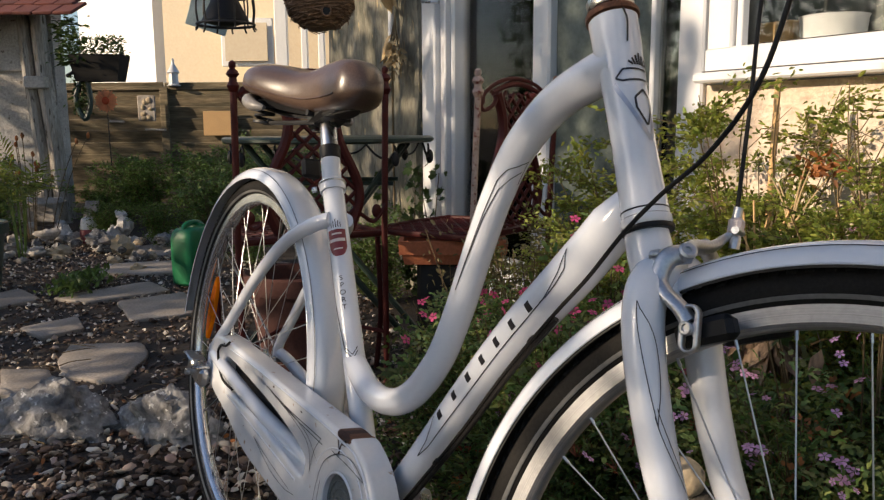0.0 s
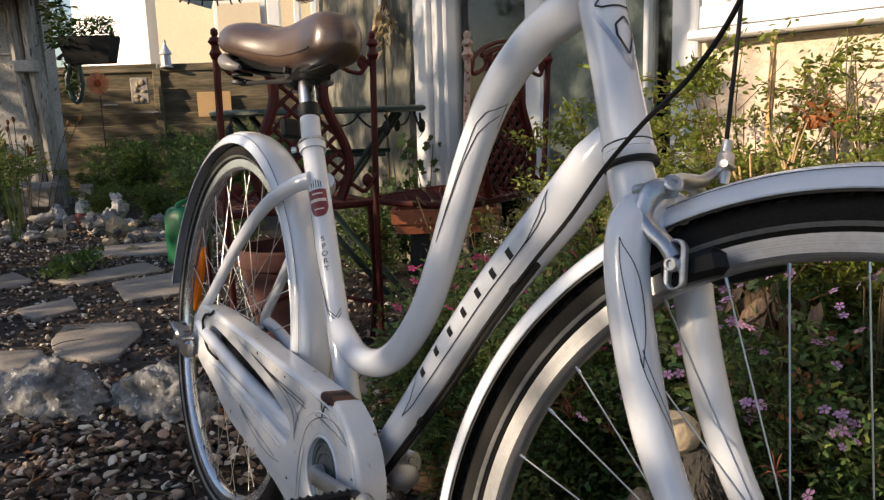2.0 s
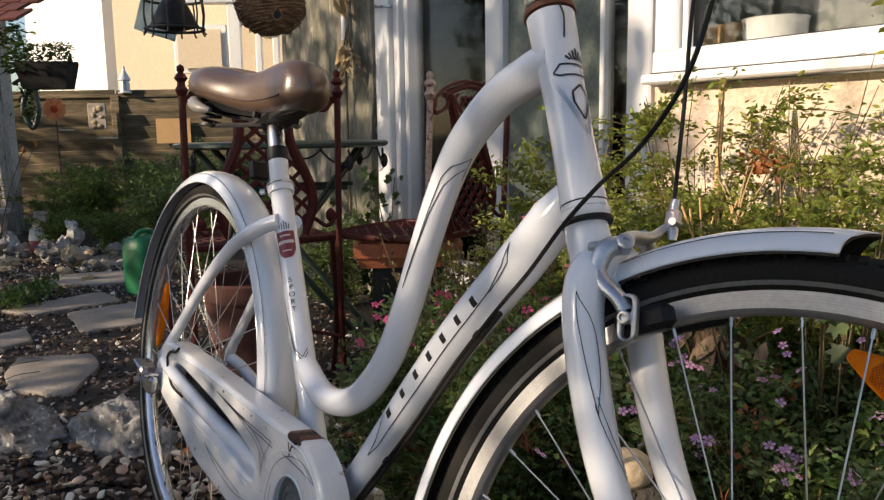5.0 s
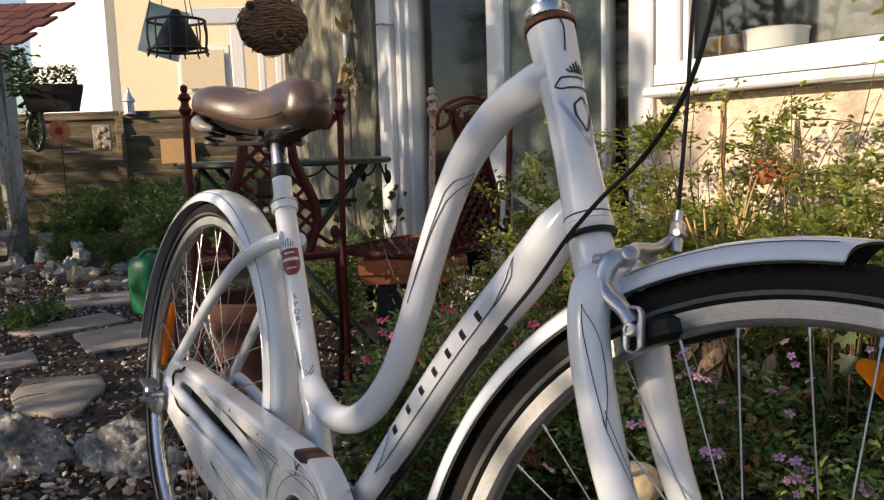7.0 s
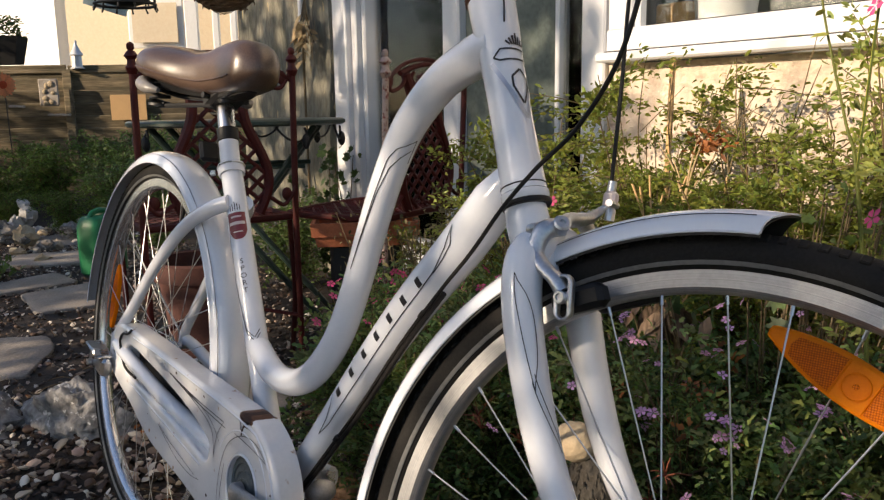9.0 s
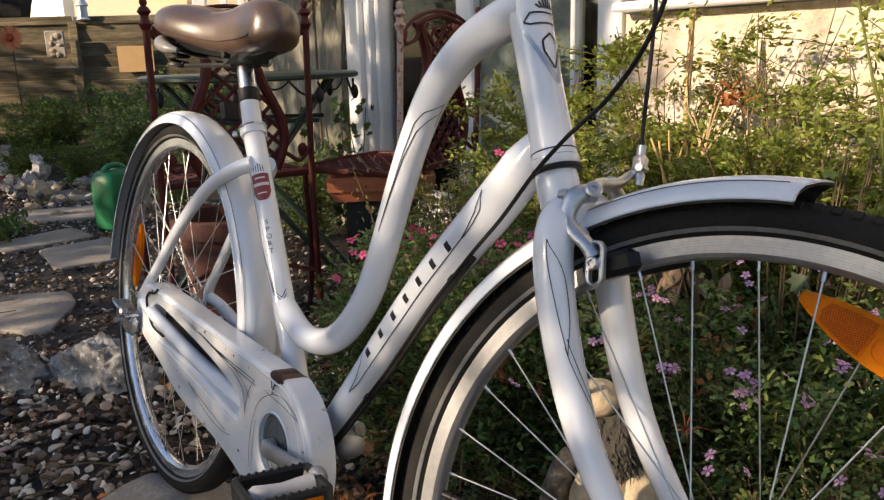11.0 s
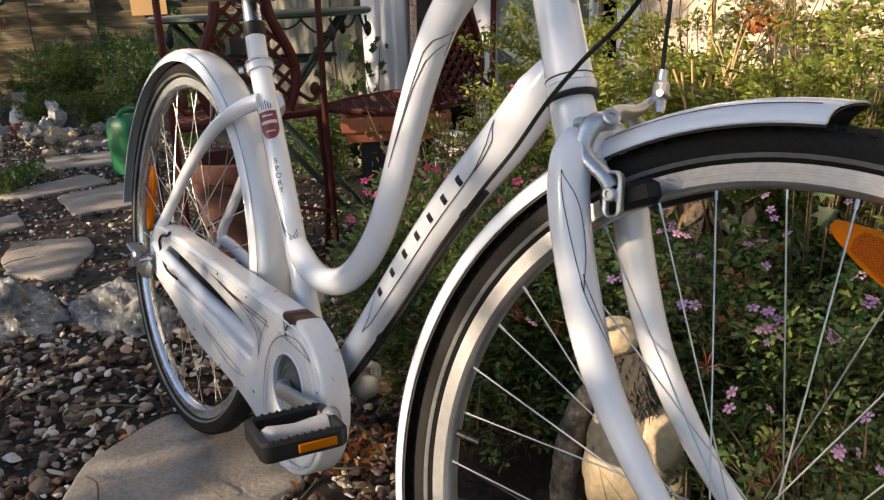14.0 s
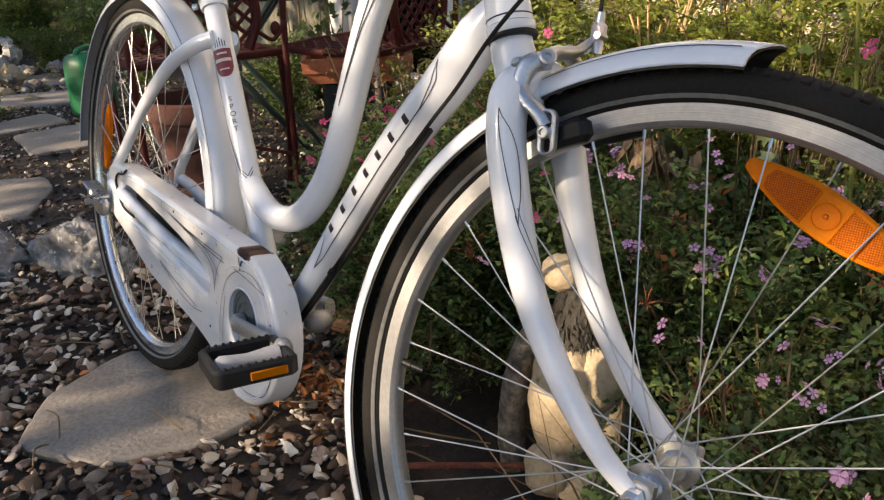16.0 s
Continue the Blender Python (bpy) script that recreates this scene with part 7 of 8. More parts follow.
def wall_planter():
    p = plan(-2.86, 6.5)
    t = thing("wall_planter", "wall trough coloured dark for shade, with trailing dry plants", "planter", pose(p.x, p.y, 1.165, 0, 0, PLAN_TURN))
    # near-black colour on the trough puts its shade into the material
    part("trough", Geo().grid([[Vector((x * w, y * d, z)) for x, y in ((-1, -1), (1, -1), (1, 1), (-1, 1))] for w, d, z in ((0.17, 0.08, 0.0), (0.21, 0.10, 0.19), (0.21, 0.10, 0.21), (0.19, 0.085, 0.21), (0.18, 0.08, 0.16))]), RUBBER, t)
    part("bracket", Geo().tube([(-0.20, 0.03, 0.10), (-0.30, 0.05, 0.05)], 0.015, 8), DARK_METAL, t)
    g = Geo()
    rnd = random.Random(31)
    scatter(g, "oval", [((rnd.uniform(-0.2, 0.2), rnd.uniform(-0.1, 0.1), 0.18 + rnd.uniform(0, 0.17)), (rnd.gauss(0, 1), rnd.gauss(0, 1), 0.4), rnd.uniform(0.025, 0.055)) for _ in range(520)], rnd)
    ob = new("foliage", leafy_mesh("foliage", g, LEAF_DARK))
    ob.parent = t
    # eaves plant under the roof tiles
    p = plan(-3.1, 6.5)
    e = thing("eaves_plant", "dry trailing plant under the shed eaves", "plant", pose(p.x, p.y, 1.42))
    g = Geo()
    scatter(g, "oval", [((rnd.gauss(0, 0.12), rnd.gauss(0, 0.05), rnd.uniform(-0.12, 0.25)), (rnd.gauss(0, 1), rnd.gauss(0, 1), -0.2), rnd.uniform(0.03, 0.07)) for _ in range(480)], rnd)
    ob = new("foliage", leafy_mesh("foliage", g, LEAF_DARK))
    ob.parent = e
    # green hose reel shape under the trough
    part("hose", Geo().tube(spline([(-0.16, -0.02, 0.0), (-0.20, -0.03, -0.15), (-0.14, -0.03, -0.30), (-0.09, -0.02, -0.18), (-0.10, -0.02, 0.0)], 5), 0.022, 8), GREEN_IRON, t, "dark green looped hose")
    g = Geo()
    scatter(g, "oval", [((-0.17 + rnd.gauss(0, 0.035), rnd.gauss(0.0, 0.03), rnd.uniform(-0.26, 0.05)), (rnd.gauss(0, 1), rnd.gauss(0, 1), -0.6), rnd.uniform(0.03, 0.06)) for _ in range(240)], rnd)
    ob = new("trailing_foliage", leafy_mesh("trailing_foliage", g, LEAF_DARK))
    ob.parent = t


wall_planter()


def fence_ornaments():
    p = plan(-3.047, 7.0)
    f = thing("flower_ornament", "orange flower ornament on a thin stake", "ornament", pose(p.x, p.y, 1.03, 90, 0, PLAN_TURN))
    g = Geo()
    for k in range(20):
        a = 2 * math.pi * k / 20
        g.grid([[Vector((r * math.cos(a) - w * math.sin(a), r * math.sin(a) + w * math.cos(a), z)) for w in (-ww, 0, ww)] for r, ww, z in ((0.02, 0.005, 0.01), (0.060, 0.015, 0.014), (0.088, 0.013, 0.004), (0.095 + 0.010 * (k % 2), 0.004, 0.0))], False, False)
    part("petals", g, PETAL_ORANGE, f)
    part("centre", Geo().lathe([(0.002, 0.03), (0.025, 0.026), (0.034, 0.012), (0.03, 0.004)], 18), PETAL_CORE, f)
    part("stake", Geo().tube([(0, 0, -0.01), (0.01, -1.03, -0.01)], 0.005, 6), DARK_METAL, f)
    t = pose(*plan(0, 8.45), 0, 0, PLAN_TURN)
    l = thing("garden_lantern", "small white lantern on the fence rail", "lantern", t @ pose(-2.98, 0.1, 1.235))
    part("body", Geo().lathe([(0.07, 0.0), (0.075, 0.01), (0.055, 0.02), (0.05, 0.13), (0.07, 0.14), (0.03, 0.21), (0.012, 0.25), (0.016, 0.27), (0.002, 0.29)], 8), UPVC, l)
    d = thing("wall_plaque", "pale relief plaque hung on the fence", "plaque", t @ pose(-3.25, 0.0, 1.00, 90, 0, 0))
    part("plate", Geo().box((0.19, 0.27, 0.02), pose(0, 0, 0), 0.01), PALE_STONE, d)
    rnd = random.Random(3)
    for k in range(9):
        part("relief", Geo().ball((rnd.uniform(-0.07, 0.07), rnd.uniform(-0.11, 0.11), 0.012), (rnd.uniform(0.015, 0.035), rnd.uniform(0.015, 0.035), 0.012), 10, 6), STATUE, d)


fence_ornaments()


def window_things():
    y = WALL_Y + 0.30
    tagged(part("windowsill_board", Geo().box((4.0, 0.35, 0.03), pose(1.9, y, 0.975), 0.004), UPVC), "inner white windowsill board", "sill", kind="structure")
    tagged(part("orange_box", Geo().box((0.12, 0.10, 0.10), pose(-0.105, y, 1.042), 0.006), PLY), "flat orange wooden box on the inner sill", "box")
    tagged(part("white_basin", Geo().lathe([(0.07, 0), (0.085, 0.004), (0.092, 0.095), (0.096, 0.10), (0.086, 0.095), (0.07, 0.01)], 28, pose(0.055, y, 0.992)), UPVC), "shallow white basin on the inner sill", "basin")
    c = thing("folding_chair", "brown padded chair with a white tube frame indoors", "chair", pose(-1.50, WALL_Y + 0.26, 0))
    part("pad", Geo().box((0.36, 0.03, 0.30), pose(0, 0, 1.00), 0.012), CUSHION, c, "tan padded back")
    part("frame", Geo().tube(spline([(-0.24, -0.02, 0), (-0.22, -0.02, 0.9), (-0.19, -0.02, 1.16), (-0.12, -0.02, 1.20), (0.12, -0.02, 1.20), (0.19, -0.02, 1.16), (0.22, -0.02, 0.9), (0.24, -0.02, 0)], 6), 0.013, 8), UPVC, c)
    part("shelf", Geo().box((0.5, 0.3, 0.03), pose(-0.05, 0.25, 0.86), 0.004), UPVC, c)
    r = thing("airer", "white wire drying rack inside the glazed door", "rack", pose(-1.20, WALL_Y + 0.20, 0.06))
    part("top_bar", Geo().tube([(-0.28, 0, 0.78), (0.30, 0, 0.80)], 0.008, 8), UPVC, r)
    for k in range(9):
        part("bar", Geo().tube([(-0.27 + k * 0.068, 0, 0.0), (-0.25 + k * 0.066, 0, 0.79)], 0.005, 6), UPVC, r)


window_things()


def odds():
    tagged(part("bamboo_cane", Geo().tube([(0.235, 1.28, 0), (0.24, 1.28, 0.45), (0.245, 1.285, 0.89)], 0.0075, 10), PLY), "pale bamboo cane standing in the shrub", "cane")
    # bracket cup under the bottom bracket
    part("stand_mount", Geo().ball((0.606, 0.02, -0.052), (0.015, 0.022, 0.016), 18, 12), DULL, bike, "dull alloy stand mount")
    g = Geo()
    rnd = random.Random(12)
    places = [((0.325 + rnd.gauss(0, 0.055), 0.195 + rnd.gauss(0, 0.055), rnd.uniform(0.008, 0.045)), (rnd.gauss(0, 1), rnd.gauss(0, 1), rnd.gauss(0, 0.4)), rnd.uniform(0.014, 0.030)) for _ in range(170)]
    places += [((rnd.uniform(-1.2, 1.0), rnd.uniform(-0.6, 0.3), 0.012), (rnd.gauss(0, 1), rnd.gauss(0, 1), 0.1), rnd.uniform(0.01, 0.03)) for _ in range(90)]
    scatter(g, "oval", places, rnd, 1.0)
    ob = new("leaf_litter", leafy_mesh("leaf_litter", g, LEAF_DEAD))
    tagged(ob, "dry brown fallen leaves on the gravel", "leaves", kind="stuff")
    g = Geo()
    for _ in range(70):
        x, y, a, l = rnd.uniform(-1.6, 1.0), rnd.uniform(-0.6, 0.35), rnd.uniform(0, 6.28), rnd.uniform(0.04, 0.16)
        p, q = Vector((x, y, 0.012)), Vector((x + l * math.cos(a), y + l * math.sin(a), 0.014))
        g.tube(spline([p, p.lerp(q, 0.5) + Vector((rnd.gauss(0, 0.01), rnd.gauss(0, 0.01), 0.006)), q], 3), 0.0016, 5)
    tagged(part("fallen_twigs", g, STEM), "thin fallen twigs on the gravel", "twigs", kind="stuff")

    # rusty stone, climbers and dry stalks
    tagged(part("stone", blob((0.158, 0.365, 0.02), (0.035, 0.03, 0.03), 0.2, 51, 18, 12), TAN_STONE, sharp=50), "tan orange stone in shade by the pedal", "stone", "border stones")
    v = thing("climber", "thin dark ivy climbing at the door frame foot", "plant")
    gv, gl = Geo(), Geo()
    spots = []
    for k in range(9):
        p0 = Vector((-1.95 + rnd.uniform(0, 0.35), 1.42, 0))
        p2 = p0 + Vector((rnd.gauss(0.05, 0.12), rnd.uniform(-0.04, 0.03), rnd.uniform(0.25, 0.62)))
        path = spline([p0, p0.lerp(p2, 0.5) + Vector((rnd.gauss(0, 0.06), 0, 0)), p2], 6)
        gv.tube(path, 0.0022, 5)
        for q in path[2:]:
            for _ in range(3):
                spots.append((tuple(q + Vector((rnd.gauss(0, 0.02), rnd.gauss(-0.01, 0.01), rnd.gauss(0, 0.015)))), (rnd.gauss(0, 1), rnd.gauss(-0.5, 0.6), rnd.gauss(0, 0.6)), rnd.uniform(0.03, 0.06)))
    scatter(gl, "lobed", spots, rnd, 0.2)
    part("stem", gv, STEM, v)
    new("foliage", leafy_mesh("foliage", gl, LEAF_DARK)).parent = v
    d = thing("dry_plant", "faded brown dry plant clump behind the bicycle", "plant")
    gv, gl = Geo(), Geo()
    spots = []
    for k in range(60):
        p0 = Vector((-0.22 + rnd.gauss(0, 0.10), 0.86 + rnd.gauss(0, 0.06), 0))
        p2 = p0 + Vector((rnd.gauss(0, 0.10), rnd.gauss(0, 0.06), rnd.uniform(0.30, 0.53)))
        path = spline([p0, p0.lerp(p2, 0.5), p2], 3)
        gv.tube(path, 0.0014, 4)
        for q in path[3:]:
            for _ in range(6):
                spots.append((tuple(q + Vector((rnd.gauss(0, 0.02), rnd.gauss(0, 0.02), rnd.gauss(0, 0.02)))), (rnd.gauss(0, 1), rnd.gauss(0, 1), rnd.gauss(0, 0.6)), rnd.uniform(0.012, 0.024)))
    scatter(gl, "oval", spots, rnd, 0.4)
    part("stem", gv, STEM, d)
    new("foliage", leafy_mesh("foliage", gl, DRY_OLIVE)).parent = d
    f = thing("tall_flower", "tall leaning green stalk with small pink flowers", "plant")
    path = spline([(1.02, 0.72, 0), (0.985, 0.74, 0.40), (0.945, 0.75, 0.68), (0.925, 0.75, 0.75), (0.884, 0.75, 0.90), (0.87, 0.75, 0.99)], 5)
    part("stalk", Geo().tube(path, lerp_list([0.004, 0.003, 0.002, 0.0014], len(path)), 7), LEAF_PALE, f)
    part("stalk", Geo().tube(spline([(0.945, 0.75, 0.68), (0.955, 0.745, 0.82), (0.965, 0.74, 0.96)], 5), 0.002, 6), LEAF_PALE, f)
    gl = Geo()
    scatter(gl, "oval", [(tuple(rnd.choice(path[8:]) + Vector((rnd.gauss(0, 0.015), rnd.gauss(0, 0.015), 0))), (rnd.gauss(0, 1), rnd.gauss(0, 1), -0.2), rnd.uniform(0.012, 0.028)) for _ in range(45)], rnd, 0.4)
    new("foliage", leafy_mesh("foliage", gl, LEAF_PALE)).parent = f
    for x, y, z in ((0.965, 0.738, 0.962), (0.960, 0.735, 0.905), (0.975, 0.742, 0.62)):
        ob = new("flower", FLOWER_RED_ME)
        ob.matrix_basis = pose(x, y, z, 70, 0, -30) @ Matrix.Scale(1.5, 4)
        ob.parent = f
    # sandy dead twigs in the shrub
    w = thing("dead_branches", "sandy dead twigs sticking out of the shrub", "branch")
    for k in range(12):
        x0 = 0.52 + rnd.gauss(0, 0.16)
        p0 = Vector((x0, 1.22, 0.40))
        p1 = Vector((x0 + rnd.gauss(0, 0.10), 1.22 + rnd.gauss(0, 0.03), 0.66))
        p2 = p1 + Vector((rnd.gauss(0.03, 0.08), rnd.gauss(0, 0.03), rnd.uniform(0.10, 0.27)))
        part("twig", Geo().tube(spline([p0, p1, p2], 4), lerp_list([0.0028, 0.0018, 0.0009], 9), 5), STEM, w)
        p3 = p1.lerp(p2, 0.3) + Vector((rnd.gauss(0, 0.09), rnd.gauss(0, 0.02), rnd.uniform(0.04, 0.12)))
        part("twig", Geo().tube([p1.lerp(p2, 0.25), p3], [0.0014, 0.0007], 5), STEM, w)
    for k in range(9):
        p0 = Vector((0.42 + rnd.gauss(0, 0.03), 1.0, 0.30))
        p2 = p0 + Vector((rnd.gauss(0, 0.11), rnd.gauss(0, 0.05), rnd.uniform(0.18, 0.42)))
        part("twig", Geo().tube(spline([p0, p0.lerp(p2, 0.5) + Vector((rnd.gauss(0, 0.02), 0, 0)), p2], 4), 0.0022, 5), PLY, w)

    # fern, dark pot and dry stalks by the shed, weeds between the slabs
    f = thing("fern", "sunlit green fern at the foot of the shed", "fern", pose(-4.05, -0.02, 0.18))
    g = Geo()
    scatter(g, "fern", [((rnd.gauss(0, 0.05), rnd.gauss(0, 0.05), rnd.uniform(0.15, 0.36)), (math.cos(a), math.sin(a), 0.5), rnd.uniform(0.22, 0.36)) for a in np.linspace(0, 6.28, 30)], rnd, 1.2)
    new("fronds", leafy_mesh("fronds", g, LEAF_PALE)).parent = f
    for a in np.linspace(0, 6.28, 9):
        part("stem", Geo().tube([(0.02 * math.cos(a), 0.02 * math.sin(a), -0.185), (0.05 * math.cos(a), 0.05 * math.sin(a), 0.25)], 0.004, 5), LEAF_MID, f)
    pot("glazed_pot", -3.02, -0.30, 0.15, 0.34, GREEN_IRON, "dark blue-green glazed pot beside the path")
    for x, y in ((-2.73, 0.12), (-2.86, 0.19), (-2.62, 0.05)):
        w2 = thing("weed_tuft", "small green weed tuft between the path slabs", "weed", pose(x, y, 0), "path weeds")
        g = Geo()
        scatter(g, "oval", [((rnd.gauss(0, 0.05), rnd.gauss(0, 0.05), rnd.uniform(0.005, 0.07)), (rnd.gauss(0, 1), rnd.gauss(0, 1), 1.0), rnd.uniform(0.02, 0.045)) for _ in range(140)], rnd, 0.6)
        new("foliage", leafy_mesh("foliage", g, LEAF_MID)).parent = w2
    s2 = thing("dry_stalks", "brown dry flower stalks against the shed wall", "plant", pose(-4.75, 0.10, 0))
    for k in range(16):
        x, l = rnd.gauss(0, 0.10), rnd.uniform(0.42, 0.75)
        part("stalk", Geo().tube(spline([(x * 0.5, x * 0.5, 0), (x * 0.8, x, l * 0.6), (x * 1.2, x * 1.5, l)], 3), 0.003, 5), STEM, s2)
        part("seed_head", Geo().ball((x * 1.2, x * 1.5, l), (0.012, 0.012, 0.02), 8, 6, 0.3, k), LEAF_DEAD, s2)


odds()


def bed_details():
    rnd = random.Random(58)
    # tan dead leaves hanging on a stalk
    w = thing("dead_leaf_bunch", "bunch of dead tan leaves hanging on a stalk", "plant", pose(0.63, 0.77, 0))
    part("stalk", Geo().tube(spline([(0.0, 0.02, 0), (0.01, 0.02, 0.25), (0.0, 0.0, 0.435)], 4), 0.003, 6), STEM, w)
    g = Geo()
    scatter(g, "oval", [((rnd.gauss(0, 0.026), rnd.gauss(0, 0.012), 0.425 + rnd.gauss(0, 0.008)), (rnd.gauss(0, 0.18), rnd.gauss(-0.1, 0.15), -1.0), rnd.uniform(0.05, 0.085)) for _ in range(30)], rnd, 0.1, 0.9)
    new("leaves", leafy_mesh("leaves", g, SPLIT_WOOD)).parent = w
    # broad-leaved plants
    for name, label, spots, size, mat in (
            ("broad_leaf_plant", "low plant with broad dark green leaves", [(0.652 + rnd.gauss(0, 0.012), 0.73 + rnd.gauss(0, 0.01), 0.455) for _ in range(3)] + [(0.784 + rnd.gauss(0, 0.02), 0.80, 0.462 + rnd.gauss(0, 0.01)) for _ in range(4)] + [(0.58 + rnd.gauss(0, 0.04), 0.74, 0.43 + rnd.gauss(0, 0.02)) for _ in range(5)], 0.046, LEAF_DARK),
            ("bramble", "dark bramble with broad lobed leaves", [(rnd.uniform(0.72, 1.30), rnd.uniform(0.90, 1.02), rnd.uniform(0.42, 0.66)) for _ in range(150)], 0.034, LEAF_MID)):
        t = thing(name, label, "plant", pose(0.75, 0.86, 0))
        base = Vector((0.75, 0.86, 0))
        gl, gs = Geo(), Geo()
        scatter(gl, "lobed", [(tuple(Vector(p) - base), (rnd.gauss(0.4, 0.8), rnd.gauss(-0.6, 0.6), rnd.gauss(0.1, 0.4)), size * rnd.uniform(0.7, 1.2)) for p in spots], rnd, 0.5, 0.9)
        for p in spots:
            q = Vector(p) - base
            gs.tube(spline([(q.x * 0.5, q.y * 0.4, 0), (q.x * 0.8, q.y * 0.7, q.z * 0.6), q], 3), 0.0016, 5)
        new("foliage", leafy_mesh("foliage", gl, mat)).parent = t
        tagged(part("stalk", gs, STEM, t), kind="stuff")
    # forked straw stems with a dry red-brown head
    d = thing("dry_umbel", "forked straw-coloured dead stems with a red-brown head", "plant")
    foot = Vector((0.452, 1.05, 0.0))
    fork = Vector((0.455, 1.05, 0.57))
    part("stem", Geo().tube(spline([foot, foot.lerp(fork, 0.5) + Vector((0.01, 0, 0)), fork], 5), 0.0032, 6), STRAW_PALE, d)
    for x, z in ((0.395, 0.70), (0.42, 0.665), (0.498, 0.705), (0.52, 0.68), (0.475, 0.72)):
        part("stem", Geo().tube(spline([fork, fork.lerp(Vector((x, 1.05, z)), 0.5) + Vector((rnd.gauss(0, 0.004), 0, 0.006)), (x, 1.05 + rnd.gauss(0, 0.01), z)], 4), lerp_list([0.0026, 0.0018, 0.0012], 9), 6), STRAW_PALE, d)
    g = Geo()
    scatter(g, "oval", [((0.508 + rnd.gauss(0, 0.018), 1.05 + rnd.gauss(0, 0.012), 0.70 + rnd.gauss(0, 0.015)), (rnd.gauss(0, 1), rnd.gauss(0, 1), rnd.gauss(0.3, 0.6)), rnd.uniform(0.012, 0.026)) for _ in range(80)], rnd, 0.3)
    new("head", leafy_mesh("head", g, LEAF_DEAD)).parent = d
    # reddish dry sprigs low among the leaves
    g = Geo()
    for _ in range(46):
        x = rnd.uniform(0.45, 1.6)
        p = Vector((x, bed_edge(x) + rnd.uniform(0.10, 0.55), rnd.uniform(0.16, 0.30)))
        for _k in range(7):
            e = p + Vector((rnd.gauss(0, 0.018), rnd.gauss(0, 0.018), rnd.uniform(-0.01, 0.035)))
            g.tube([p, p.lerp(e, 0.5) + Vector((0, 0, 0.004)), e], [0.0014, 0.0011, 0.0004], 4)
    tagged(new("dry_sprigs", leafy_mesh("dry_sprigs", g, SPRIG)), "reddish dry seed sprigs among the bedding leaves", "sprigs", kind="stuff")
    # rusty rod and dark stick
    rod = Geo().tube(spline([(0.60, 0.135, 0.012), Vector((0.60, 0.135, 0.012)).lerp(Vector((0.85, 0.405, 0.02)), 0.5) + Vector((0, 0, 0.004)), (0.85, 0.405, 0.02)], 5), 0.005, 8)
    tagged(part("rusty_rod", rod, RUST_RED, None), "thin rusty red rod lying at the bed edge", "rod")
    stick = Geo().tube(spline([(0.285, 0.224, 0.024), Vector((0.285, 0.224, 0.024)).lerp(Vector((0.412, 0.211, 0.012)), 0.5) + Vector((0.006, 0, 0.004)), (0.412, 0.211, 0.012)], 5), lerp_list([0.006, 0.0055, 0.004], 11), 8)
    tagged(part("stick", stick, STEM, None), "dark bark-covered stick lying on the gravel", "stick")
    # pale ledges and a shell on the fence
    t = pose(*plan(0, 8.45), 0, 0, PLAN_TURN)
    for x, z, w in ((-3.19, 0.775, 0.22), (-3.60, 0.865, 0.15)):
        tagged(part("fence_ledge", Geo().box((w, 0.05, 0.022), t @ pose(x, 0.06, z, 0, 1.5, 0), 0.006), SHED_WALL), "small pale ledge fixed to the fence", "ledge")


bed_details()


def pillar_things():
    """A pale pole and a bunch of dried leaves against the old pillar."""
    p = thing("garden_pole", "pale painted pole standing against the pillar", "pole", pose(-1.937, 1.445, 0))
    part("shaft", Geo().tube([(0, 0, 1.16), (0.002, 0.002, 1.9), (0, 0, 2.9)], 0.0135, 12), UPVC, p)
    part("stake", Geo().tube([(0, 0.004, 0), (0, 0.004, 1.17)], 0.006, 8), STEM, p, "thin brown stake")
    d = thing("dried_bunch", "bunch of dried tan leaves hung on the pillar", "plant", pose(-1.885, 1.440, 1.30))
    rnd = random.Random(15)
    g, gs = Geo(), Geo()
    for k in range(13):
        a, l = rnd.gauss(0, 0.16), rnd.uniform(0.14, 0.30)
        tip = Vector((math.sin(a) * l, rnd.uniform(-0.03, 0.0), -l))
        gs.tube(spline([(0, 0, 0), tip * 0.5 + Vector((rnd.gauss(0, 0.01), 0, 0)), tip], 3), 0.002, 5)
        scatter(g, "oval", [(tuple(tip * q), (math.sin(a) + rnd.gauss(0, 0.5), -0.3, -0.8), rnd.uniform(0.04, 0.085)) for q in (0.5, 0.7, 0.85, 1.0)], rnd, 0.1, 0.8)
    scatter(g, "oval", [((rnd.gauss(0.0, 0.02), -0.015, rnd.uniform(0.0, 0.22)), (0.2, -0.3, 0.9), rnd.uniform(0.05, 0.10)) for _ in range(22)], rnd, 0.1, 0.8)
    new("leaves", leafy_mesh("leaves", g, STRAW_PALE)).parent = d
    tagged(part("stalk", gs, STEM, d), kind="stuff")


pillar_things()


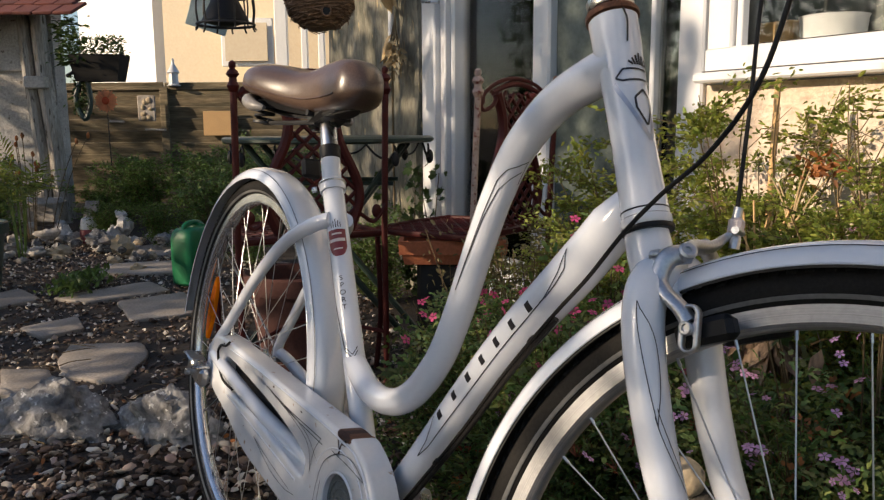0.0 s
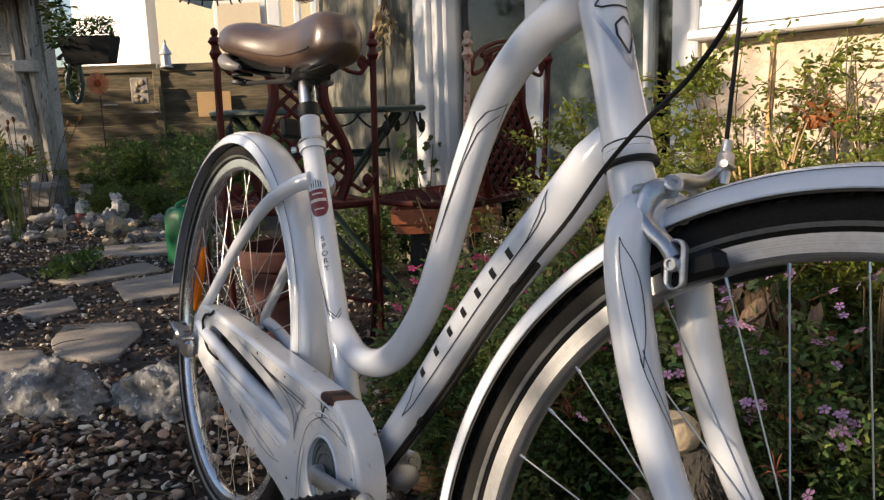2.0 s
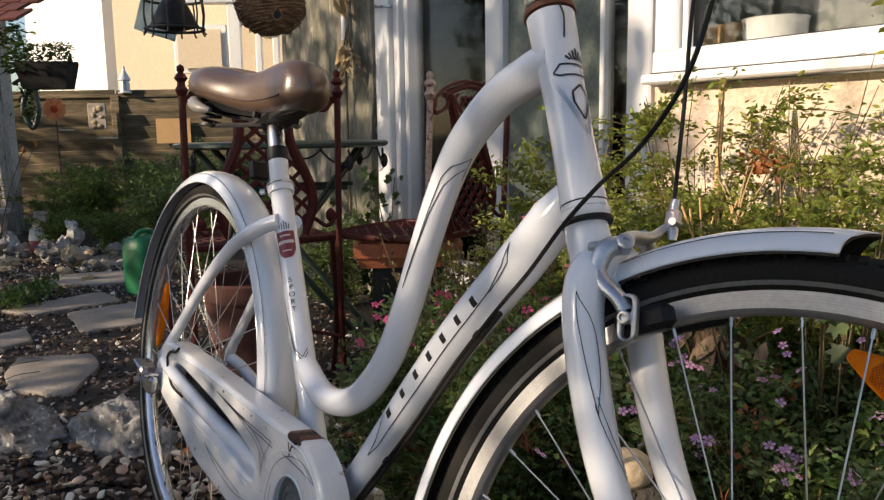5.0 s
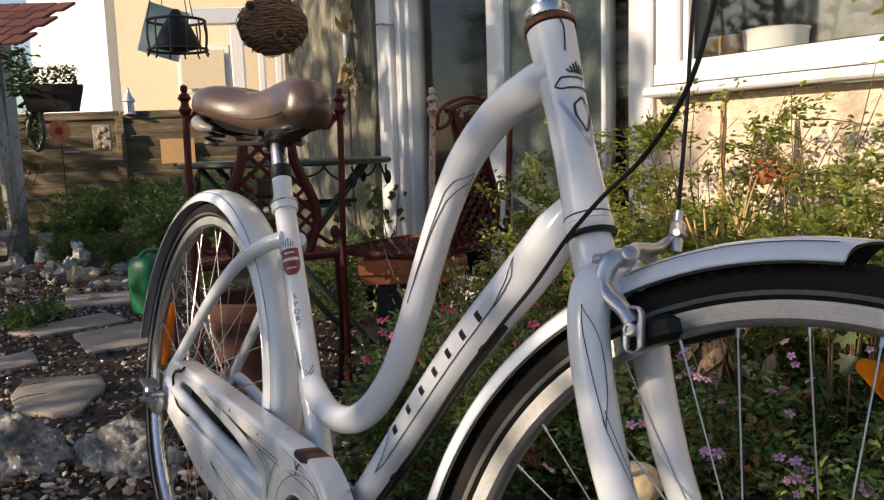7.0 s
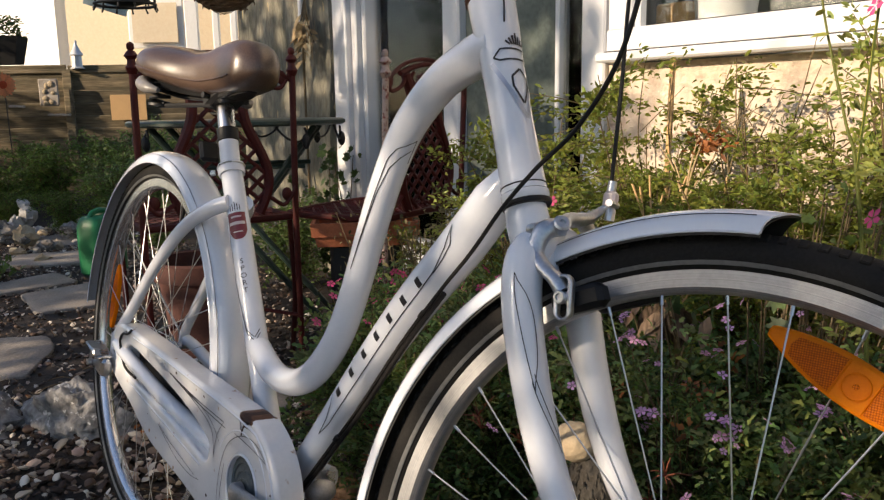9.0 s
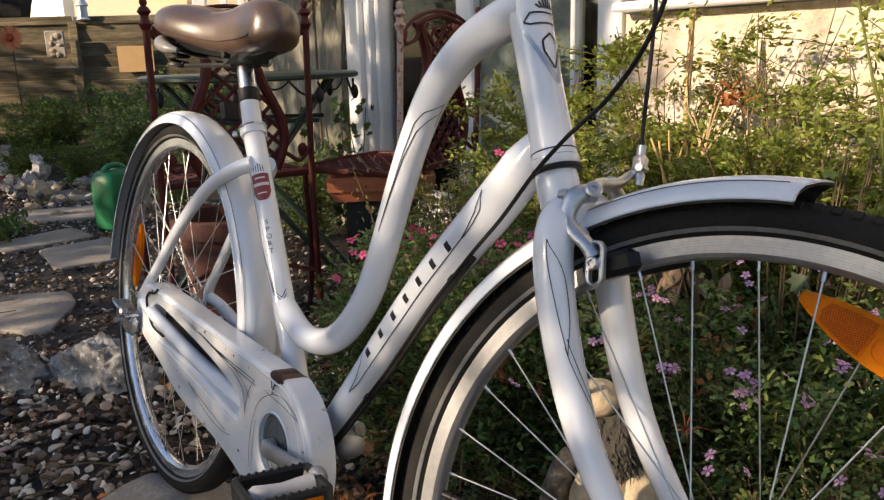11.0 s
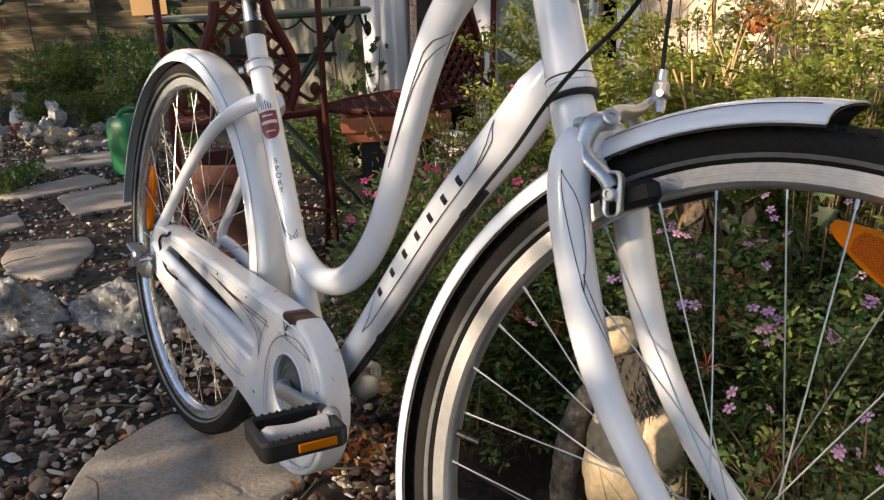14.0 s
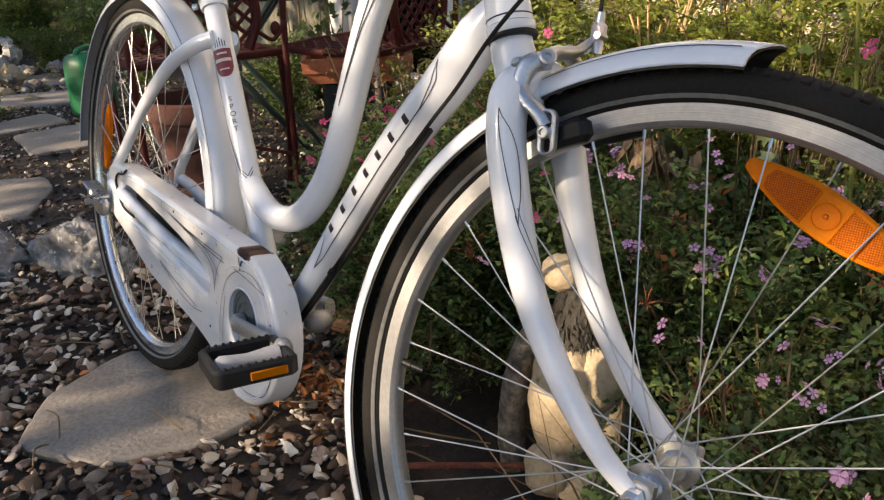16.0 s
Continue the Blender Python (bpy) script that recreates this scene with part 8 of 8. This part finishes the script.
def boundary_hedge():
    """An unseen loose hedge, added on the sunny side to dapple the low sun."""
    t = thing("boundary_hedge", "unseen loose hedge with gaps, added to dapple the sun", "hedge")
    rnd = random.Random(77)
    g, gs = Geo(), Geo()
    places = []
    for i in range(26):
        x = -9.0 + i * 0.42
        gs.tube(spline([(x, -5.1, 0), (x + rnd.gauss(0, 0.1), -5.05, 1.6), (x + rnd.gauss(0, 0.25), -5.0 + rnd.gauss(0, 0.1), 3.2)], 5), lerp_list([0.035, 0.02, 0.008], 11), 6)
    while len(places) < 17500:
        x, z = rnd.uniform(-9.5, 2.5), rnd.uniform(0.0, 4.4)
        dens = 0.25 + 0.75 * noise.noise(Vector((x * 1.5, z * 1.5, 4.0))) + 0.85 * noise.noise(Vector((x * 4.0, z * 4.0, 9.0)))
        top = float(np.interp(x, [-9, -7.0, -4.3, -3.9, -3.0, -2.2, -1.68, -1.42, -0.35, -0.12, 2.5], [3.05, 3.25, 3.6, 4.2, 4.2, 3.7, 3.6, 2.46, 2.42, 2.64, 2.66])) + 0.16 * noise.noise(Vector((x * 2.1, 3.0, 1.0)))
        dens = (dens + 0.30) * float(np.interp(z, [1.2, 1.45, 1.75, 1.92, 2.15, 2.3], [0.9, 0.52, 0.52, 0.95 if -1.1 < x < -0.42 else 0.50, 0.95 if -1.1 < x < -0.42 else 0.52, 0.75])) if z < top else 0.0
        # gaps set where sunlight should reach chosen things
        for gx, gz, wx, wz in ((-0.27, 2.05, 0.13, 0.17), (-0.95, 2.08, 0.13, 0.06), (-0.85, 1.69, 0.16, 0.05), (-0.20, 2.40, 0.08, 0.10), (-0.36, 2.44, 0.05, 0.05), (0.14, 2.14, 0.20, 0.11), (-1.38, 2.30, 0.16, 0.12), (-2.95, 3.40, 0.16, 0.10), (-3.25, 3.29, 0.07, 0.08), (-3.28, 3.52, 0.05, 0.09), (-7.35, 3.03, 0.14, 0.12), (0.11, 2.33, 0.11, 0.10)):
            if ((x - gx) / wx) ** 2 + ((z - gz) / wz) ** 2 < 1 + 0.5 * noise.noise(Vector((x * 9, z * 9, 2))):
                dens *= 0.18
        if -1.25 < x < -0.36 and 2.44 < z:
            dens *= 0.45
        if x < -2.3:
            dens *= 0.86
        if -2.3 < x < -1.45 and 1.40 < z < 1.80:
            dens *= 0.55
        if -1.4 < x < 0.05 and 1.62 < z < 2.43:
            dens = 0.0
        if x > -0.02 and 1.95 < z < 2.38:
            dens *= 0.28
        if x > -0.12 and 2.38 < z < top:
            dens = max(dens, 0.85)
        if rnd.random() < dens:
            places.append(((x, -5.0 + rnd.gauss(0, 0.22), z), (rnd.gauss(0, 1), rnd.gauss(0, 1), rnd.gauss(0, 1)), rnd.uniform(0.10, 0.19)))
    # a thicker added stretch, its small openings aimed at wanted sun patches
    openings = ((-0.800, 2.125, 0.022, 0.016), (-0.912, 2.139, 0.085, 0.030), (-0.935, 2.234, 0.050, 0.032), (-0.37, 2.409, 0.032, 0.024), (-0.202, 2.441, 0.045, 0.036), (-0.287, 2.297, 0.026, 0.020), (-0.332, 2.262, 0.024, 0.018), (-0.182, 2.330, 0.026, 0.016), (-0.225, 2.236, 0.020, 0.018), (-0.315, 2.150, 0.016, 0.030), (-0.099, 2.262, 0.024, 0.028), (-1.086, 2.414, 0.11, 0.032), (-0.535, 2.192, 0.028, 0.018), (-0.731, 2.132, 0.030, 0.018), (-0.676, 2.316, 0.026, 0.040), (-0.27, 2.05, 0.10, 0.12), (-1.14, 2.24, 0.10, 0.06), (-1.04, 2.06, 0.08, 0.05), (-0.89, 1.69, 0.20, 0.025), (-0.72, 1.76, 0.07, 0.02))
    made = 0
    while made < 4300:
        x, z = rnd.uniform(-1.45, 0.06), rnd.uniform(1.60, 2.44)
        wob = 1 + 0.35 * noise.noise(Vector((x * 14, z * 14, 6)))
        if any(((x - gx) / (wx + 0.026)) ** 2 + ((z - gz) / (wz + 0.026)) ** 2 < wob for gx, gz, wx, wz in openings) or noise.noise(Vector((x * 7, z * 7, 3.0))) > 0.42:
            made += 0.05
            continue
        places.append(((x, -5.0 + rnd.gauss(0, 0.10), z), (rnd.gauss(0, 1), rnd.gauss(0, 1), rnd.gauss(0, 1)), rnd.uniform(0.045, 0.085)))
        made += 1
    for _ in range(330):
        x, z = rnd.uniform(-0.46, 0.0), rnd.uniform(2.42, 2.70)
        if noise.noise(Vector((x * 11, z * 11, 8.0))) < 0.12:
            places.append(((x, -5.0 + rnd.gauss(0, 0.10), z), (rnd.gauss(0, 1), rnd.gauss(0, 1), rnd.gauss(0, 1)), rnd.uniform(0.045, 0.085)))
    scatter(g, "oval", places, rnd, 0.3)
    ob = new("foliage", leafy_mesh("foliage", g, LEAF_DARK))
    ob.parent = t
    part("branches", gs, STEM, t)


boundary_hedge()
